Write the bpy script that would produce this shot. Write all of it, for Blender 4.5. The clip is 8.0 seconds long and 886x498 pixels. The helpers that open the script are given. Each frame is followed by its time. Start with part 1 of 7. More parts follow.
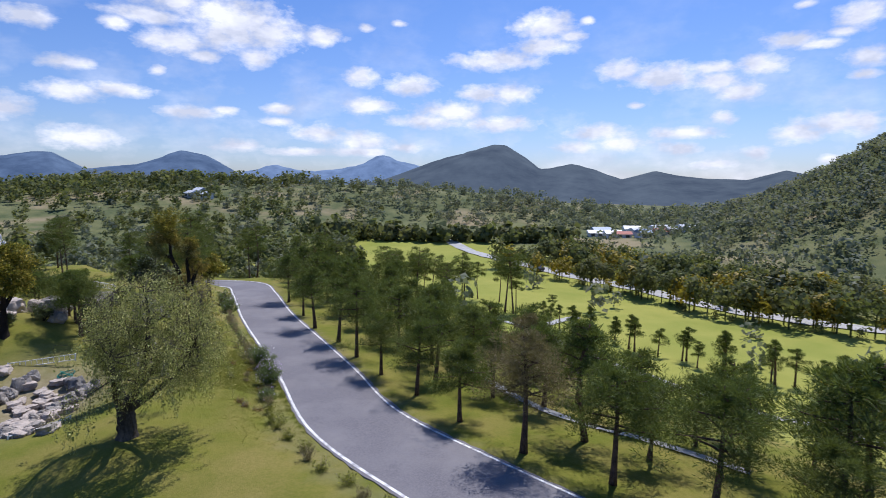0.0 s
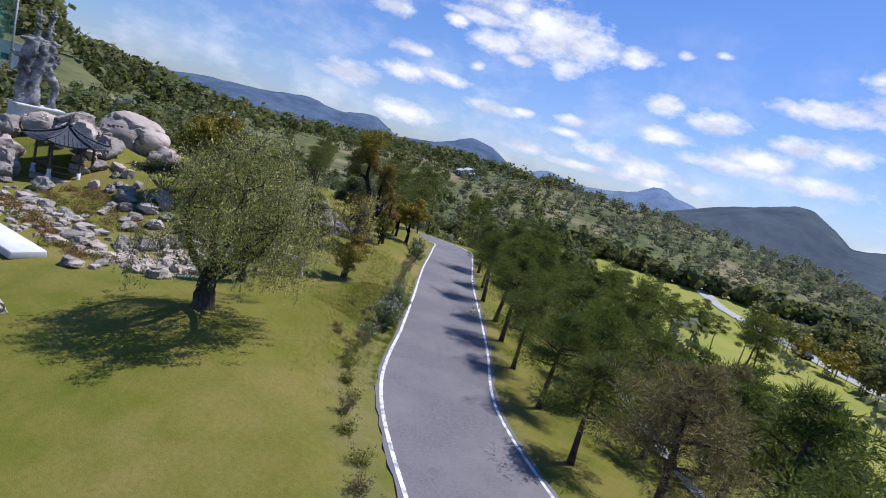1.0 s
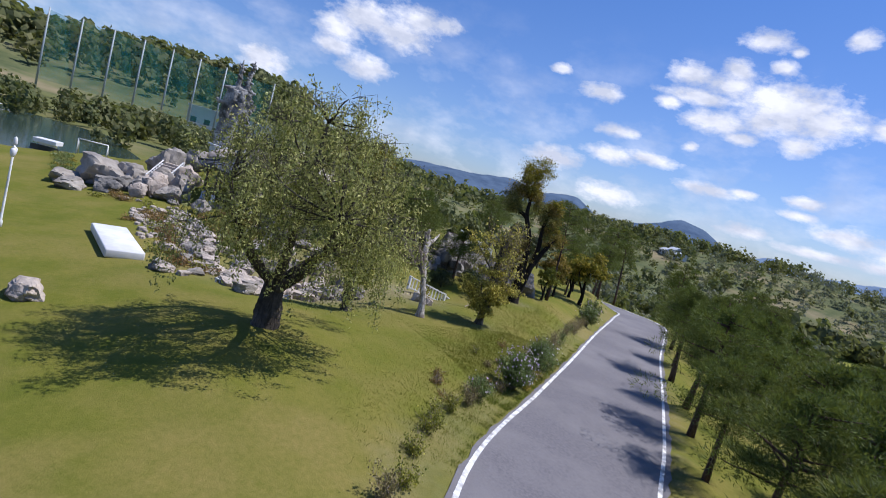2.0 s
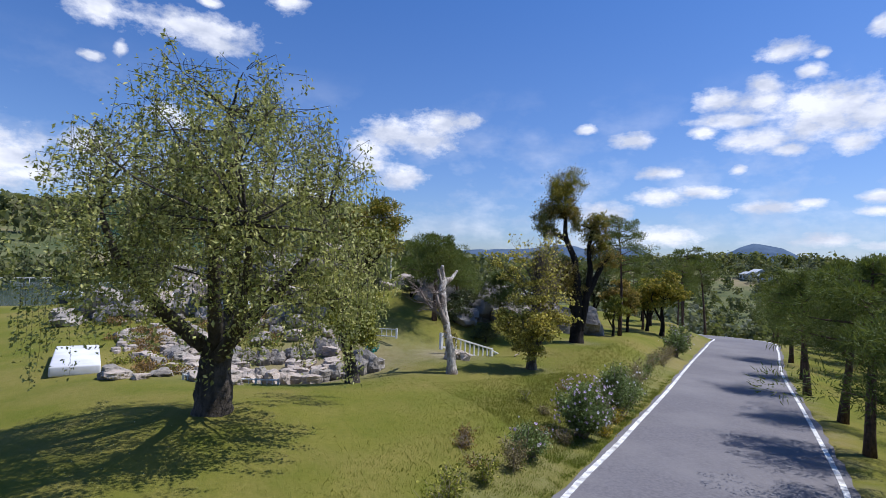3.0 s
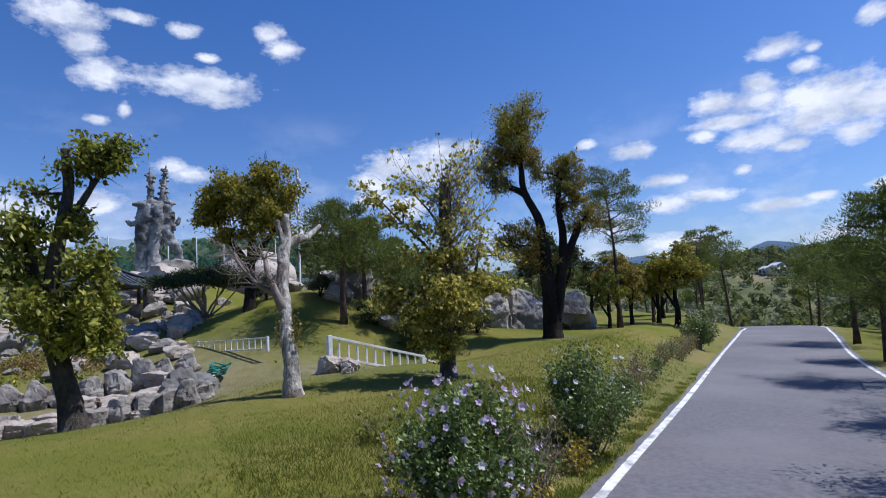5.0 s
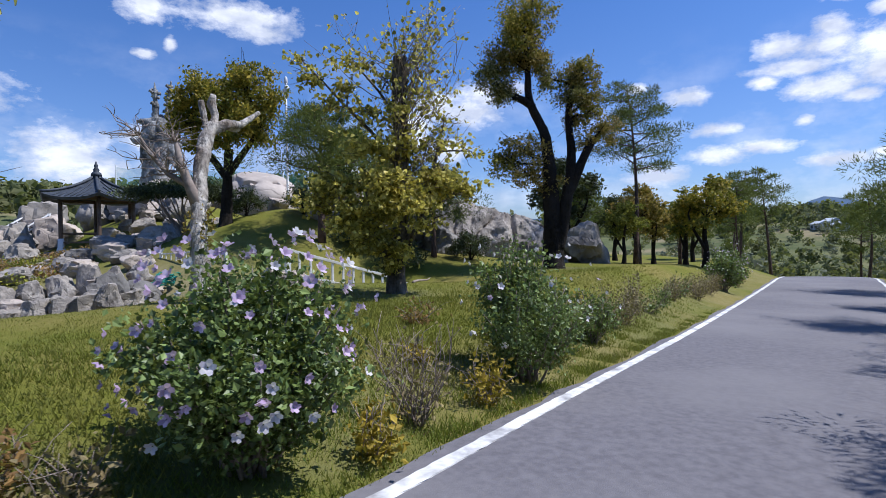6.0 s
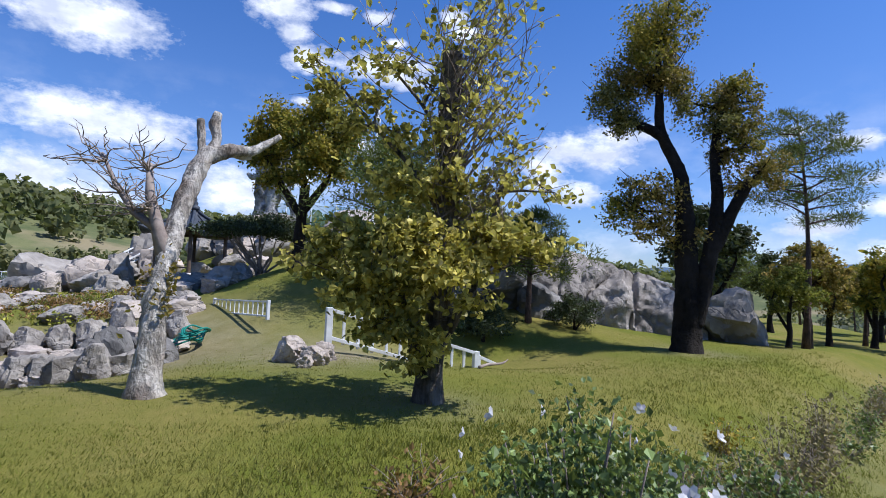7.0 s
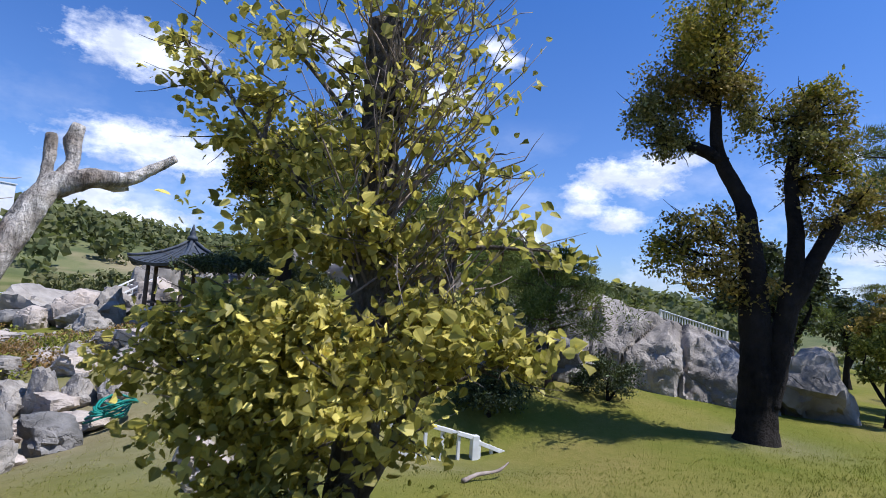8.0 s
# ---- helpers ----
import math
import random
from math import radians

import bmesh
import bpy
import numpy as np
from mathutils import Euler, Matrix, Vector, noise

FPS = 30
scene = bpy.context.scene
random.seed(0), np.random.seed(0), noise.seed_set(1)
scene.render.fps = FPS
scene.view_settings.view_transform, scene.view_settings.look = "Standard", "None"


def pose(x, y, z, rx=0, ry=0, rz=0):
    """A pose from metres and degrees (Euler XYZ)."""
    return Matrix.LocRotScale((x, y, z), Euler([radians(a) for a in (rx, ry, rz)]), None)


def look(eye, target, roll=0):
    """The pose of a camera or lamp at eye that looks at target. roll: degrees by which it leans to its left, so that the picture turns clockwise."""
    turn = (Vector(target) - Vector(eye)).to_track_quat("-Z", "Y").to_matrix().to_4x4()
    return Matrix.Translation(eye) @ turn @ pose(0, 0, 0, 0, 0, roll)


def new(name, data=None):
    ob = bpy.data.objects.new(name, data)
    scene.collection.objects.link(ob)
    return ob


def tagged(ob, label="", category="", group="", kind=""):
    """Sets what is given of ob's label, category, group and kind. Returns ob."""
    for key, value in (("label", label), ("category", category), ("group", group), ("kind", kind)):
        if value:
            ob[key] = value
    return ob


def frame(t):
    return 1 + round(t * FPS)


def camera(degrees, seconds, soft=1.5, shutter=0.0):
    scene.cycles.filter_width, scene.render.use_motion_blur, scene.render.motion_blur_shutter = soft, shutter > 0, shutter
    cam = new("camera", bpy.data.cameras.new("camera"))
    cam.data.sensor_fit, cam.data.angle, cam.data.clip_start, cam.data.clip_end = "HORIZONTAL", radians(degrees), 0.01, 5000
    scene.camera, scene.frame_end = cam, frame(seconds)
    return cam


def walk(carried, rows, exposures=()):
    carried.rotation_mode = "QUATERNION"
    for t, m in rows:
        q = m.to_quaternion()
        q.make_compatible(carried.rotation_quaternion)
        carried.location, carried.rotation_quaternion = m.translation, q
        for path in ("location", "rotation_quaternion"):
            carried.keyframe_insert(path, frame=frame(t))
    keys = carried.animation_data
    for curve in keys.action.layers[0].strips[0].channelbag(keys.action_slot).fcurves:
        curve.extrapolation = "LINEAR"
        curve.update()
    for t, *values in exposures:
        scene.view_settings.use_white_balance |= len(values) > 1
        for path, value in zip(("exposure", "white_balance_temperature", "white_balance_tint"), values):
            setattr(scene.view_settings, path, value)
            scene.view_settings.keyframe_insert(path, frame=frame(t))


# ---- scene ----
cam = camera(78.07, 8.0, soft=0.8, shutter=0.1)
PATH = [
    (0, 1.109, -0.316, 9.82, 83.28, -0.69, 6.93),
    (0.5, 2.196, 3.001, 8.581, 82.54, -7.17, 21.15),
    (1, 2.823, 6.341, 7.289, 80.8, -15.22, 34.83),
    (1.5, 2.325, 9.649, 6.037, 77.61, -18.65, 48.87),
    (2, 0.997, 12.184, 5.333, 83.34, -15.93, 56.19),
    (2.2, 0.497, 12.976, 5.026, 86.46, -15.97, 58.49),
    (3.3, -2.321, 17.054, 3.15, 93.8, 3.16, 62.06),
    (3.5, -3.131, 17.856, 2.989, 95.01, 6.02, 61.57),
    (4, -4.458, 19.318, 2.301, 107.93, 5.76, 61.18),
    (4.5, -5.395, 20.778, 2.202, 103.84, 5.14, 61.95),
    (5, -6.212, 22.02, 1.903, 94.7, 2.98, 63.54),
    (5.2, -6.404, 22.463, 1.702, 91.64, 2.69, 63.86),
    (6.3, -7.77, 24.49, 1.17, 87.3, 0.3, 69.7),
    (6.5, -8.27, 24.81, 1.38, 87.0, 1.2, 73.3),
    (7, -9.68, 25.7, 1.66, 93.0, -2.7, 80.3),
    (7.5, -10.75, 26.34, 1.7, 96.3, -2.6, 84.0),
    (8, -11.78, 26.78, 2.24, 95.4, -3.7, 84.45),
]
EXPOSURES = [(0, 0.04, 5900, 17), (1.0, 0.04, 5900, 17), (2.2, 0.04, 5950, 16), (3.5, 0.0, 5820, 14), (4.0, -0.22, 5700, 14), (4.5, -0.32, 5700, 14), (5.0, -0.06, 5700, 14), (5.2, -0.04, 5720, 14), (6.5, 0.22, 5780, 14), (7.0, 0.24, 5720, 14), (7.5, 0.18, 5680, 14), (8.0, 0.3, 5720, 15)]
walk(cam, [(t, pose(x, y, z, rx, ry, rz)) for t, x, y, z, rx, ry, rz in PATH], EXPOSURES)

# ---------------------------------------------------------------- light
SUN_EL, SUN_AZ = 60.0, -17.0          # degrees; azimuth from +y towards -x
SUN_DIR = Vector((-math.sin(radians(SUN_AZ)) * math.cos(radians(SUN_EL)), math.cos(radians(SUN_AZ)) * math.cos(radians(SUN_EL)), math.sin(radians(SUN_EL))))
sun = new("sun", bpy.data.lights.new("sun", "SUN"))
sun.data.energy, sun.data.angle, sun.data.color = 5.0, radians(0.55), (1.0, 0.95, 0.86)
sun.matrix_world = look(SUN_DIR * 100, (0, 0, 0))

# cloud puffs: azimuth from +y towards -x, elevation, half width, half height, in degrees
CLOUDS_FRONT = [
    (27.0, 14.4, 4.5, 2.4), (23.9, 14.0, 3.1, 1.5), (19.1, 14.1, 2.1, 0.8), (25.3, 11.7, 1.6, 0.9), (15.3, 10.5, 1.7, 0.9), (11.5, 15.6, 0.7, 0.3), (14.8, 15.1, 0.7, 0.4), (10.3, 9.9, 2.4, 1.0),
    (14.7, 7.8, 2.6, 0.8), (3.2, 9.2, 2.3, 0.8), (0.1, 9.1, 2.3, 1.0), (1.6, 12.3, 4.5, 0.9), (-3.1, 15.4, 3.0, 1.3), (-5.6, 14.3, 1.6, 0.5), (-3.1, 13.6, 2.8, 0.9), (-7.1, 15.7, 0.7, 0.4),
    (6.1, 7.3, 3.5, 1.1), (8.4, 6.4, 3.8, 0.7), (1.4, 6.2, 3.7, 0.8), (10.7, 3.7, 2.0, 0.5), (-10.5, 11.1, 2.1, 0.9), (-14.6, 10.3, 3.5, 1.2), (-19.0, 9.6, 2.3, 0.9), (-20.9, 8.7, 2.0, 1.0),
    (-18.7, 10.8, 1.9, 0.5), (-22.3, 10.8, 2.0, 0.9), (-24.5, 12.5, 2.1, 0.7), (-26.5, 12.0, 1.6, 0.4), (-29.2, 13.9, 1.7, 1.1), (-30.1, 10.6, 1.7, 0.8), (-28.2, 12.8, 1.0, 0.4), (-25.3, 15.2, 0.8, 0.3),
    (-29.8, 9.3, 1.1, 0.4), (-19.7, 6.4, 1.1, 0.6), (-12.0, 7.8, 0.7, 0.3), (-28.6, 5.6, 2.7, 1.0), (-25.5, 4.9, 1.9, 1.0), (-30.3, 5.5, 1.1, 1.1), (-22.6, 3.2, 1.1, 0.6), (-8.7, 5.3, 3.2, 0.8),
    (-10.9, 4.2, 2.4, 0.8), (-6.5, 3.9, 2.2, 0.6), (-16.4, 5.1, 3.4, 0.6), (-16.0, 3.7, 1.7, 0.7), (-19.0, 2.2, 2.1, 0.5), (-28.1, 2.5, 1.0, 0.4), (23.3, 7.1, 1.5, 0.6), (19.8, 5.0, 2.8, 0.8),
    (15.3, 4.3, 2.9, 0.9), (23.6, 6.0, 1.7, 0.4), (15.3, 3.2, 3.4, 0.5), (21.5, 3.1, 3.3, 0.4),
]
CLOUDS_GARDEN = [
    (98.4, 25.0, 3.0, 1.4), (93.1, 25.8, 1.9, 0.5), (96.9, 23.1, 1.5, 1.1), (95.4, 20.8, 2.2, 1.3), (87.3, 20.9, 5.1, 1.3), (85.3, 19.9, 2.6, 0.9), (88.5, 25.4, 1.4, 0.6), (80.5, 26.0, 1.4, 0.8),
    (79.2, 24.6, 1.7, 0.9), (93.6, 17.9, 0.5, 0.7), (86.5, 23.3, 1.1, 0.4), (95.8, 16.9, 1.0, 0.4), (88.0, 12.5, 1.7, 0.7), (89.9, 13.2, 1.5, 0.7), (95.8, 9.6, 2.1, 1.1), (67.9, 13.5, 3.0, 1.5),
    (70.3, 11.8, 2.1, 1.4), (63.0, 14.7, 2.7, 1.2), (60.6, 15.0, 1.8, 0.8), (70.4, 10.1, 2.1, 0.9), (64.3, 13.0, 3.0, 1.5), (76.3, 6.7, 2.3, 1.4), (66.9, 9.1, 2.4, 1.2), (47.8, 14.2, 1.0, 0.5),
    (43.4, 13.0, 2.1, 0.8), (40.7, 9.8, 2.0, 0.6), (36.9, 8.0, 2.6, 0.6), (31.5, 6.4, 2.6, 0.6), (28.3, 6.8, 1.2, 0.4), (33.9, 9.9, 0.7, 0.4), (27.4, 3.5, 2.3, 0.6), (40.7, 7.5, 2.5, 0.8),
    (40.0, 3.7, 3.0, 1.0), (46.1, 5.9, 2.7, 1.1), (23.3, 20.6, 1.1, 0.8), (30.3, 19.8, 2.1, 0.8), (28.3, 17.9, 1.1, 0.6), (27.6, 19.2, 0.6, 0.4), (32.1, 17.1, 1.3, 1.1), (35.7, 16.2, 2.0, 1.0),
    (32.0, 15.7, 2.3, 1.1), (28.8, 15.4, 2.1, 1.1), (25.6, 14.9, 2.1, 0.9), (34.7, 14.4, 3.3, 0.7), (28.6, 13.2, 1.9, 0.9), (32.5, 12.5, 2.9, 1.1), (36.9, 13.5, 1.2, 0.6), (30.0, 11.5, 1.3, 0.6),
]
CLOUDS_WEST = [
    (115.1, 20.5, 4.1, 1.5), (117.5, 20.7, 2.0, 1.1), (112.9, 20.7, 2.2, 1.3), (113.2, 12.3, 5.2, 1.4), (116.1, 12.9, 2.0, 1.0), (110.0, 11.9, 2.8, 0.9), (118.0, 6.9, 2.6, 1.5), (114.8, 5.7, 4.1, 1.0),
    (101.9, 7.4, 2.6, 1.8), (99.2, 6.6, 1.6, 0.8),
]


class Nodes:
    """Short hand for building a node tree."""

    def __init__(self, tree):
        self.t = tree
        tree.nodes.clear()

    def add(self, kind, *ins, operation="", clamp=False, attribute=""):
        n = self.t.nodes.new(kind)
        if operation:
            n.operation = operation
        if clamp:
            n.use_clamp = True
        if attribute:
            n.attribute_name = attribute
        for i, v in enumerate(ins):
            if v is None:
                continue
            if hasattr(v, "is_linked"):
                self.t.links.new(v, n.inputs[i])
            else:
                n.inputs[i].default_value = v
        return n

    def put(self, n, name, v):
        if hasattr(v, "is_linked"):
            self.t.links.new(v, n.inputs[name])
        else:
            n.inputs[name].default_value = v

    def math(self, op, a, b=0.0, c=0.0, clamp=False):
        return self.add("ShaderNodeMath", a, b, c, operation=op, clamp=clamp).outputs[0]

    def noise(self, vec, scale, detail=4.0, rough=0.55, out="Fac"):
        n = self.t.nodes.new("ShaderNodeTexNoise")
        if vec is not None:
            self.t.links.new(vec, n.inputs["Vector"])
        n.inputs["Scale"].default_value, n.inputs["Detail"].default_value, n.inputs["Roughness"].default_value = scale, detail, rough
        return n.outputs[out]

    def ramp(self, fac, a, b, c0=(0, 0, 0, 1), c1=(1, 1, 1, 1)):
        n = self.t.nodes.new("ShaderNodeValToRGB")
        n.color_ramp.elements[0].position, n.color_ramp.elements[0].color = a, c0
        n.color_ramp.elements[1].position, n.color_ramp.elements[1].color = b, c1
        self.t.links.new(fac, n.inputs[0])
        return n.outputs[0]

    def mix(self, fac, a, b, mode="MIX"):
        n = self.t.nodes.new("ShaderNodeMix")
        n.data_type, n.blend_type = "RGBA", mode
        for i, v in ((0, fac), (6, a), (7, b)):
            if hasattr(v, "is_linked"):
                self.t.links.new(v, n.inputs[i])
            else:
                n.inputs[i].default_value = v if i == 0 else (*v[:3], 1)
        return n.outputs[2]


world = bpy.data.worlds.new("sky")
scene.world = world
world.use_nodes = True
W = Nodes(world.node_tree)
sky = W.add("ShaderNodeTexSky")
sky.sky_type, sky.sun_disc, sky.sun_elevation, sky.sun_rotation = "NISHITA", False, radians(SUN_EL), radians(-SUN_AZ)
sky.altitude, sky.air_density, sky.dust_density, sky.ozone_density = 300.0, 1.0, 0.9, 2.6
way = W.add("ShaderNodeTexCoord").outputs["Generated"]
sep = W.add("ShaderNodeSeparateXYZ", way).outputs
azim = W.math("MULTIPLY", W.math("ARCTAN2", W.math("MULTIPLY", sep[0], -1.0), sep[1]), 57.2958)
elev = W.math("MULTIPLY", W.math("ARCSINE", sep[2]), 57.2958)
spot = W.add("ShaderNodeCombineXYZ", azim, elev, 0.0).outputs[0]
near = None
for a, e, w, h in CLOUDS_FRONT + CLOUDS_GARDEN + [(a, e, w * 1.4, h * 1.45) for a, e, w, h in CLOUDS_WEST]:
    d = W.add("ShaderNodeVectorMath", spot, (a, e, 0), operation="SUBTRACT").outputs[0]
    d = W.add("ShaderNodeVectorMath", d, (1 / w, 1 / h, 0), operation="MULTIPLY").outputs[0]
    d = W.add("ShaderNodeVectorMath", d, operation="LENGTH").outputs[1]
    near = d if near is None else W.math("SMOOTH_MIN", near, d, 0.3)
puff = W.add("ShaderNodeVectorMath", spot, (0.05, 0.085, 1), operation="MULTIPLY").outputs[0]
n1 = W.noise(puff, 12.0, 8.0, 0.64)
n2 = W.noise(puff, 2.2, 5.0, 0.6)
# thin cloud everywhere else in the sky, denser low down
low = W.ramp(W.math("DIVIDE", elev, 60.0), 0.02, 0.32, (1, 1, 1, 1), (0.0, 0.0, 0.0, 1))
stray = W.math("MULTIPLY", W.ramp(n2, 0.47, 0.70), W.math("MULTIPLY", low, 0.7))
body = W.math("ADD", W.math("SUBTRACT", 1.36, near), W.math("MULTIPLY", W.math("SUBTRACT", n1, 0.5), 1.9))
mask = W.ramp(body, 0.08, 0.92)
mask = W.math("MAXIMUM", mask, stray)
base_shade = W.noise(puff, 5.0, 4.0)
white = W.mix(W.ramp(base_shade, 0.38, 0.62), (7.6, 8.0, 8.8), (12.0, 12.0, 12.0))
haze = W.ramp(W.math("DIVIDE", elev, 90.0), 0.0, 0.36, (1.05, 1.13, 1.36, 1), (0.57, 0.97, 1.48, 1))
tint = W.mix(1.0, sky.outputs[0], haze, "MULTIPLY")
colour = W.mix(W.math("MULTIPLY", mask, 0.94), tint, white)
bg = W.add("ShaderNodeBackground", colour)
bg.inputs[1].default_value = 0.085
W.t.links.new(bg.outputs[0], W.add("ShaderNodeOutputWorld").inputs[0])


# ---------------------------------------------------------------- materials
def surface(name, c1, c2, scale=3.0, c3=None, scale3=0.3, rough=0.85, bump=0.3, bump_scale=30.0, through_light=0.0, island=0.0, cracks=0.0, metallic=0.0, bump_dist=0.02, spec=0.3, furrow=0.0):
    """A procedural surface: two colours by a fine noise, a third by a broad one, fine relief."""
    m = bpy.data.materials.new(name)
    m.use_nodes = True
    N = Nodes(m.node_tree)
    pos = N.add("ShaderNodeNewGeometry").outputs["Position"] if not island else None
    vec = N.add("ShaderNodeTexCoord").outputs["Object"]
    col = N.mix(N.ramp(N.noise(vec, scale, 5.0, 0.6), 0.35, 0.65), c1, c2)
    if c3:
        col = N.mix(N.ramp(N.noise(vec, scale3, 4.0, 0.6), 0.42, 0.66), col, c3)
    if island:
        r = N.add("ShaderNodeNewGeometry").outputs["Random Per Island"]
        pick = N.math("FRACT", N.math("MULTIPLY", r, 3.77))
        col = N.mix(0.65, col, N.mix(N.ramp(pick, 0.30, 0.85), c1, c2))
        v = N.add("ShaderNodeHueSaturation", 0.5, 1.0, 1.0, 1.0, col)
        N.put(v, "Value", N.math("MULTIPLY_ADD", N.math("FRACT", N.math("MULTIPLY", r, 7.31)), island, 1.0 - island * 0.5))
        col = v.outputs[0]
    crack = None
    if furrow:
        tall = N.add("ShaderNodeVectorMath", vec, (1, 1, 0.22), operation="MULTIPLY").outputs[0]
        crack = N.ramp(N.noise(tall, furrow, 6.0, 0.65), 0.40, 0.56)
        col = N.mix(crack, N.mix(0.6, col, (0.03, 0.024, 0.018)), col)
    if cracks:
        vo = N.t.nodes.new("ShaderNodeTexVoronoi")
        vo.feature = "DISTANCE_TO_EDGE"
        warp = N.add("ShaderNodeVectorMath", vec, N.add("ShaderNodeVectorMath", N.noise(vec, 2.5, 4.0, 0.6, "Color"), (0.45, 0.45, 0.45), operation="MULTIPLY").outputs[0], operation="ADD").outputs[0]
        N.t.links.new(warp, vo.inputs["Vector"])
        vo.inputs["Scale"].default_value = cracks
        crack = N.ramp(vo.outputs["Distance"], 0.0, 0.02)
        col = N.mix(crack, N.mix(0.14, col, (0.07, 0.06, 0.055)), col)
    p = N.add("ShaderNodeBsdfPrincipled")
    N.put(p, "Base Color", col)
    p.inputs["Roughness"].default_value, p.inputs["Metallic"].default_value, p.inputs["Specular IOR Level"].default_value = rough, metallic, spec
    if bump:
        b = N.add("ShaderNodeBump")
        b.inputs["Strength"].default_value, b.inputs["Distance"].default_value = bump, bump_dist
        relief = N.noise(vec, bump_scale, 6.0, 0.65)
        N.put(b, "Height", N.math("MULTIPLY_ADD", crack, 0.25, relief) if crack else relief)
        N.put(p, "Normal", b.outputs[0])
    shader = p.outputs[0]
    if through_light:
        tr = N.add("ShaderNodeBsdfTranslucent")
        N.put(tr, "Color", N.mix(0.35, col, (0.30, 0.34, 0.03), "MIX"))
        mx = N.add("ShaderNodeMixShader", through_light, shader, tr.outputs[0])
        shader = mx.outputs[0]
    N.t.links.new(shader, N.add("ShaderNodeOutputMaterial").inputs[0])
    return m


M = {}
M["asphalt"] = surface("asphalt", (0.125, 0.118, 0.128), (0.175, 0.166, 0.176), 14.0, (0.195, 0.185, 0.19), 0.35, 0.9, 0.35, 160.0)
M["paint"] = surface("worn_road_paint", (0.86, 0.86, 0.84), (0.72, 0.71, 0.68), 9.0, (0.30, 0.29, 0.29), 3.6, 0.75, 0.25, 120.0)
M["white_paint"] = surface("white_paint", (0.80, 0.80, 0.78), (0.70, 0.70, 0.68), 6.0, (0.55, 0.54, 0.50), 1.5, 0.5, 0.1, 60.0)
M["steel"] = surface("galvanised_steel", (0.30, 0.34, 0.35), (0.40, 0.43, 0.44), 8.0, None, 0.3, 0.6, 0.05, 60.0, metallic=0.3)
M["rock"] = surface("granite", (0.27, 0.24, 0.205), (0.45, 0.41, 0.355), 3.0, (0.14, 0.125, 0.11), 0.9, 0.92, 0.8, 7.0, bump_dist=0.06, cracks=0.9)
M["rock_warm"] = surface("weathered_granite", (0.40, 0.335, 0.28), (0.59, 0.51, 0.43), 2.4, (0.27, 0.23, 0.20), 0.7, 0.92, 0.8, 6.0, bump_dist=0.06, cracks=0.9)
M["rock_face"] = surface("stained_rock_face", (0.29, 0.255, 0.22), (0.44, 0.395, 0.345), 1.8, (0.16, 0.14, 0.12), 0.8, 0.92, 0.9, 6.0, bump_dist=0.08, cracks=0.7)
M["rock_dark"] = surface("dark_grey_rock", (0.09, 0.085, 0.078), (0.18, 0.17, 0.155), 1.8, (0.28, 0.26, 0.235), 0.8, 0.8, 0.8, 6.0, bump_dist=0.06, cracks=0.9)
M["stone_white"] = surface("pale_marble", (0.78, 0.78, 0.79), (0.68, 0.68, 0.69), 2.0, (0.56, 0.56, 0.57), 0.8, 0.55, 0.15, 25.0)
# near-black patches put the shade on the carving into the stone colour
M["sculpture"] = surface("grey_carved_stone", (0.20, 0.20, 0.197), (0.58, 0.57, 0.55), 3.5, (0.045, 0.045, 0.045), 0.75, 0.8, 0.9, 9.0, bump_dist=0.1)
M["roof_tile"] = surface("dark_roof_tile", (0.035, 0.042, 0.055), (0.07, 0.08, 0.095), 6.0, None, 0.5, 0.6, 0.3, 20.0)
M["timber"] = surface("dark_timber", (0.09, 0.06, 0.045), (0.15, 0.11, 0.08), 6.0, None, 0.5, 0.7, 0.3, 30.0)
M["bark_dark"] = surface("dark_bark", (0.010, 0.0085, 0.007), (0.026, 0.021, 0.018), 9.0, (0.045, 0.037, 0.031), 1.2, 0.95, 1.0, 16.0, bump_dist=0.06, furrow=11.0, spec=0.15)
M["bark_willow"] = surface("willow_bark", (0.035, 0.029, 0.024), (0.09, 0.075, 0.06), 8.0, (0.16, 0.135, 0.11), 1.3, 0.95, 1.0, 14.0, bump_dist=0.05, furrow=11.0)
M["bark_grey"] = surface("grey_brown_bark", (0.055, 0.045, 0.036), (0.20, 0.165, 0.13), 10.0, (0.30, 0.26, 0.21), 2.2, 0.95, 1.0, 22.0, bump_dist=0.05, furrow=16.0)
M["bark_pale"] = surface("pale_peeling_bark", (0.50, 0.45, 0.38), (0.76, 0.71, 0.63), 5.0, (0.22, 0.17, 0.13), 1.6, 0.9, 1.0, 14.0, bump_dist=0.05, furrow=13.0)
M["bark_pine"] = surface("pine_bark", (0.10, 0.06, 0.045), (0.19, 0.12, 0.085), 9.0, (0.07, 0.05, 0.04), 1.2, 0.95, 1.0, 18.0, bump_dist=0.04, furrow=14.0)
M["twig"] = surface("dry_twig", (0.20, 0.155, 0.13), (0.34, 0.28, 0.235), 8.0, None, 1.0, 0.9, 0.3, 30.0)
M["leaf_willow"] = surface("willow_leaf", (0.16, 0.19, 0.045), (0.68, 0.64, 0.25), 2.0, None, 1.0, 0.5, 0, 1, 0.42, 0.8, spec=0.25)
M["leaf_hero"] = surface("yellowing_leaf", (0.19, 0.17, 0.026), (0.91, 0.77, 0.20), 3.0, None, 1.0, 0.45, 0, 1, 0.45, 0.9, spec=0.25)
M["leaf_olive"] = surface("olive_leaf", (0.08, 0.105, 0.016), (0.44, 0.41, 0.07), 3.0, None, 1.0, 0.5, 0, 1, 0.32, 0.9, spec=0.2)
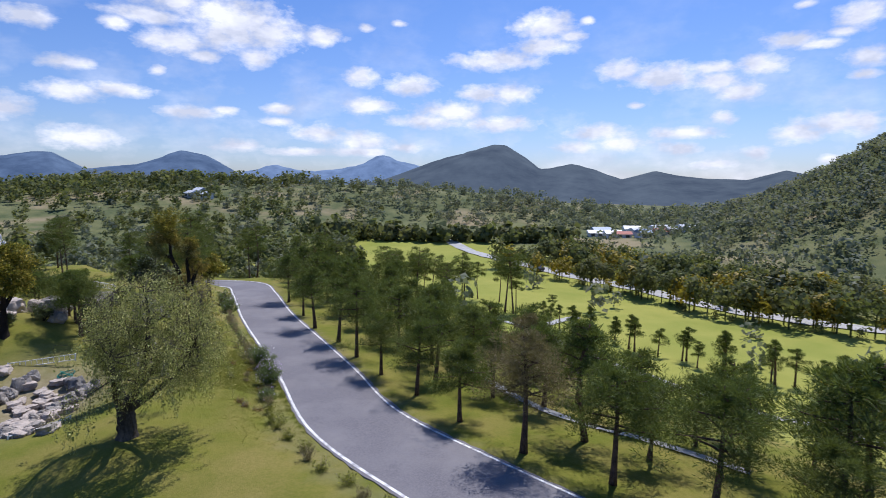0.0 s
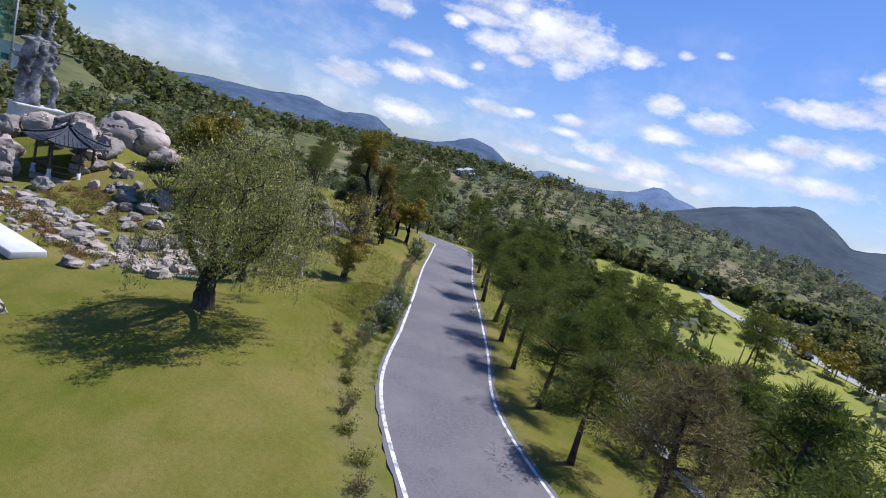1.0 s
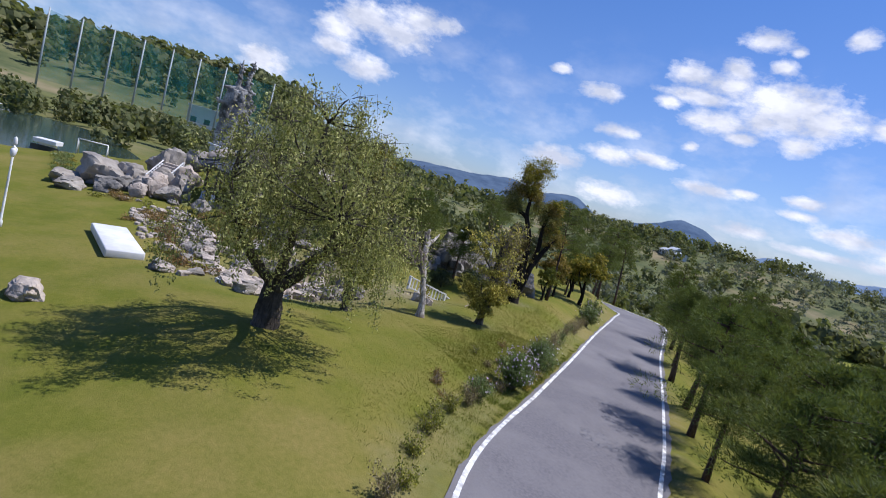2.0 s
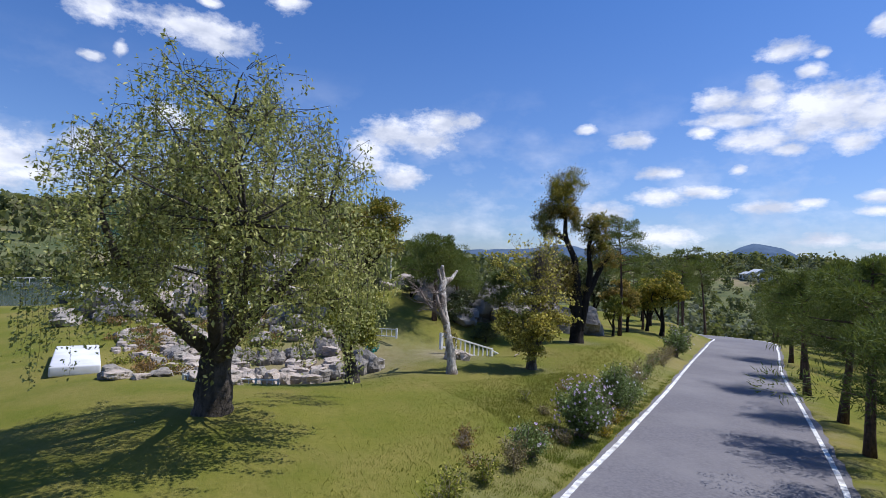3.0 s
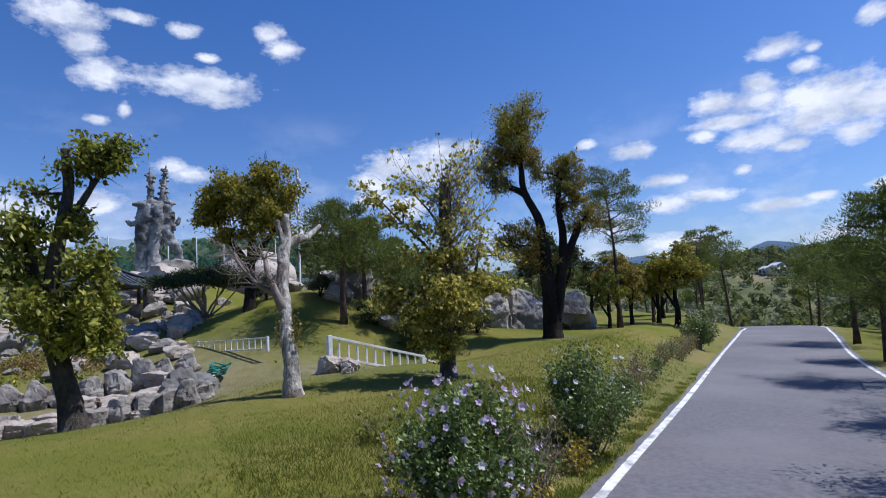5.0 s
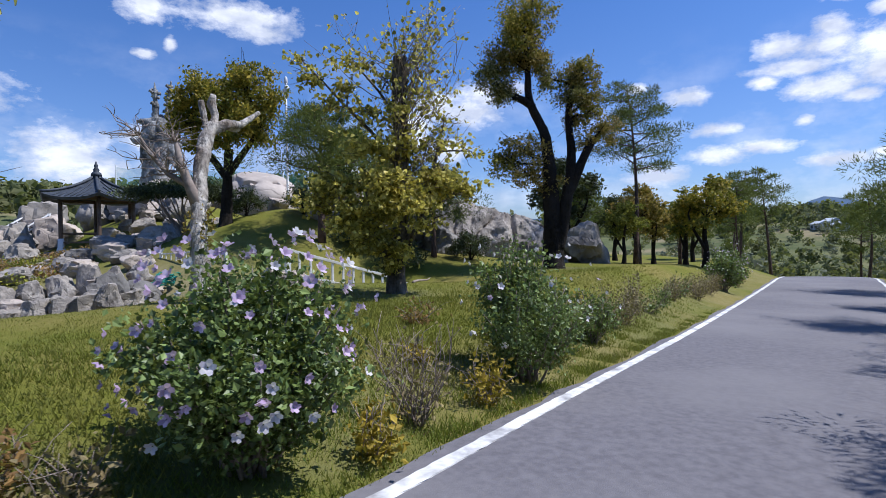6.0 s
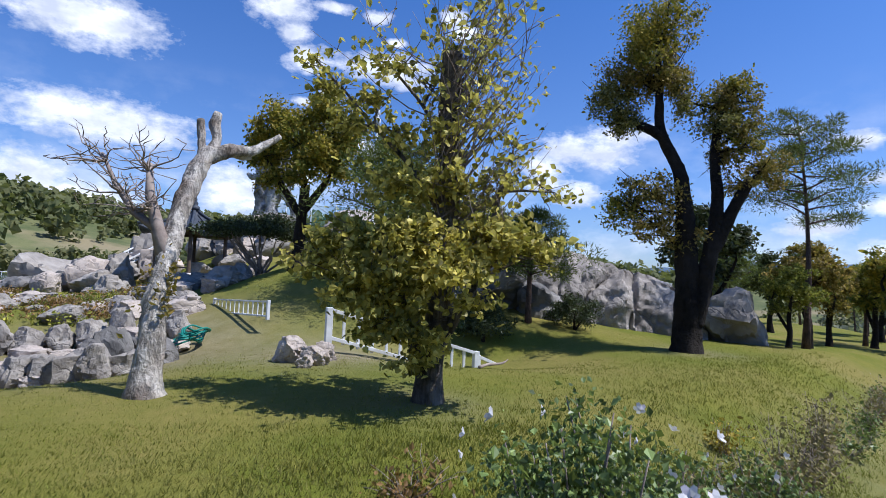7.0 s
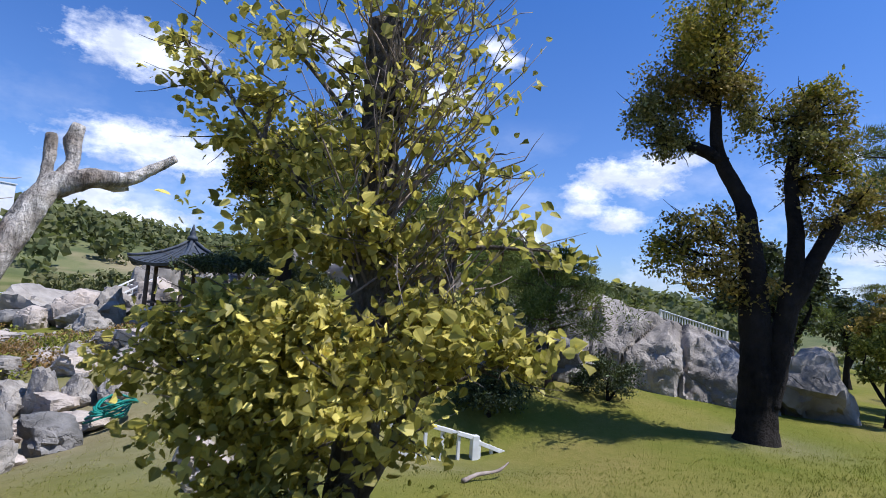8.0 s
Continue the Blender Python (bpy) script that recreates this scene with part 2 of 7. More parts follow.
M["leaf_autumn"] = surface("autumn_leaf", (0.13, 0.105, 0.026), (0.48, 0.32, 0.08), 0.7, (0.08, 0.10, 0.03), 0.5, 0.6, 0, 1, 0.32, 0.8, spec=0.2)
M["leaf_twin"] = surface("deep_olive_leaf", (0.05, 0.06, 0.016), (0.38, 0.32, 0.09), 2.0, None, 1.0, 0.5, 0, 1, 0.28, 0.9, spec=0.3)
M["leaf_maple"] = surface("green_gold_leaf", (0.085, 0.115, 0.016), (0.50, 0.36, 0.05), 0.9, None, 1.0, 0.55, 0, 1, 0.32, 0.8, spec=0.2)
M["leaf_dark"] = surface("dark_evergreen_leaf", (0.018, 0.028, 0.012), (0.10, 0.125, 0.05), 2.0, None, 1.0, 0.55, 0, 1, 0.15, 0.9)
M["leaf_shrub"] = surface("shrub_leaf", (0.05, 0.085, 0.018), (0.25, 0.33, 0.095), 3.0, None, 1.0, 0.42, 0, 1, 0.28, 0.9, spec=0.45)
M["leaf_dry"] = surface("browned_shrub_leaf", (0.19, 0.14, 0.075), (0.32, 0.26, 0.11), 2.0, (0.13, 0.17, 0.05), 0.8, 0.7, 0, 1, 0.25, 0.8)
M["leaf_gold"] = surface("golden_leaf", (0.30, 0.22, 0.02), (0.42, 0.30, 0.04), 1.0, (0.14, 0.15, 0.03), 0.4, 0.6, 0, 1, 0.29, 0.8)
M["needle"] = surface("pine_needle", (0.042, 0.072, 0.016), (0.155, 0.195, 0.048), 1.2, (0.20, 0.165, 0.06), 0.35, 0.6, 0, 1, 0.28, 0.7, spec=0.15)
M["needle_brown"] = surface("browning_pine_needle", (0.17, 0.12, 0.06), (0.26, 0.20, 0.10), 1.2, (0.05, 0.07, 0.02), 0.5, 0.6, 0, 1, 0.3, 0.8)
M["petal"] = surface("pale_lilac_petal", (0.66, 0.46, 0.72), (0.86, 0.74, 0.88), 6.0, None, 1.0, 0.6, 0, 1, 0.4, 0.5)
M["petal_white"] = surface("white_petal", (0.82, 0.80, 0.80), (0.74, 0.66, 0.74), 6.0, None, 1.0, 0.6, 0, 1, 0.35, 0.3)
M["verge_blade"] = surface("verge_grass_blade", (0.13, 0.175, 0.022), (0.21, 0.235, 0.035), 1.5, (0.30, 0.25, 0.08), 0.4, 0.7, 0, 1, 0.35, 0.7)
M["grass_blade"] = surface("grass_blade", (0.145, 0.17, 0.023), (0.24, 0.23, 0.04), 1.5, (0.34, 0.275, 0.09), 0.5, 0.7, 0, 1, 0.35, 0.7)
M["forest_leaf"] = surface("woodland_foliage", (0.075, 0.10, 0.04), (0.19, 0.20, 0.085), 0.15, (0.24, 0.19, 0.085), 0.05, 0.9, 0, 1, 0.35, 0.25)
# the woodland foliage again, paler and greyer: air haze put into the leaf colour
M["haze_leaf"] = surface("hazy_woodland_foliage", (0.14, 0.165, 0.12), (0.25, 0.26, 0.175), 0.08, (0.29, 0.255, 0.175), 0.03, 0.95, 0, 1, 0.35, 0.2)
M["green_hose"] = surface("green_hose", (0.01, 0.16, 0.12), (0.02, 0.22, 0.17), 8.0, None, 1.0, 0.5, 0.1, 60.0)
M["plaster"] = surface("white_render", (0.74, 0.74, 0.74), (0.66, 0.67, 0.68), 0.6, None, 1.0, 0.8, 0.1, 8.0)
M["roof_red"] = surface("red_roof", (0.36, 0.10, 0.07), (0.45, 0.16, 0.11), 3.0, None, 1.0, 0.7, 0.2, 20.0)
M["glass_dark"] = surface("dark_window_glass", (0.05, 0.06, 0.07), (0.08, 0.09, 0.10), 1.0, None, 1.0, 0.15, 0)
M["groundcover"] = surface("rusty_groundcover_leaf", (0.20, 0.11, 0.04), (0.34, 0.20, 0.07), 2.0, (0.14, 0.14, 0.04), 0.6, 0.7, 0, 1, 0.35, 0.8)
M["path"] = surface("pale_concrete_path", (0.30, 0.30, 0.28), (0.42, 0.41, 0.39), 0.7, None, 1.0, 0.9, 0.2, 10.0)


def net_material():
    """A net is mostly holes: see-through with a thin green cast."""
    m = bpy.data.materials.new("golf_net")
    m.use_nodes = True
    N = Nodes(m.node_tree)
    d = N.add("ShaderNodeBsdfDiffuse", (0.05, 0.28, 0.24, 1))
    t = N.add("ShaderNodeBsdfTransparent")
    vec = N.add("ShaderNodeTexCoord").outputs["Object"]
    f = N.math("MULTIPLY_ADD", N.noise(vec, 0.12, 3.0), 0.35, 0.12)
    x = N.add("ShaderNodeMixShader", f, t.outputs[0], d.outputs[0])
    N.t.links.new(x.outputs[0], N.add("ShaderNodeOutputMaterial").inputs[0])
    return m


M["net"] = net_material()


def distance_material(name, colour, haze_glow):
    """Far mountains: a plain backdrop, its emission standing in for the hazy air before it."""
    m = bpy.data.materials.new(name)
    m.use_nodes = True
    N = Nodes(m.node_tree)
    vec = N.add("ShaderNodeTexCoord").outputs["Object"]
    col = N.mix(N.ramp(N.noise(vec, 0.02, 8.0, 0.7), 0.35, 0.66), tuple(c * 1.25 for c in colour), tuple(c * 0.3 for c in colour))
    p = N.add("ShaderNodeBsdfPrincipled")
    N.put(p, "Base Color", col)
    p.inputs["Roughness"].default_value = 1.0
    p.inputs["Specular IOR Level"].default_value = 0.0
    p.inputs["Emission Color"].default_value = (*haze_glow, 1)
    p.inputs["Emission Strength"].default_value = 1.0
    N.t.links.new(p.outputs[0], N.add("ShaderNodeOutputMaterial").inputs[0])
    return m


# air haze painted as blue emission, strongest on the farthest ridge
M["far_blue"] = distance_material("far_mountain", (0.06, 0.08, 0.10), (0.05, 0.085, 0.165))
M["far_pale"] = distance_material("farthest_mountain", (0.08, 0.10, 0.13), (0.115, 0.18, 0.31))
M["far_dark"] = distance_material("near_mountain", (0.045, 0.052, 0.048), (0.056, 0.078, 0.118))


def ground_material():
    """Lawn, rough meadow, bare earth and wood floor, by the zones of the ground sheet."""
    m = bpy.data.materials.new("ground")
    m.use_nodes = True
    N = Nodes(m.node_tree)
    vec = N.add("ShaderNodeNewGeometry").outputs["Position"]
    zone = N.add("ShaderNodeAttribute", attribute="zone").outputs["Color"]
    z = N.add("ShaderNodeSeparateColor", zone).outputs
    lawn = N.mix(N.ramp(N.noise(vec, 0.9, 6.0, 0.7), 0.36, 0.66), (0.142, 0.15, 0.022), (0.205, 0.187, 0.036))
    lawn = N.mix(N.ramp(N.noise(vec, 0.55, 5.0, 0.65), 0.44, 0.62), lawn, N.mix(0.5, lawn, (0.10, 0.125, 0.014)))
    lawn = N.mix(N.ramp(N.noise(vec, 0.22, 5.0, 0.62), 0.44, 0.64), lawn, (0.25, 0.20, 0.062))
    lawn = N.mix(N.ramp(N.noise(vec, 9.0, 5.0, 0.7), 0.30, 0.75), N.mix(0.55, lawn, (0.092, 0.11, 0.012)), lawn)
    meadow = N.mix(N.ramp(N.noise(vec, 0.07, 5.0, 0.6), 0.35, 0.65), (0.21, 0.235, 0.042), (0.30, 0.295, 0.065))
    rough = N.mix(N.ramp(N.noise(vec, 0.09, 7.0, 0.65), 0.36, 0.62), (0.075, 0.095, 0.04), (0.15, 0.155, 0.068))
    rough = N.mix(N.ramp(N.noise(vec, 0.03, 4.0, 0.6), 0.52, 0.63), rough, (0.24, 0.20, 0.115))
    earth = N.mix(N.ramp(N.noise(vec, 2.4, 6.0, 0.65), 0.35, 0.65), (0.20, 0.16, 0.10), (0.32, 0.27, 0.19))
    col = N.mix(z[0], lawn, meadow)
    col = N.mix(z[1], col, rough)
    col = N.mix(z[2], col, earth)
    p = N.add("ShaderNodeBsdfPrincipled")
    N.put(p, "Base Color", col)
    p.inputs["Roughness"].default_value, p.inputs["Specular IOR Level"].default_value = 0.95, 0.1
    b = N.add("ShaderNodeBump")
    b.inputs["Strength"].default_value, b.inputs["Distance"].default_value = 0.6, 0.05
    N.put(b, "Height", N.noise(vec, 22.0, 6.0, 0.75))
    N.put(p, "Normal", b.outputs[0])
    N.t.links.new(p.outputs[0], N.add("ShaderNodeOutputMaterial").inputs[0])
    return m


M["ground"] = ground_material()


def water_material():
    m = bpy.data.materials.new("pond_water")
    m.use_nodes = True
    N = Nodes(m.node_tree)
    p = N.add("ShaderNodeBsdfPrincipled")
    p.inputs["Base Color"].default_value = (0.03, 0.055, 0.05, 1)
    p.inputs["Roughness"].default_value = 0.12
    b = N.add("ShaderNodeBump")
    b.inputs["Strength"].default_value = 0.15
    N.put(b, "Height", N.noise(N.add("ShaderNodeTexCoord").outputs["Object"], 2.0, 3.0))
    N.put(p, "Normal", b.outputs[0])
    N.t.links.new(p.outputs[0], N.add("ShaderNodeOutputMaterial").inputs[0])
    return m


M["water"] = water_material()


# ---------------------------------------------------------------- mesh helpers
def mesh_of(name, verts, faces, material, smooth=False):
    me = bpy.data.meshes.new(name)
    me.from_pydata([tuple(v) for v in verts], [], [tuple(f) for f in faces])
    me.materials.append(material)
    if smooth:
        me.polygons.foreach_set("use_smooth", [True] * len(me.polygons))
    me.update()
    return me


def part(name, me, parent, label=""):
    """One mesh as a part under a thing or a part."""
    ob = new(name, me)
    ob.parent = parent
    if label:
        tagged(ob, label)
    return ob


def thing(name, m, label, category, group="", kind=""):
    ob = new(name)
    ob.empty_display_size = 0.2
    ob.matrix_world = m
    return tagged(ob, label, category, group, kind)


def bm_mesh(name, bm, material, smooth=False):
    me = bpy.data.meshes.new(name)
    bm.to_mesh(me)
    bm.free()
    me.materials.append(material)
    if smooth:
        me.polygons.foreach_set("use_smooth", [True] * len(me.polygons))
    return me


def box_into(bm, cx, cy, cz, sx, sy, sz, bevel=0.0, rot=None):
    r = bmesh.ops.create_cube(bm, size=1.0)
    vs = r["verts"]
    bmesh.ops.scale(bm, vec=(sx, sy, sz), verts=vs)
    if bevel:
        es = list({e for v in vs for e in v.link_edges})
        r2 = bmesh.ops.bevel(bm, geom=es, offset=bevel, segments=2, affect="EDGES", profile=0.6)
        vs = list({v for f in r2["faces"] for v in f.verts} | {v for v in vs if v.is_valid})
    if rot is not None:
        bmesh.ops.rotate(bm, cent=(0, 0, 0), matrix=rot, verts=vs)
    bmesh.ops.translate(bm, vec=(cx, cy, cz), verts=vs)
    return vs


def boxes(name, specs, material, bevel=0.0):
    bm = bmesh.new()
    for s in specs:
        box_into(bm, *s, bevel=bevel)
    return bm_mesh(name, bm, material)


class Tubes:
    """Collects tapered tubes along polylines into one mesh."""

    def __init__(self, sides=8, seed=0):
        self.v, self.f, self.n, self.rng = [], [], sides, random.Random(seed)

    def add(self, pts, radii, rough=0.0, flare=0.0):
        pts = [Vector(p) for p in pts]
        if len(pts) < 2:
            return
        first = len(self.v)
        side = None
        for i, p in enumerate(pts):
            d = (pts[min(i + 1, len(pts) - 1)] - pts[max(i - 1, 0)]).normalized()
            if side is None:
                side = d.orthogonal().normalized()
            side = (side - d * side.dot(d)).normalized()
            up = d.cross(side)
            r = radii[i] if not isinstance(radii, (int, float)) else radii
            for k in range(self.n):
                a = 2 * math.pi * k / self.n
                rr = r * (1 + rough * (self.rng.random() - 0.5) * 2)
                if flare and i == 0:
                    rr *= 1 + flare * (0.5 + 0.5 * math.sin(3 * a + 1))
                self.v.append(p + side * (rr * math.cos(a)) + up * (rr * math.sin(a)))
            if i:
                b = first + (i - 1) * self.n
                for k in range(self.n):
                    k2 = (k + 1) % self.n
                    self.f.append((b + k, b + k2, b + self.n + k2, b + self.n + k))
        self.f.append(tuple(first + k for k in range(self.n))[::-1])
        last = first + (len(pts) - 1) * self.n
        self.f.append(tuple(last + k for k in range(self.n)))

    def gnarled(self, pts, radii, lump=0.14, step=0.07, flare=0.0, seed=0.0):
        """A trunk with bark-like swellings and ridges along a smooth line."""
        line = [(*p, r) for p, r in zip(pts, radii)]
        c = [Vector(p) for p in line]
        fine = []
        for i in range(len(c) - 1):
            p0, p1, p2, p3 = c[max(i - 1, 0)], c[i], c[i + 1], c[min(i + 2, len(c) - 1)]
            k = max(2, int((p2 - p1).length / step))
            for j in range(k):
                t = j / k
                fine.append(0.5 * ((2 * p1) + (p2 - p0) * t + (2 * p0 - 5 * p1 + 4 * p2 - p3) * t * t + (3 * p1 - p0 - 3 * p2 + p3) * t ** 3))
        fine.append(c[-1])
        n, side, first = self.n, None, len(self.v)
        for i, q in enumerate(fine):
            p, r = q.to_3d(), q.w
            a = fine[min(i + 1, len(fine) - 1)].to_3d() - fine[max(i - 1, 0)].to_3d()
            d = a.normalized()
            side = d.orthogonal().normalized() if side is None else (side - d * side.dot(d)).normalized()
            up = d.cross(side)
            for k in range(n):
                a = 2 * math.pi * k / n
                o = side * math.cos(a) + up * math.sin(a)
                w = Vector((p.x + o.x * r * 1.0, p.y + o.y * r * 1.0, p.z * 0.5 + o.z * r)) * 5.0 + Vector((seed, 0, 0))
                f = 1 + lump * noise.noise(w) + lump * 0.7 * noise.noise(w * 3.1) + lump * 0.5 * abs(noise.noise(Vector((w.x * 6, w.y * 6, w.z * 1.5))))
                if flare:
                    f *= 1 + flare * max(0.0, 1 - i / 6) ** 2 * (0.55 + 0.45 * math.sin(4 * a + seed))
                self.v.append(p + o * r * f)
            if i:
                b = first + (i - 1) * n
                for k in range(n):
                    k2 = (k + 1) % n
                    self.f.append((b + k, b + k2, b + n + k2, b + n + k))
        self.f.append(tuple(first + k for k in range(n))[::-1])
        last = first + (len(fine) - 1) * n
        self.f.append(tuple(last + k for k in range(n)))

    def mesh(self, name, material):
        return mesh_of(name, self.v, self.f, material, True)


def bend(a, b, rng, steps=5, wobble=0.12, sag=0.0):
    """A crooked line from a to b."""
    a, b = Vector(a), Vector(b)
    L = (b - a).length
    out = []
    off = Vector((0, 0, 0))
    for i in range(steps + 1):
        t = i / steps
        if 0 < i < steps:
            off += Vector((rng.uniform(-1, 1), rng.uniform(-1, 1), rng.uniform(-0.5, 0.5))) * wobble * L / steps
        out.append(a.lerp(b, t) + off * math.sin(math.pi * min(t, 1.0)) + Vector((0, 0, sag * L * t * (1 - t))))
    return out


def leaf_arrays(pts, size, rng, aspect=0.6, droop=0.0, spread=0.35, flat=0.0):
    """Folded four-cornered leaves at the points; returns vertices and faces."""
    n = len(pts)
    P = np.asarray(pts, float)
    d = rng.normal(size=(n, 3))
    d[:, 2] = d[:, 2] * (1 - flat) - droop
    d /= np.linalg.norm(d, axis=1)[:, None]
    s = np.cross(d, rng.normal(size=(n, 3)))
    s /= np.linalg.norm(s, axis=1)[:, None] + 1e-9
    u = np.cross(d, s)
    L = size * (1 + spread * rng.normal(size=(n, 1))).clip(0.4, 1.8)
    mid = P + d * L * 0.45 + u * L * 0.10
    V = np.stack([P, mid + s * L * aspect * 0.5, P + d * L, mid - s * L * aspect * 0.5], 1).reshape(-1, 3)
    F = np.arange(4 * n).reshape(n, 4)
    return V, F


def heart_arrays(pts, size, rng, droop=0.0, spread=0.3):
    """Broad heart-shaped leaves folded along the rib; returns vertices and faces."""
    n = len(pts)
    P = np.asarray(pts, float)
    d = rng.normal(size=(n, 3))
    d[:, 2] = d[:, 2] * 0.8 - droop
    d /= np.linalg.norm(d, axis=1)[:, None]
    s = np.cross(d, rng.normal(size=(n, 3)) * 1.2 + (0, 0, 0.8))
    s /= np.linalg.norm(s, axis=1)[:, None] + 1e-9
    u = np.cross(s, d)
    L = size * (1 + spread * rng.normal(size=(n, 1))).clip(0.35, 1.6)
    k = rng.uniform(0.05, 0.22, size=(n, 1))
    V = [P]
    for a, w in ((0.10, 0.34), (0.45, 0.43), (0.78, 0.2)):
        V.append(P + L * (d * a + s * w + u * k * w * 2))
    V.append(P + L * (d - u * 0.12))
    for a, w in ((0.78, 0.2), (0.45, 0.43), (0.10, 0.34)):
        V.append(P + L * (d * a - s * w + u * k * w * 2))
    V = np.stack(V, 1).reshape(-1, 3)
    b = 8 * np.arange(n)[:, None]
    return V, np.concatenate([b + (0, 1, 2, 3, 4), b + (0, 4, 5, 6, 7)])


def blade_arrays(pts, dirs, length, width, rng):
    """Three-cornered needles or blades from points along directions."""
    P, d = np.asarray(pts, float), np.asarray(dirs, float)
    n = len(P)
    s = np.cross(d, rng.normal(size=(n, 3)))
    s /= np.linalg.norm(s, axis=1)[:, None] + 1e-9
    L = length * rng.uniform(0.7, 1.25, size=(n, 1))
    w = width * 0.5
    V = np.stack([P - s * w, P + s * w, P + d * L], 1).reshape(-1, 3)
    return V, np.arange(3 * n).reshape(n, 3)


def blob_points(n, c, r, rng, shell=0.55, lumps=5, tight=1.0):
    """Points in an uneven clump: several smaller lumps spread over an ellipsoid."""
    c, r = np.asarray(c, float), np.asarray(r, float)
    k = rng.integers(0, lumps, size=n)
    lc = rng.normal(size=(lumps, 3))
    lc /= np.linalg.norm(lc, axis=1)[:, None]
    lc *= rng.uniform(0.1, 0.7 + 0.25 * (1 - tight), size=(lumps, 1))
    p = rng.normal(size=(n, 3))
    p /= np.linalg.norm(p, axis=1)[:, None]
    p *= (shell + (1 - shell) * rng.random((n, 1))) * rng.uniform(0.4, 0.85, size=(lumps, 1))[k] * tight
    return c + (lc[k] + p) * r


# ---------------------------------------------------------------- lie of the land
ROAD = [(34, -3.0, 1.1), (26, 1.0, 0.9), (18, 4.6, 0.7), (10, 9.2, 0.5), (4.5, 12.7, 0.35), (-0.4, 16.6, 0.18), (-5.0, 20.85, 0.02), (-8.55, 26.32, -0.12), (-12.5, 32.4, -0.44), (-18.1, 40.9, -0.84), (-23.2, 49.2, -0.9), (-27.0, 54.5, -1.15), (-34.0, 57.5, -1.7), (-43.0, 59.0, -2.3)]
HALF = 2.08


def spline(ctrl, per):
    out = []
    c = [Vector(p) for p in ctrl]
    for i in range(len(c) - 1):
        p0, p1, p2, p3 = c[max(i - 1, 0)], c[i], c[i + 1], c[min(i + 2, len(c) - 1)]
        for k in range(per):
            t = k / per
            out.append(0.5 * ((2 * p1) + (p2 - p0) * t + (2 * p0 - 5 * p1 + 4 * p2 - p3) * t * t + (3 * p1 - p0 - 3 * p2 + p3) * t ** 3))
    out.append(c[-1])
    return out


LINE = spline(ROAD, 14)
LP = np.array([tuple(p) for p in LINE])
LT = np.gradient(LP[:, :2], axis=0)
LT /= np.linalg.norm(LT, axis=1)[:, None]


def ease(x, a, b):
    t = np.clip((np.asarray(x, float) - a) / (b - a), 0, 1)
    return t * t * (3 - 2 * t)


def bump_at(x, y, cx, cy, amp, sx, sy=None, turn=0.0):
    sy = sy or sx
    c, s = math.cos(radians(turn)), math.sin(radians(turn))
    u, v = (x - cx) * c + (y - cy) * s, -(x - cx) * s + (y - cy) * c
    return amp * np.exp(-(u * u) / (2 * sx * sx) - (v * v) / (2 * sy * sy))


def road_offset(x, y):
    """Signed distance from the road's middle (right of the way is positive) and the road's height there."""
    x, y = np.atleast_1d(np.asarray(x, float)), np.atleast_1d(np.asarray(y, float))
    d, zr = np.empty_like(x), np.empty_like(x)
    for i in range(0, len(x), 20000):
        dx, dy = x[i:i + 20000, None] - LP[None, :, 0], y[i:i + 20000, None] - LP[None, :, 1]
        q = dx * dx + dy * dy
        k = q.argmin(1)
        r = np.arange(len(k))
        cross = LT[k, 1] * dx[r, k] - LT[k, 0] * dy[r, k]
        d[i:i + 20000] = np.sqrt(q[r, k]) * np.sign(cross + 1e-9)
        zr[i:i + 20000] = LP[k, 2]
    return d, zr


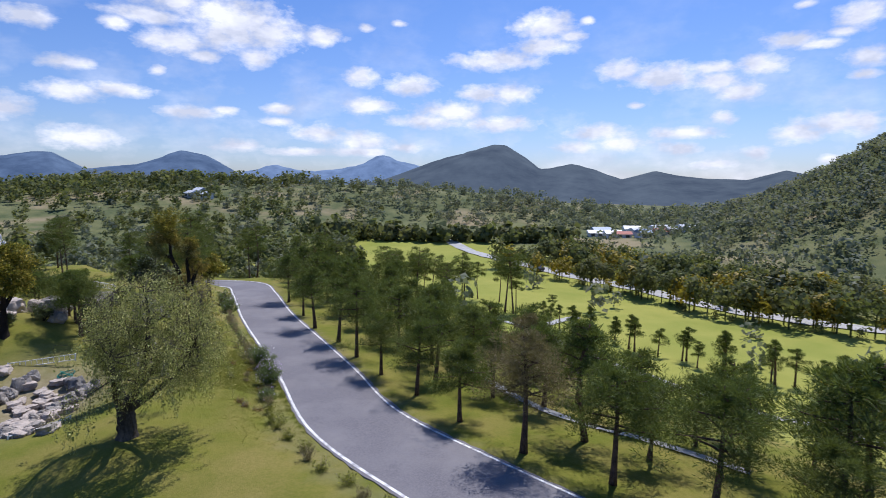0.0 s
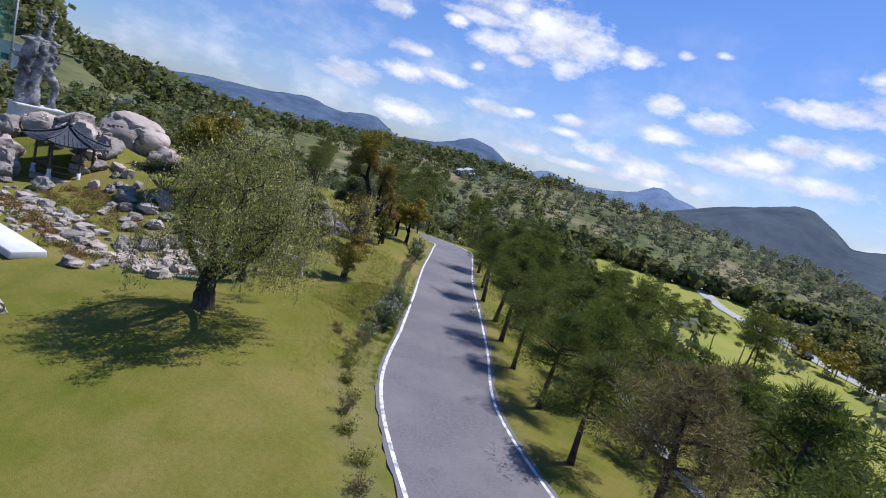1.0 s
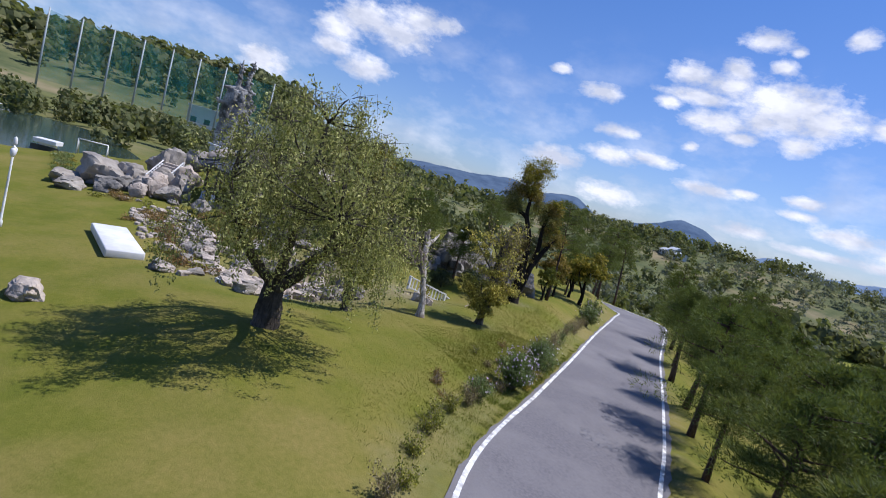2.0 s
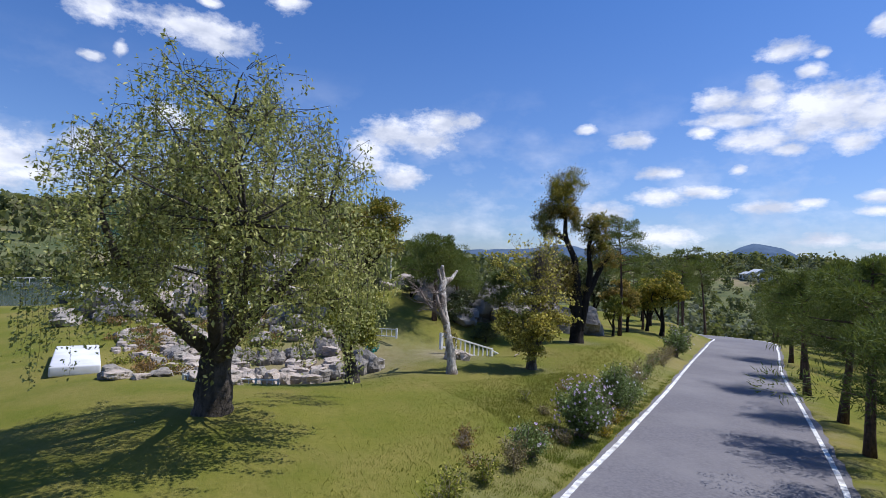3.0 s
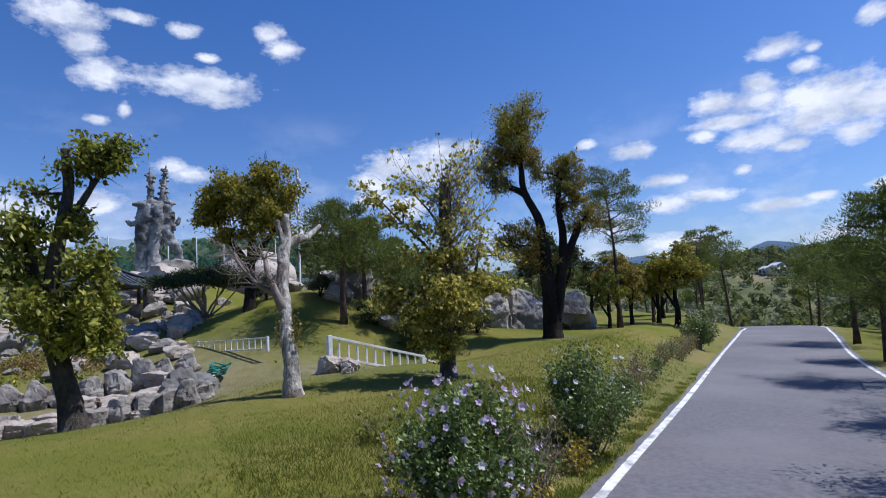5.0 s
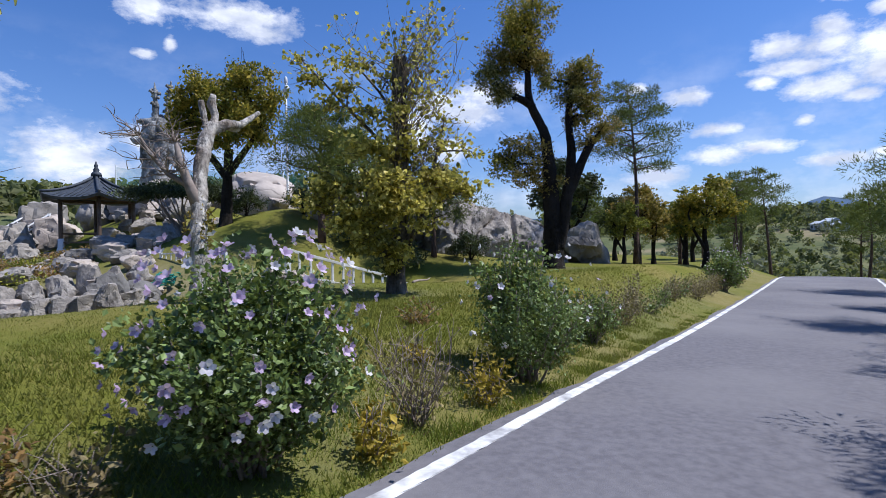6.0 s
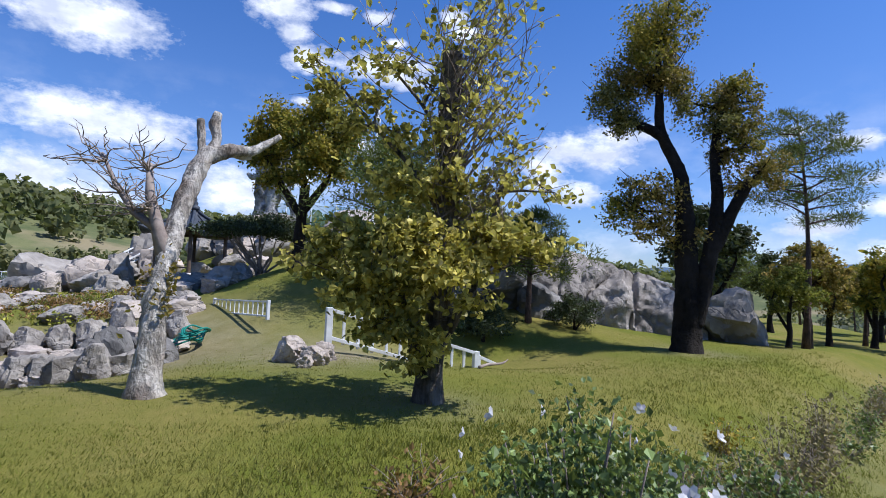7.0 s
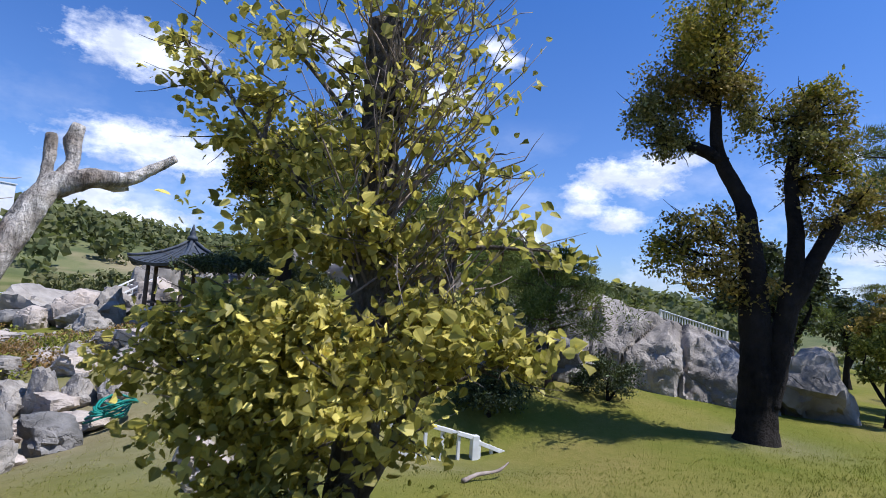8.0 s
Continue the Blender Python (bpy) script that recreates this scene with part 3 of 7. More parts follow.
def land(x, y):
    """Height of the ground sheet."""
    x, y = np.atleast_1d(np.asarray(x, float)), np.atleast_1d(np.asarray(y, float))
    d, zr = road_offset(x, y)
    lawn = 0.36 + 0 * x
    lawn = lawn + bump_at(x, y, -26, 26.5, 1.9, 3.0) + bump_at(x, y, -40, 21.5, 2.2, 4.2) + bump_at(x, y, -35.5, 26, 1.2, 3.0)
    lawn = lawn - 0.5 * ease(-y, -16, -9) - 0.8 * bump_at(x, y, -19.4, 20.2, 1.0, 1.9, 2.2) + bump_at(x, y, -33.0, 21.9, 1.1, 3.2, 2.0) - 0.55 * ease(y, 33, 47) - bump_at(x, y, -20.2, 28.0, 0.75, 1.2, 1.7)
    lawn = lawn - 0.7 * ease(-x, 42, 60)
    lawn = lawn + 0.05 * np.sin(x * 0.9 + 1) * np.sin(y * 0.7) + bump_at(x, y, -12.6, 17.0, 0.28, 1.6)
    left = zr + 0.03 + (lawn - zr) * ease(-d, 2.2, 4.7)
    right = zr + 0.03 - 0.22 * ease(d, 2.2, 4.0) - 9.0 * ease(d, 3.0, 40.0) + 0.12 * np.sin(x * 0.6) * np.sin(y * 0.5) * ease(d, 3, 8)
    z = np.where(d < 0, left, right)
    z = np.where(np.abs(d) < 2.5, zr - 0.14 + 0.16 * ease(np.abs(d), 1.5, 2.05), z)
    # hills round the valley
    hill = bump_at(x, y, -112, 285, 14, 75, 50) + bump_at(x, y, -40, 300, 8, 60, 45) + bump_at(x, y, 25, 330, 6, 60, 50)
    hill = hill + bump_at(x, y, -235, 270, 13, 60, 80) + bump_at(x, y, -150, 215, 5, 45)
    hill = hill + bump_at(x, y, 158, 200, 27, 40, 80, -25) + bump_at(x, y, 250, 190, 50, 75)
    hill = hill + bump_at(x, y, -255, 95, 17, 50, 65) + bump_at(x, y, -225, 70, 5, 35, 40) + bump_at(x, y, -265, -5, 10, 55, 50) + bump_at(x, y, -205, -105, 20, 60, 45)
    hill = hill + 1.5 * np.sin(x * 0.013 + 2) * np.sin(y * 0.011)
    z = z + hill * ease(np.hypot(x + 10, y - 25), 80, 170)
    return z


def land1(x, y):
    return float(land(x, y)[0])


def zones(x, y):
    """Meadow, rough and bare-earth shares of the ground sheet."""
    d, _ = road_offset(x, y)
    r = np.hypot(x + 10, y - 25)
    meadow = ease(d, 20, 34)
    rough = ease(r, 105, 150) * 1.0
    # the broad green in the valley stays mown
    ax, ay = -30.0, 165.0
    bx, by = 62.0, 48.0
    t = np.clip(((x - ax) * (bx - ax) + (y - ay) * (by - ay)) / ((bx - ax) ** 2 + (by - ay) ** 2), 0, 1)
    q = np.hypot(x - ax - t * (bx - ax), y - ay - t * (by - ay))
    rough = rough * ease(q, 24, 34)
    rough = np.maximum(rough, ease(x - 0.55 * (118 - y), 34, 50) * ease(d, 30, 40))
    rough = np.where(d < 0, np.maximum(rough, ease(-x, 52, 70) * 0.7), rough)
    earth = bump_at(x, y, -18.4, 25.3, 1.0, 1.0, 0.7) + bump_at(x, y, -18.6, 19.4, 1.0, 1.1, 1.8, 20) + bump_at(x, y, -20, 21.5, 1.2, 2.0) + bump_at(x, y, -19.9, 32.8, 0.8, 0.55) + bump_at(x, y, -19.3, 26.6, 0.9, 0.7, 1.1) + bump_at(x, y, -15.2, 26.5, 0.6, 0.5)
    earth = earth + np.where(np.abs(d + 2.75) < 0.6, 0.35, 0.0) + np.where((d > 2.0) & (d < 2.4), 0.4, 0.0)
    return meadow, rough, np.clip(earth * 0.62, 0, 1)


def build_ground():
    n = 330
    u = np.linspace(-1, 1, n)
    k = math.asinh(4200 / 12)
    gx, gy = -11 + 12 * np.sinh(k * u), 27 + 12 * np.sinh(k * u)
    X, Y = np.meshgrid(gx, gy)
    X, Y = X.ravel(), Y.ravel()
    Z = land(X, Y)
    idx = np.arange(n * n).reshape(n, n)
    F = np.stack([idx[:-1, :-1], idx[:-1, 1:], idx[1:, 1:], idx[1:, :-1]], -1).reshape(-1, 4)
    me = mesh_of("ground", np.stack([X, Y, Z], 1).tolist(), F.tolist(), M["ground"], True)
    a, b, c = zones(X, Y)
    att = me.color_attributes.new("zone", "FLOAT_COLOR", "POINT")
    att.data.foreach_set("color", np.stack([a, b, c, np.ones_like(a)], 1).ravel())
    tagged(new("ground", me), "sunlit grass lawn falling to a mown valley meadow", "ground", kind="structure")


build_ground()


def ribbon(name, offs, lift, material, label, first=0, last=None, wander=0.0, seed=1, thick=0.06):
    """A strip along the road between two offsets, with thickness."""
    rng = random.Random(seed)
    V, F = [], []
    pts = list(range(first, last or len(LINE)))
    cols = len(offs)
    for j, i in enumerate(pts):
        nx, ny = LT[i, 1], -LT[i, 0]
        for o in offs:
            w = wander * rng.uniform(-1, 1) if o in (offs[0], offs[-1]) else 0
            crown = 0.03 * (1 - (o / HALF) ** 2)
            V.append((LP[i, 0] + nx * (o + w), LP[i, 1] + ny * (o + w), LP[i, 2] + lift + crown))
        for s, o in ((0, offs[0]), (1, offs[-1])):
            V.append((LP[i, 0] + nx * o, LP[i, 1] + ny * o, LP[i, 2] + lift - thick))
        if j:
            a, b = (j - 1) * (cols + 2), j * (cols + 2)
            for c in range(cols - 1):
                F.append((a + c, a + c + 1, b + c + 1, b + c))
            F.append((a + cols, a, b, b + cols))
            F.append((a + cols - 1, a + cols + 1, b + cols + 1, b + cols - 1))
    me = mesh_of(name, V, F, material)
    return tagged(new(name, me), label, name.replace("_", " "), kind="structure")


ribbon("road", [-2.07, -1.6, -1.0, -0.4, 0.4, 1.0, 1.6, 2.12], 0.03, M["asphalt"], "grey asphalt lane with worn patches", wander=0.05, thick=0.25)
LINE = spline(ROAD, 90)
LP = np.array([tuple(p) for p in LINE])
LT = np.gradient(LP[:, :2], axis=0)
LT /= np.linalg.norm(LT, axis=1)[:, None]
ribbon("edge_line", [-1.97, -1.86], 0.037, M["paint"], "worn white painted line along the asphalt edge", wander=0.006, seed=2, thick=0.004)
ribbon("edge_line", [1.88, 1.98], 0.037, M["paint"], "worn white painted line along the asphalt edge", wander=0.006, seed=3, thick=0.004)
LINE = spline(ROAD, 14)
LP = np.array([tuple(p) for p in LINE])
LT = np.gradient(LP[:, :2], axis=0)
LT /= np.linalg.norm(LT, axis=1)[:, None]


def strip(name, ctrl, width, material, label, lift=0.06, per=8):
    """A path laid on the land along control points."""
    pts = spline([(x, y, 0) for x, y in ctrl], per)
    V, F = [], []
    for i, p in enumerate(pts):
        t = (pts[min(i + 1, len(pts) - 1)] - pts[max(i - 1, 0)]).normalized()
        for s in (-1, -0.33, 0.33, 1):
            x, y = p.x + t.y * s * width / 2, p.y - t.x * s * width / 2
            V.append((x, y, land1(x, y) + lift))
        if i:
            a = (i - 1) * 4
            for c in range(3):
                F.append((a + c, a + c + 1, a + c + 5, a + c + 4))
    return tagged(new(name, mesh_of(name, V, F, material)), label, name.replace("_", " "), kind="structure")


strip("footpath", [(45, 28), (32, 38), (21.5, 49), (15, 58), (9, 67), (4, 75), (-4, 82), (-14, 88)], 1.1, M["path"], "pale concrete footpath winding through the meadow", 0.1)
strip("footpath", [(10, 19.5), (5.5, 22.6), (2.4, 25.2), (0.2, 28.6), (-2.5, 33)], 0.6, M["path"], "pale narrow footpath between the pines", 0.05)
strip("footpath", [(4, 75), (8, 80), (12, 84)], 1.4, M["path"], "pale concrete footpath winding through the meadow", 0.12)
strip("valley_road", [(90, 55), (70, 68), (52, 82), (38, 92), (28, 108), (16, 122), (5, 138), (-10, 160), (-20, 185)], 4.0, M["path"], "pale valley road lined with parked cars", 0.15)
pond = mesh_of("water", [(-46, -14, -0.22), (-45, 9, -0.22), (-58, 18, -0.22), (-80, 16, -0.22), (-92, 0, -0.22), (-70, -18, -0.22)], [(0, 1, 2, 3, 4, 5)][::1], M["water"])
tagged(new("water", pond), "dark green still pond", "pond", kind="structure")


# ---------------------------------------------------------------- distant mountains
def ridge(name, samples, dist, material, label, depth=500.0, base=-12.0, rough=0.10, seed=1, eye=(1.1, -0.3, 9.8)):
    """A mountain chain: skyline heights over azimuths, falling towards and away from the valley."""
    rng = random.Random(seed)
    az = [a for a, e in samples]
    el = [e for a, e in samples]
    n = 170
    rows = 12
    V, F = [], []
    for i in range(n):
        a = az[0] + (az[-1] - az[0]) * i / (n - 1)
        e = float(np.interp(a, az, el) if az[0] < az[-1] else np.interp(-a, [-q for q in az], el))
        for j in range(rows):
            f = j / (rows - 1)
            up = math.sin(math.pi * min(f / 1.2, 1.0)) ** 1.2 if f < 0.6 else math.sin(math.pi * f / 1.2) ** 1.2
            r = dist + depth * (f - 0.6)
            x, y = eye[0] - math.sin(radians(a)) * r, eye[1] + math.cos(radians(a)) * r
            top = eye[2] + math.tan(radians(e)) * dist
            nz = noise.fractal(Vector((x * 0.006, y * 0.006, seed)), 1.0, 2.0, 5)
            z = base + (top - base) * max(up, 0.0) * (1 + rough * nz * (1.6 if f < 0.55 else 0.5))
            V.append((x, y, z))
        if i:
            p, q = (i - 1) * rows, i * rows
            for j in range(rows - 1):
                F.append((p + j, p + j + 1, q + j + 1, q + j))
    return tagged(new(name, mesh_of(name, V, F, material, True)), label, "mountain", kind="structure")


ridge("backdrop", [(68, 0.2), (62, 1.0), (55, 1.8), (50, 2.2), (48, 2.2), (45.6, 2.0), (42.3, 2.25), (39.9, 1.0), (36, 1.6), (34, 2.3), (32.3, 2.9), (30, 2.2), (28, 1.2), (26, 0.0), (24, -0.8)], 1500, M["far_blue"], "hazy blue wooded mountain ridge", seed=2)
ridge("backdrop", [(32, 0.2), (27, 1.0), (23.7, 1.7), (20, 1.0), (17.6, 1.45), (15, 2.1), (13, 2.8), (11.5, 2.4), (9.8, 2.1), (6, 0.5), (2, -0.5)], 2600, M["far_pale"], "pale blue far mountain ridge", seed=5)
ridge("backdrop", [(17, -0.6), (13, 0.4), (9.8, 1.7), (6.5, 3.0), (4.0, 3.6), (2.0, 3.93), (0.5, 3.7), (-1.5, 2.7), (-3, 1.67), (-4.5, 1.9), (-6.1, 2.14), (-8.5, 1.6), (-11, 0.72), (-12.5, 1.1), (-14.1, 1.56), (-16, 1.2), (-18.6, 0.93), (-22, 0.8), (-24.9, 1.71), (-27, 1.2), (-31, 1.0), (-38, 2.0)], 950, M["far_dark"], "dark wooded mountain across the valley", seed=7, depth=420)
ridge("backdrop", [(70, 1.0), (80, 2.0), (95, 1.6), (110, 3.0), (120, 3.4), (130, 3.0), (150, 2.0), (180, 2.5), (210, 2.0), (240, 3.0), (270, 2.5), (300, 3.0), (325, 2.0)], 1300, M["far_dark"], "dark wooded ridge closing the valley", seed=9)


# ---------------------------------------------------------------- trees
def crown_mesh(name, pts, size, material, seed, aspect=0.6, droop=0.0, flat=0.0, spread=0.35):
    if aspect > 0.78:
        V, F = heart_arrays(pts, size, np.random.default_rng(seed), droop)
        return mesh_of(name, V.tolist(), F.tolist(), material)
    V, F = leaf_arrays(pts, size, np.random.default_rng(seed), aspect, droop, spread, flat)
    return mesh_of(name, V.tolist(), F.tolist(), material)


def leafy_tree(name, label, m, trunks, blobs, leaf, leaf_mat, bark_mat, seed=1, aspect=0.6, droop=0.15, twigs=7, category="tree", sides=20, limb_r=0.05, crowns=None):
    """A broad-leaved tree: trunks as tapered polylines, a limb to each clump, twigs in it, leaves round them."""
    rng, nrng = random.Random(seed), np.random.default_rng(seed)
    t = thing(name, m, label, category)
    T = Tubes(sides, seed)
    ends = []
    for pts, r0, r1 in trunks:
        n = len(pts)
        T.gnarled(pts, [r0 + (r1 - r0) * (i / (n - 1)) ** 0.8 for i in range(n)], 0.16, 0.09, 0.5 if pts[0][2] < 0.1 else 0.0, seed)
        ends += [Vector(p) for p in pts[n // 3:]]
    part("trunk", T.mesh("trunk", bark_mat), t)
    L = Tubes(5, seed + 1)
    groups = {}
    for cx, cy, cz, rx, ry, rz, n, *mat in blobs:
        c = Vector((cx, cy, cz))
        a = min(ends, key=lambda p: (p - c).length + max(0, p.z - c.z) * 1.5)
        L.add(bend(a, c, rng, 5, 0.25), [limb_r * (1 - 0.13 * i) for i in range(6)], 0.1)
        for _ in range(twigs):
            q = c + Vector((rng.uniform(-1, 1) * rx, rng.uniform(-1, 1) * ry, rng.uniform(-0.8, 1) * rz)) * 0.85
            s = a.lerp(c, rng.uniform(0.5, 1.0))
            L.add(bend(s, q, rng, 4, 0.3), [limb_r * 0.36 * (1 - 0.2 * i) for i in range(5)])
        groups.setdefault(mat[0] if mat else leaf_mat, []).append(blob_points(n, (cx, cy, cz), (rx, ry, rz), nrng, 0.1, 22, 0.6))
    part("branchwork", L.mesh("branchwork", bark_mat), t)
    for i, (mm, pp) in enumerate(groups.items()):
        part("crown", crown_mesh("crown", np.concatenate(pp), leaf, mm, seed + i, aspect, droop), t)
    return t


def place(x, y, turn=0.0, dz=-0.03, s=1.0):
    return pose(x, y, land1(x, y) + dz, 0, 0, turn) @ Matrix.Diagonal((s, s, s, 1))


def willow():
    """An old willow: a short thick trunk, spreading limbs, a rounded open crown ending in strings of hanging twigs."""
    rng = random.Random(11)
    t = thing("willow_tree", place(-12.4, 17.0, 0), "grey-green pollard willow with hanging twigs on the lawn", "tree")
    T = Tubes(24, 3)
    T.gnarled([(0.0, 0, -0.15), (0.02, 0, 0.35), (0.0, 0, 0.8), (-0.05, 0.05, 1.3)], [0.40, 0.31, 0.28, 0.26], 0.22, 0.06, 0.5, 3.0)
    limbs = [[(-0.05, 0.05, 1.1), (-0.5, 0.3, 2.0), (-0.75, 0.35, 3.1), (-0.6, 0.2, 4.3), (-0.2, 0.0, 5.3)], [(0.0, 0, 1.1), (0.5, -0.1, 1.9), (1.0, -0.2, 2.9), (1.2, -0.2, 4.2), (1.1, -0.1, 5.4)], [(0.05, 0, 1.0), (0.9, 0.2, 1.6), (1.9, 0.2, 2.4), (2.7, 0.1, 3.4)],
             [(0.0, -0.05, 1.1), (0.4, -0.9, 1.9), (0.9, -1.6, 2.8), (1.1, -1.9, 3.6)], [(0.0, 0.05, 1.1), (0.4, 0.8, 2.1), (1.0, 1.4, 3.0), (1.3, 1.6, 3.8)]]
    for k, line in enumerate(limbs):
        n = len(line)
        T.gnarled(line, [0.15 - 0.115 * i / (n - 1) for i in range(n)], 0.2, 0.07, 0.0, k + 1.0)
    part("trunk", T.mesh("trunk", M["bark_willow"]), t)
    forks = [Vector(p) for line in limbs for p in line[1:]]
    L, pts = Tubes(5, 5), []
    tufts = []
    for i in range(46):
        f = (i + 0.5) / 46
        up = 1.0 - 1.35 * f
        a = i * 2.39996 + rng.uniform(-0.3, 0.3)
        r = math.sqrt(max(0.0, 1 - up * up)) * rng.uniform(0.62, 0.95)
        tufts.append(Vector((1.25 + 2.35 * r * math.cos(a), 0.05 + 2.35 * r * math.sin(a), 3.6 + 2.45 * up * rng.uniform(0.8, 1.0))))
    tufts += [Vector((1.2 + rng.gauss(0, 0.9), rng.gauss(-0.1, 0.9), rng.uniform(2.4, 5.0))) for _ in range(18)]
    for i in range(5):
        a = -0.5 + 0.6 * i
        r = rng.uniform(1.2, 2.2)
        tufts.append(Vector((1.15 + r * math.cos(a), -0.1 + r * math.sin(a), rng.uniform(2.0, 2.9))))
    for c in tufts:
        a = min(forks, key=lambda p: (p - c).length + max(0.0, p.z - c.z))
        L.add(bend(a, c, rng, 5, 0.3), [0.032, 0.028, 0.023, 0.018, 0.013, 0.008], 0.1)
        side = math.hypot(c.x - 1.2, c.y + 0.1) / 2.4
        for _ in range(15):
            q = c + Vector((rng.gauss(0, 0.36), rng.gauss(0, 0.36), rng.uniform(-0.25, 0.45)))
            drop = rng.uniform(0.15, 0.7) + rng.random() ** 2 * 1.3 * side + (rng.uniform(0.0, 0.5) if c.z < 2.9 else 0.0)
            e = q + Vector((rng.gauss(0, 0.12), rng.gauss(0, 0.12), -drop))
            e.z = max(e.z, 0.75)
            line = bend(c.lerp(q, 0.2), q, rng, 2, 0.3) + bend(q, e, rng, 4, 0.14)[1:]
            L.add(line, [0.005, 0.005, 0.004, 0.0035, 0.003, 0.0025, 0.002])
            for _ in range(int((38 + 26 * drop) * (1.12 - 0.08 * c.z))):
                f = rng.random() ** 0.8
                p = q.lerp(e, f) + Vector((rng.gauss(0, 0.07), rng.gauss(0, 0.07), rng.gauss(0, 0.06)))
                pts.append(tuple(p))
    part("branchwork", L.mesh("branchwork", M["bark_willow"]), t)
    part("crown", crown_mesh("crown", pts, 0.066, M["leaf_willow"], 12, 0.5, 0.6), t)


willow()


def bare_stump():
    """A dead, pale, lopped trunk with a forked top and one dry branch full of bare twigs."""
    rng = random.Random(4)
    t = thing("dead_tree", place(-15.48, 23.78, 78), "pale lopped dead tree trunk with a forked top", "tree")
    T = Tubes(28, 8)
    T.gnarled([(0.04, 0, -0.1), (0.02, 0, 0.2), (-0.01, 0.1, 0.7), (-0.06, 0.32, 1.25), (-0.1, 0.6, 1.8), (-0.1, 0.88, 2.35), (-0.02, 1.08, 2.7)], [0.20, 0.145, 0.118, 0.105, 0.10, 0.098, 0.085], 0.22, 0.05, 0.5, 3.0)
    T.gnarled([(-0.06, 0.98, 2.5), (-0.13, 1.06, 2.78), (-0.16, 1.1, 2.9), (-0.2, 1.13, 3.08)], [0.075, 0.048, 0.05, 0.04], 0.25, 0.04, 0.0, 5.0)
    T.gnarled([(-0.03, 1.06, 2.6), (0.0, 1.16, 2.85), (-0.05, 1.2, 3.05), (-0.03, 1.22, 3.2)], [0.07, 0.05, 0.07, 0.04], 0.35, 0.04, 0.0, 6.0)
    T.gnarled([(-0.04, 1.04, 2.6), (0.16, 1.2, 2.72), (0.34, 1.42, 2.78), (0.46, 1.54, 2.9), (0.6, 1.66, 3.04)], [0.09, 0.085, 0.055, 0.05, 0.036], 0.25, 0.04, 0.0, 7.0)
    T.gnarled([(0.12, 1.26, 2.76), (0.24, 1.38, 2.70), (0.31, 1.45, 2.72)], [0.065, 0.055, 0.04], 0.3, 0.04, 0.0, 8.0)
    part("trunk", T.mesh("trunk", M["bark_pale"]), t)
    B = Tubes(7, 9)
    B.add([(-0.05, 0.36, 1.3), (-0.22, 0.42, 1.7), (-0.35, 0.45, 2.05), (-0.40, 0.48, 2.4)], [0.10, 0.075, 0.055, 0.03], 0.1)
    B.add([(-0.2, 0.42, 1.66), (-0.5, 0.45, 1.85), (-0.75, 0.48, 2.15), (-0.95, 0.5, 2.5)], [0.05, 0.04, 0.03, 0.015], 0.1)
    roots = [Vector((-0.3, 0.44, 1.9)), Vector((-0.40, 0.47, 2.3)), Vector((-0.65, 0.47, 2.05)), Vector((-0.9, 0.49, 2.4)), Vector((-0.5, 0.45, 1.85))]
    for i in range(46):
        a = roots[i % 5]
        b = a + Vector((rng.gauss(-0.08, 0.26), rng.gauss(0, 0.3), rng.uniform(-0.1, 0.5)))
        line = bend(a, b, rng, 5, 0.5)
        B.add(line, [0.012, 0.010, 0.008, 0.006, 0.005, 0.003])
        for _ in range(3):
            c = rng.choice(line[2:])
            B.add(bend(c, c + Vector((rng.gauss(0, 0.12), rng.gauss(0, 0.12), rng.uniform(-0.08, 0.16))), rng, 3, 0.5), [0.006, 0.005, 0.004, 0.002])
    for _ in range(6):
        B.add(bend((-0.40, 0.47, 2.35), (-0.4 + rng.gauss(-0.2, 0.3), 0.47 + rng.gauss(0, 0.2), 2.4 + rng.uniform(-0.1, 0.3)), rng, 5, 0.5), [0.008, 0.007, 0.006, 0.005, 0.004, 0.002])
    part("dry_branch", B.mesh("dry_branch", M["twig"]), t, "dry brown branch of bare twigs")
    nr = np.random.default_rng(4)
    ivy = [(-0.03 + 0.19 * math.cos(a), 0.08 + 0.1 * math.sin(a) + 0.35 * (z - 1.0), z) for a, z in zip(nr.uniform(-1.5, 3, 170), nr.normal(1.05, 0.16, 170))]
    part("creeper", crown_mesh("creeper", ivy, 0.06, M["leaf_autumn"], 5), t, "small reddish creeper on the bark")


bare_stump()

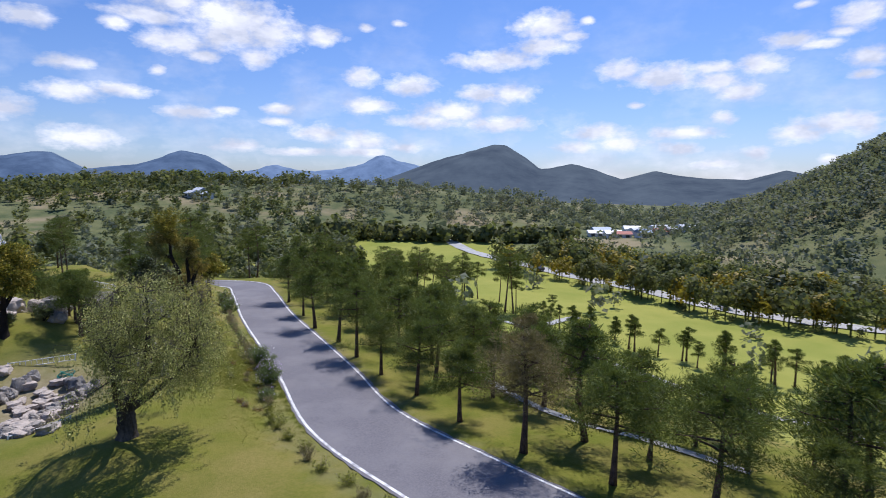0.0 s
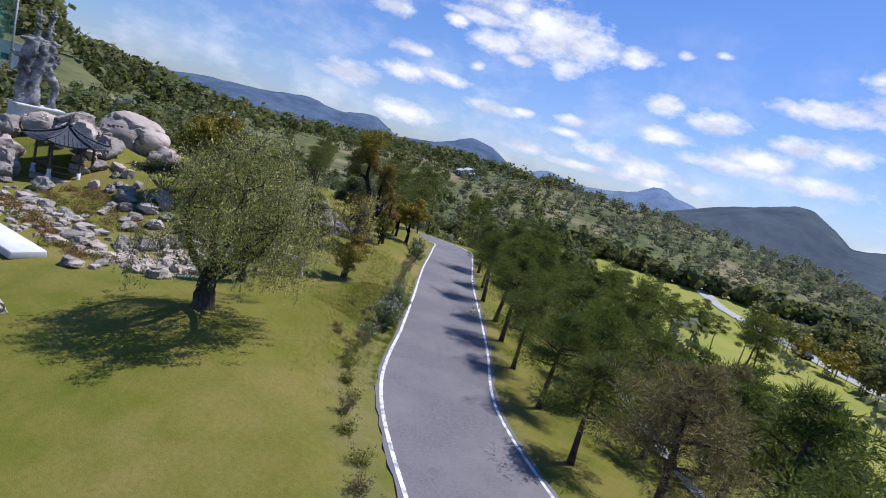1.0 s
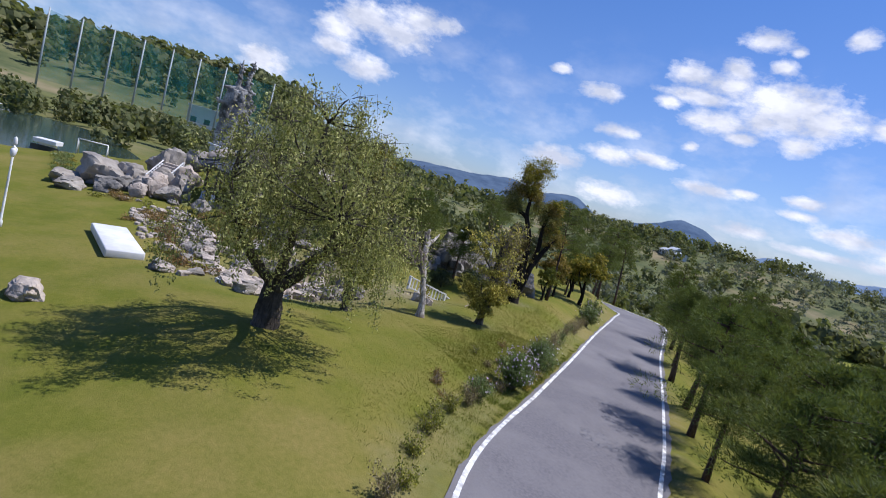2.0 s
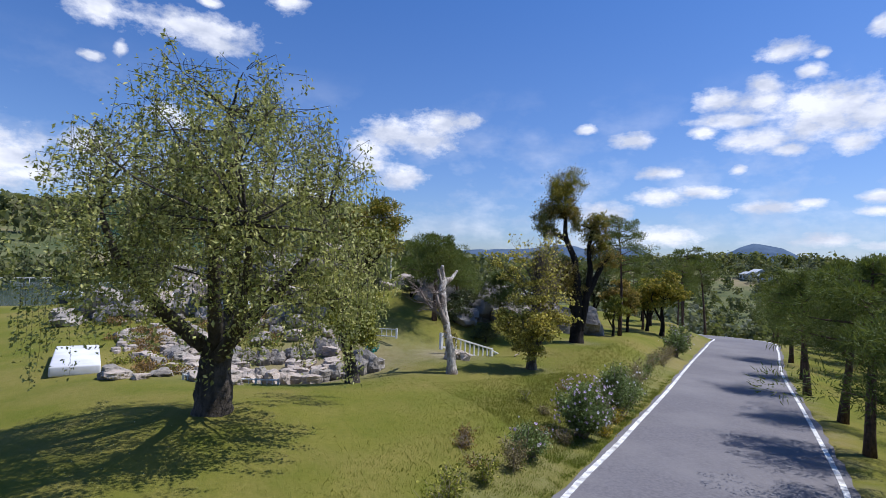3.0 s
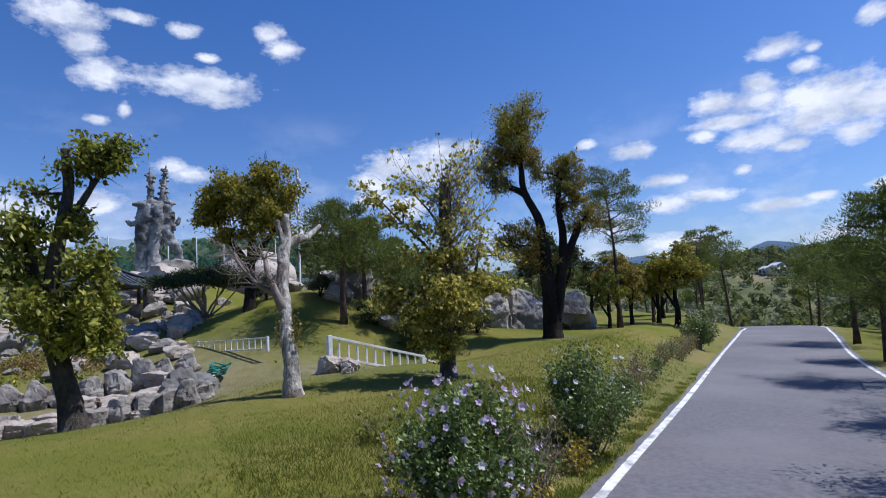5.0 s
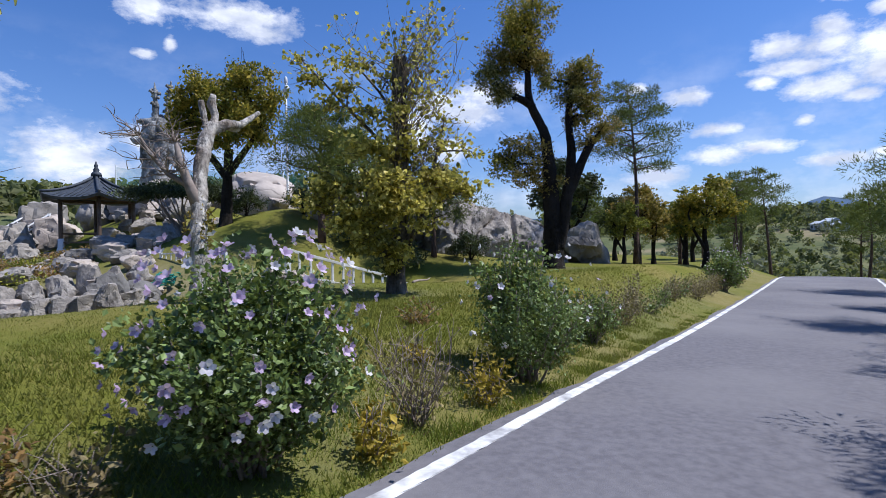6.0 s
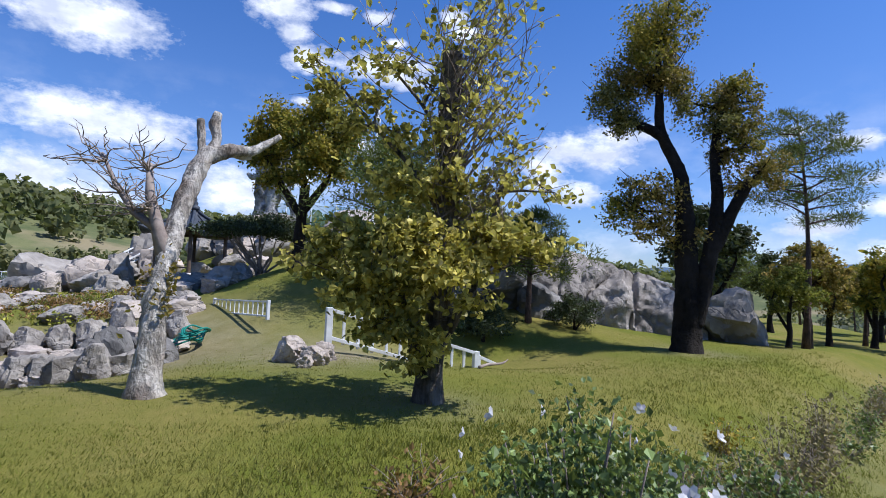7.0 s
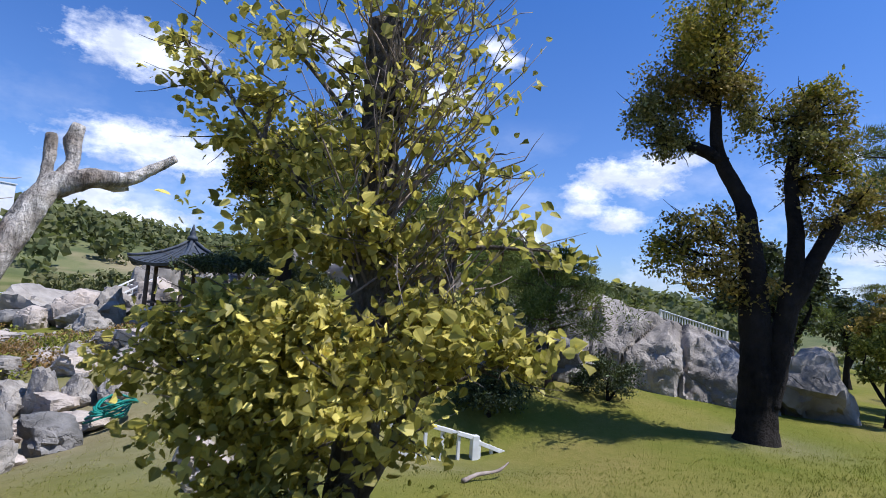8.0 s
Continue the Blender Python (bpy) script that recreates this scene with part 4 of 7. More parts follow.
HERO = leafy_tree("broadleaf_tree", "thin lopped tree with yellowing heart-shaped leaves and bare shoots", place(-15.25, 26.6, 75),
    [([(-0.05, 0, -0.1), (-0.03, 0, 0.4), (0.05, 0.05, 1.2), (0.06, 0.05, 2.1), (0.04, 0.02, 2.9), (0.06, -0.1, 3.62)], 0.15, 0.105), ([(-0.04, 0, 0.3), (-0.3, -0.1, 0.9), (-0.5, -0.2, 1.7)], 0.07, 0.03), ([(0.04, 0, 0.6), (0.4, -0.1, 1.3), (0.6, -0.1, 2.2)], 0.06, 0.025), ([(0.04, 0, 1.9), (-0.35, 0.02, 2.45), (-0.75, 0.0, 2.85), (-1.15, 0.03, 3.3)], 0.035, 0.012), ([(0.05, 0, 2.6), (-0.25, 0.05, 3.1), (-0.6, 0.05, 3.5)], 0.03, 0.012)],
    [(-0.1, -0.45, 0.75, 0.5, 0.4, 0.3, 480), (-0.15, -0.3, 0.45, 0.4, 0.35, 0.22, 200), (-0.3, 0.3, 0.8, 0.5, 0.4, 0.3, 300), (-0.53, -0.3, 0.85, 0.45, 0.55, 0.3, 526), (0.4, -0.3, 1.05, 0.4, 0.5, 0.22, 90), (-0.66, -0.3, 1.2, 0.68, 0.8, 0.4, 1222), (0.04, -0.5, 1.3, 0.62, 0.6, 0.38, 850), (0.66, -0.3, 1.6, 0.54, 0.6, 0.3, 560), (-0.09, 0.5, 1.25, 0.72, 0.6, 0.45, 751), (-0.84, -0.1, 1.7, 0.63, 0.8, 0.38, 1269),
     (-0.18, -0.55, 1.7, 0.72, 0.6, 0.45, 1269), (0.57, -0.3, 1.75, 0.59, 0.7, 0.38, 714), (1.01, -0.2, 1.6, 0.36, 0.5, 0.25, 187), (-1.19, -0.2, 1.45, 0.41, 0.5, 0.35, 432), (-0.44, -0.1, 2.25, 0.68, 0.75, 0.4, 646), (0.18, -0.25, 2.2, 0.5, 0.65, 0.4, 288), (0.66, -0.1, 2.3, 0.36, 0.5, 0.35, 66), (-0.5, 0.0, 2.8, 0.42, 0.5, 0.3, 200), (-0.04, -0.1, 2.75, 0.36, 0.5, 0.38, 196),
     (-0.75, 0.0, 3.15, 0.36, 0.4, 0.22, 175), (-0.13, 0.0, 3.3, 0.32, 0.4, 0.3, 97), (-0.44, -0.1, 3.5, 0.36, 0.4, 0.25, 76), (0.31, -0.1, 3.1, 0.32, 0.4, 0.4, 46), (0.79, 0.0, 2.8, 0.36, 0.4, 0.3, 30),
     (-1.0, 0.0, 2.9, 0.42, 0.4, 0.25, 170), (-1.3, 0.05, 3.3, 0.42, 0.4, 0.28, 190), (-1.45, 0.0, 3.6, 0.25, 0.3, 0.2, 50), (-0.75, 0.05, 3.6, 0.4, 0.4, 0.25, 120), (1.15, -0.1, 2.2, 0.4, 0.5, 0.35, 70)],
    0.06, M["leaf_hero"], M["bark_grey"], 21, 0.85, 0.35, 10, limb_r=0.018)
rng = random.Random(22)
shoots = Tubes(4, 3)
loose = []
for i in range(116):
    z = rng.uniform(1.3, 3.5)
    a = Vector((0.06 + rng.gauss(0, 0.05), rng.gauss(0, 0.06), z))
    out = rng.uniform(0.3, 1.5) * (1.0 - 0.2 * (z - 1.3)) if i % 5 < 3 else rng.gauss(-0.1, 0.5)
    b = a + Vector((out, rng.gauss(-0.1, 0.4), rng.uniform(0.55, 1.15)))
    b.z = min(b.z, 4.5)
    line = bend(a, b, rng, 7, 0.28, -0.12)
    shoots.add(line, [0.010, 0.009, 0.008, 0.006, 0.005, 0.004, 0.003, 0.002])
    for _ in range(2):
        q = rng.choice(line[3:7])
        e = q + Vector((rng.gauss(0.08, 0.15), rng.gauss(0, 0.15), rng.uniform(0.1, 0.4)))
        shoots.add(bend(q, e, rng, 3, 0.3), [0.005, 0.004, 0.003, 0.002])
        loose += [tuple(q.lerp(e, rng.random())) for _ in range(2)]
    loose += [tuple(rng.choice(line[3:]) + Vector((rng.gauss(0, 0.04), rng.gauss(0, 0.04), 0))) for _ in range(9)]
part("crown", crown_mesh("crown", loose, 0.06, M["leaf_hero"], 23, 0.85, 0.3), HERO, "few loose leaves on the bare shoots")
part("shoot_growth", shoots.mesh("shoot_growth", M["twig"]), HERO, "thin bare brown shoots")

leafy_tree("pollard_tree", "lopped tree with olive leaf clumps on a dark trunk", place(-15.6, 20.7, 80),
    [([(0.1, 0, -0.1), (0.05, 0, 0.4), (-0.08, 0, 1.0), (-0.2, 0, 1.7), (-0.12, 0, 2.6), (0.02, 0, 3.4), (-0.02, 0, 4.05)], 0.19, 0.055),
     ([(-0.1, 0, 1.1), (-0.4, 0.1, 1.9), (-0.5, 0.1, 2.7)], 0.13, 0.07), ([(0.0, 0, 2.9), (0.3, 0.05, 3.5), (0.55, 0.05, 3.9)], 0.06, 0.03)],
    [(0.25, -0.1, 1.6, 0.76, 0.82, 0.76, 2740), (-0.3, -0.2, 1.7, 0.68, 0.82, 0.68, 2131), (0.35, -0.1, 2.3, 0.55, 0.68, 0.47, 1522), (-0.85, 0.0, 2.4, 0.68, 0.68, 0.47, 1461), (-0.45, -0.1, 2.9, 0.62, 0.68, 0.41, 1157), (0.15, 0.0, 2.95, 0.47, 0.55, 0.41, 791), (0.55, 0.0, 4.0, 0.62, 0.62, 0.41, 1583), (0.25, 0.0, 3.8, 0.55, 0.55, 0.35, 730), (-0.45, 0.0, 3.4, 0.47, 0.41, 0.35, 274), (0.4, -0.1, 1.25, 0.47, 0.55, 0.41, 1004)],
    0.075, M["leaf_olive"], M["bark_willow"], 31, 0.6, 0.3, 9, limb_r=0.03)

leafy_tree("twin_trunk_tree", "tall dark two-stemmed tree with green and rust leaves", place(-20.05, 32.65, 66),
    [([(0, 0, -0.15), (0.0, 0, 0.5), (-0.02, 0, 1.3), (-0.06, 0, 2.1), (-0.1, 0, 2.9), (-0.22, 0.05, 3.8), (-0.6, 0.05, 4.65), (-0.66, 0.05, 5.5), (-0.7, 0.05, 6.6)], 0.33, 0.05),
     ([(0.1, 0, 0.6), (0.3, 0, 1.5), (0.46, 0, 2.4), (0.52, 0, 3.2), (0.46, 0.05, 4.2), (0.58, 0.05, 5.1)], 0.22, 0.07), ([(0.42, 0, 2.1), (0.78, 0, 2.9), (1.12, 0, 3.6)], 0.15, 0.10), ([(-0.5, 0.05, 4.5), (-0.85, 0, 4.72), (-1.08, 0, 4.8)], 0.11, 0.09)],
    [(-0.9, 0, 6.6, 1.22, 1.19, 1.02, 6510, M["leaf_maple"]), (-0.45, 0.1, 7.1, 0.96, 0.94, 0.83, 4030, M["leaf_maple"]), (-1.05, 0.1, 5.9, 1.15, 1.12, 0.83, 5580, M["leaf_autumn"]), (-0.45, 0.2, 6, 0.77, 1, 0.77, 2945, M["leaf_autumn"]), (-1.6, 0.1, 5.2, 0.83, 1, 0.7, 3720), (-1.35, 0.2, 4.85, 0.64, 0.75, 0.45, 1550), (-0.1, 0.1, 5.3, 0.7, 0.75, 0.64, 2015),
     (0.75, 0.1, 5.3, 0.79, 0.88, 0.64, 3100, M["leaf_autumn"]), (0.45, 0, 4.8, 0.7, 0.75, 0.58, 2015), (1, 0.1, 4.75, 0.58, 0.62, 0.51, 1395, M["leaf_autumn"]), (1.4, 0, 3.9, 0.64, 0.69, 0.54, 2015, M["leaf_autumn"]), (1.1, 0, 4.3, 0.51, 0.56, 0.45, 1085, M["leaf_maple"]),
     (-0.85, 0, 3.3, 0.96, 1, 0.64, 3255, M["leaf_autumn"]), (-1.35, 0, 2.95, 0.7, 0.75, 0.58, 1860, M["leaf_maple"]), (-0.7, -0.1, 2.65, 0.83, 0.88, 0.51, 2015, M["leaf_autumn"]), (-0.05, 0, 2.3, 0.64, 0.62, 0.38, 775, M["leaf_autumn"]), (0.85, 0.05, 5.6, 0.6, 0.7, 0.5, 1500, M["leaf_maple"]), (0.6, 0.1, 4.1, 0.5, 0.6, 0.6, 1100, M["leaf_autumn"]), (1.0, 0, 3.5, 0.5, 0.5, 0.4, 800, M["leaf_autumn"])],
    0.058, M["leaf_twin"], M["bark_dark"], 41, 0.6, 0.2, 9, limb_r=0.045, sides=24)

leafy_tree("zelkova_tree", "round-crowned tree turning gold on the rise", place(-24.65, 24.3, 78, s=1.12),
    [([(0, 0, -0.1), (0.02, 0, 0.7), (0.05, 0, 1.3), (0.1, 0, 2.0)], 0.17, 0.1), ([(0.05, 0, 1.2), (-0.5, 0, 2.0), (-0.9, 0, 2.6)], 0.1, 0.05), ([(0.05, 0, 1.3), (0.6, 0, 2.1), (0.9, 0.1, 2.6)], 0.1, 0.05)],
    [(0.4, 0, 3.9, 1.01, 1.01, 0.73, 3230), (-0.5, 0, 3.5, 1.01, 1.01, 0.67, 3230), (1.0, 0, 3.1, 0.9, 1.01, 0.67, 2890), (-1.1, 0.1, 2.7, 0.78, 1.01, 0.67, 2380), (0.1, -0.5, 2.9, 1.12, 0.9, 0.67, 3230), (0.3, 0.6, 3.2, 1.01, 0.9, 0.67, 2040), (-0.6, -0.2, 2.1, 0.67, 0.78, 0.45, 1020), (0.2, -0.3, 2.3, 1.0, 0.8, 0.5, 1500), (0.9, 0, 2.4, 0.8, 0.8, 0.5, 1300), (-0.7, 0.3, 3.0, 0.9, 0.9, 0.6, 1500)],
    0.085, M["leaf_maple"], M["bark_dark"], 51, 0.6, 0.2, 8, limb_r=0.04)


def pine_mesh(seed, height, spread, crown_from, tiers, needles, needle_len=0.14, lean=0.2, flat=0.62, slim=1.0, umbrella=False):
    """Trunk and crown meshes of a garden pine with flat needle pads."""
    rng, nr = random.Random(seed), np.random.default_rng(seed)
    T = Tubes(7, seed)
    sway = [rng.gauss(0, lean * 0.3) for _ in range(2)]
    line = [Vector((sway[0] * math.sin(2.2 * f) + lean * f * f * 0.5 * (1 if seed % 2 else -1), sway[1] * math.sin(2.8 * f), height * f * 0.97 - 0.1 * (f == 0))) for f in [i / 7 for i in range(8)]]
    r = 0.028 * height ** 0.9 * slim
    T.add(line, [r * (1.25 - 1.05 * i / 7) for i in range(8)], 0.08, 0.3)
    P, D = [], []
    for k in range(tiers):
        f = crown_from + (0.98 - crown_from) * (k + rng.uniform(0.1, 0.6)) / tiers
        root = line[int(f * 7)].lerp(line[min(int(f * 7) + 1, 7)], f * 7 % 1)
        a = k * 2.4 + rng.uniform(-0.5, 0.5)
        g = (f - crown_from) / (1 - crown_from)
        reach = spread * (0.45 + 0.75 * math.sin(math.pi * min(1.0, 0.25 + 0.7 * g)) if umbrella else 1.05 - 0.75 * g ** 1.4) * rng.uniform(0.6, 1.1)
        tip = root + Vector((math.cos(a) * reach, math.sin(a) * reach, reach * rng.uniform(0.05, 0.35)))
        T.add(bend(root, tip, rng, 4, 0.25), [r * 0.42, r * 0.34, r * 0.25, r * 0.16, r * 0.08], 0.1)
        for j in range(6):
            c = np.array(root.lerp(tip, rng.uniform(0.75 if umbrella else 0.45, 1.1))) + nr.normal(size=3) * (0.26 * reach, 0.26 * reach, (0.06 if umbrella else 0.12) * reach)
            n = needles // (tiers * 6)
            e = np.array((0.32, 0.32, 0.32 * flat)) * max(reach, 0.55) * rng.uniform(0.7, 1.15)
            q = nr.normal(size=(n, 3))
            q *= (nr.random((n, 1)) ** 0.33) / np.linalg.norm(q, axis=1)[:, None] * 1.25
            d = q + nr.normal(size=(n, 3)) * 0.35 + (0, 0, 0.35)
            P.append(c + q * e)
            D.append(d / np.linalg.norm(d, axis=1)[:, None])
    V, F = blade_arrays(np.concatenate(P), np.concatenate(D), needle_len, needle_len * 0.18, nr)
    return T.mesh("trunk", M["bark_pine"]), mesh_of("crown", V.tolist(), F.tolist(), M["needle"])


PINES = [pine_mesh(60 + i, h, s, c, t, n, L, ln) for i, (h, s, c, t, n, L, ln) in enumerate([(4.2, 1.6, 0.46, 17, 15000, 0.13, 0.3), (3.8, 1.6, 0.45, 16, 15000, 0.13, -0.2), (4.6, 1.5, 0.48, 17, 15000, 0.13, 0.4), (3.4, 1.4, 0.42, 14, 13000, 0.13, 0.2), (5.2, 1.6, 0.45, 19, 17000, 0.13, 0.4)])]
TALL = [pine_mesh(80 + i, h, s, c, t, n, L, ln, 0.5, 0.5, True) for i, (h, s, c, t, n, L, ln) in enumerate([(7.0, 1.1, 0.52, 24, 15000, 0.13, 0.7), (8.0, 1.3, 0.54, 24, 15000, 0.135, 1.0), (9.0, 1.5, 0.56, 24, 15000, 0.13, 1.3)])]

MEADOW = [pine_mesh(180 + i, h, s, c, t, n, L, ln, 0.5, 0.6, True) for i, (h, s, c, t, n, L, ln) in enumerate([(7.0, 1.1, 0.55, 14, 4200, 0.24, 0.7), (8.0, 1.3, 0.58, 14, 4200, 0.25, 1.0), (9.0, 1.5, 0.6, 14, 4200, 0.27, 1.3)])]
BANK = [pine_mesh(160 + i, h, s, c, t, n, L, ln) for i, (h, s, c, t, n, L, ln) in enumerate([(4.2, 1.6, 0.40, 17, 5400, 0.21, 0.5), (3.8, 1.7, 0.38, 16, 5400, 0.21, -0.4), (4.6, 1.5, 0.44, 17, 5400, 0.21, 0.6), (3.4, 1.4, 0.36, 14, 4800, 0.20, 0.3)])]
SLIM = [pine_mesh(90 + i, h, s, c, t, n, L, ln) for i, (h, s, c, t, n, L, ln) in enumerate([(4.2, 0.95, 0.42, 9, 3600, 0.19, 0.3), (4.8, 0.9, 0.5, 8, 3200, 0.19, 0.5), (3.7, 0.9, 0.4, 9, 3600, 0.18, -0.2)])]


def pine(x, y, kind, turn, s=1.0, label="bushy dark green pine beside the lane", group="pines beside the lane", brown=False):
    t = thing("pine_tree", place(x, y, turn, -0.05, s), label, "pine tree", group)
    part("trunk", kind[0], t)
    me = kind[1]
    if brown:
        me = kind[1].copy()
        me.materials[0] = M["needle_brown"]
    part("crown", me, t)
    return t


rng = random.Random(7)
first_row = [(7.4, 15.6), (4.9, 17.4), (2.2, 19.2), (-0.5, 21.7), (-3.1, 24.4), (-5.5, 27.0), (-7.4, 29.9), (-9.6, 33.2), (-12.6, 37.0), (-15.2, 41.2), (-18.4, 46.2), (9.8, 13.9), (13.0, 12.0)]
spots = list(first_row)
for i, (x, y) in enumerate(first_row):
    near = -0.2 if i < 4 else 0.0
    pine(x + near + rng.uniform(-0.15, 0.15), y + near + rng.uniform(-0.15, 0.15), PINES[4] if i in (7, 8) else PINES[i % 4], rng.uniform(0, 360), rng.uniform(1.0, 1.15) if i < 4 else rng.uniform(0.85, 0.98), brown=(i == 2))
tries = 0
while len(spots) < 84 and tries < 6000:
    tries += 1
    x, y = rng.uniform(-24, 36), rng.uniform(10, 66)
    d, _ = road_offset(x, y)
    d = float(d[0])
    if not 5.0 < d < 15 or min((x - a) ** 2 + (y - b) ** 2 for a, b in spots) < (2.3 if d < 11 else 3.0) ** 2:
        continue
    spots.append((x, y))
    pine(x, y, rng.choice(BANK), rng.uniform(0, 360), rng.uniform(0.8, 1.1), brown=rng.random() < 0.06)
# young pines along the footpath, and the tall group behind
for i in range(34):
    f = i / 33
    x, y = 46 - 42 * f + rng.uniform(-1.4, 1.4), 33 + 43 * f + rng.uniform(-1.2, 1.2)
    pine(x + 2.2, y + 2.2, SLIM[i % 3], rng.uniform(0, 360), rng.uniform(0.75, 1.05), "young pine beside the footpath", "pines by the footpath")
for i in range(22):
    x, y = rng.uniform(-18, 6), rng.uniform(84, 96)
    pine(x + (y - 84) * -0.4, y, rng.choice(MEADOW), rng.uniform(0, 360), rng.uniform(0.9, 1.15), "tall slender pine at the edge of the meadow", "pines in the meadow")
for x, y, k, s in [(-30, 95, 0, 0.9), (8, 84, 0, 0.5), (-21, 78, 0, 0.8), (-25, 82, 1, 0.7)]:
    pine(x, y, MEADOW[k], x * 37, s, "tall slender pine at the edge of the meadow", "pines in the meadow")
# trees beyond the end of the lane and on the lawn
for x, y, k, s, tr in [(-22.2, 37.5, 0, 0.93, 20), (-37, 61, 1, 1.05, 80), (-36, 63, 2, 0.9, 10), (-33.5, 56.0, 0, 0.9, 200), (-29, 51, 0, 0.7, 120), (-40, 58, 0, 0.85, 60), (-45, 66, 1, 0.9, 0), (-31, 66, 0, 1.0, 0), (-26, 68, 1, 0.8, 70), (-21, 62, 0, 0.9, 140), (-24, 72, 0, 1.0, 220), (-36, 74, 1, 1.0, 300), (-48, 74, 0, 1.0, 40), (-17, 56, 0, 0.8, 100), (-41, 47, 0, 0.8, 30), (-46, 52, 1, 0.8, 90), (-38, 52, 0, 0.7, 150), (-52, 58, 0, 0.9, 210)]:
    pine(x, y, (MEADOW if y > 60 else TALL)[k], tr, s, "tall pine with layered needle pads on the lawn", "pines on the lawn")
for x, y, k, s, tr in [(-22.4, 26.7, 1, 1.0, 0), (-23.6, 27.8, 3, 0.9, 130), (-28.5, 30.5, 1, 0.8, 50), (-25.6, 29.6, 3, 0.8, 160), (-31, 33, 0, 0.8, 80), (-33, 30, 2, 0.7, 10), (-27.0, 44.5, 1, 0.8, 0), (-30, 41, 0, 0.9, 200), (-22.1, 29.9, 3, 0.8, 30)]:
    pine(x, y, PINES[k], tr, s, "low spreading pine among the rocks", "pines among the rocks")

for i, (x, y, s, mt, nm) in enumerate([(-26.2, 44.0, 1.0, "leaf_maple", "small maple turning yellow on the lawn"), (-21.9, 36.7, 0.65, "leaf_olive", "small olive-leaved tree on the lawn"), (-24.2, 43.0, 1.2, "leaf_maple", "small maple turning yellow on the lawn"), (-23.3, 38.6, 0.95, "leaf_autumn", "small rust-leaved tree on the lawn"), (-24.5, 40.5, 0.8, "leaf_autumn", "small rust-leaved tree on the lawn"), (-29.0, 47.5, 1.05, "leaf_maple", "small maple turning yellow on the lawn"), (-25.2, 36.8, 1.25, "leaf_dark", "dark bushy evergreen on the lawn"), (-31.0, 44.0, 1.1, "leaf_dark", "dark bushy evergreen on the lawn"), (-32.0, 50.0, 1.0, "leaf_olive", "small olive-leaved tree on the lawn")]):
    leafy_tree("small_tree", nm, place(x, y, 40 * i, -0.03, s), [([(0, 0, -0.1), (0.05, 0, 0.6), (0, 0.03, 1.2), (0.06, 0, 1.8)], 0.12, 0.06), ([(0, 0, 0.7), (-0.4, 0.1, 1.4), (-0.6, 0.1, 1.9)], 0.06, 0.03)],
        [(0.3, 0, 2.9, 0.8, 0.8, 0.5, 1400), (-0.5, 0.2, 2.4, 0.8, 0.8, 0.5, 1400), (0.7, -0.2, 2.1, 0.7, 0.8, 0.5, 1200), (0.0, 0.6, 2.2, 0.8, 0.7, 0.5, 1000), (0, -0.5, 2.4, 0.8, 0.7, 0.5, 1000), (-0.2, 0, 1.6, 0.8, 0.8, 0.4, 800)], 0.105, M[mt], M["bark_dark"], 70 + i, 0.6, 0.2, 4, limb_r=0.03)

leafy_tree("broad_tree", "broad tree turning golden below the pines", place(20.2, 30.6, 0, -0.03, 1.6), [([(0, 0, -0.1), (0.05, 0, 0.6), (0, 0.03, 1.2), (0.06, 0, 1.8)], 0.12, 0.06), ([(0, 0, 0.7), (-0.4, 0.1, 1.4), (-0.6, 0.1, 1.9)], 0.06, 0.03)],
    [(0.3, 0, 3.0, 0.8, 0.8, 0.6, 1500), (-0.5, 0.2, 2.5, 0.8, 0.8, 0.6, 1500), (0.7, -0.2, 2.1, 0.8, 0.8, 0.6, 1500), (0.0, 0.6, 2.2, 0.9, 0.8, 0.6, 1200), (0, -0.6, 2.0, 1.0, 0.8, 0.7, 1500), (-0.3, 0, 1.5, 1.0, 0.9, 0.5, 1200), (0.6, 0.3, 1.4, 0.9, 0.9, 0.5, 1000)], 0.10, M["leaf_gold"], M["bark_dark"], 97, 0.6, 0.2, 5, limb_r=0.03)


# the first three bushes are added to darken the hollow, in place of shade
for i, (x, y, s) in enumerate([(-21.2, 28.6, 0.62), (-22.4, 27.7, 0.7), (-23.6, 28.9, 0.85), (-24.4, 26.5, 0.6), (-21.9, 31.0, 0.6), (-25.2, 24.9, 0.6)]):
    leafy_tree("evergreen_bush", "low dark evergreen bush among the rocks", place(x, y, 70 * i, -0.05, s), [([(0, 0, -0.1), (0.05, 0, 0.4), (0, 0.03, 0.9)], 0.07, 0.03), ([(0, 0, 0.1), (-0.35, 0.1, 0.6), (-0.5, 0.1, 0.9)], 0.05, 0.02)],
        [(0.3, 0, 1.2, 0.7, 0.8, 0.5, 900), (-0.5, 0.2, 1.0, 0.7, 0.8, 0.5, 900), (0.7, -0.2, 0.7, 0.7, 0.8, 0.5, 800), (0.0, 0.6, 0.7, 0.8, 0.7, 0.5, 700), (0, -0.5, 0.8, 0.9, 0.7, 0.5, 800), (-0.4, -0.4, 0.4, 0.8, 0.8, 0.4, 600)], 0.09, M["leaf_dark"], M["bark_dark"], 270 + i, 0.5, 0.1, 5, category="bush", limb_r=0.025)


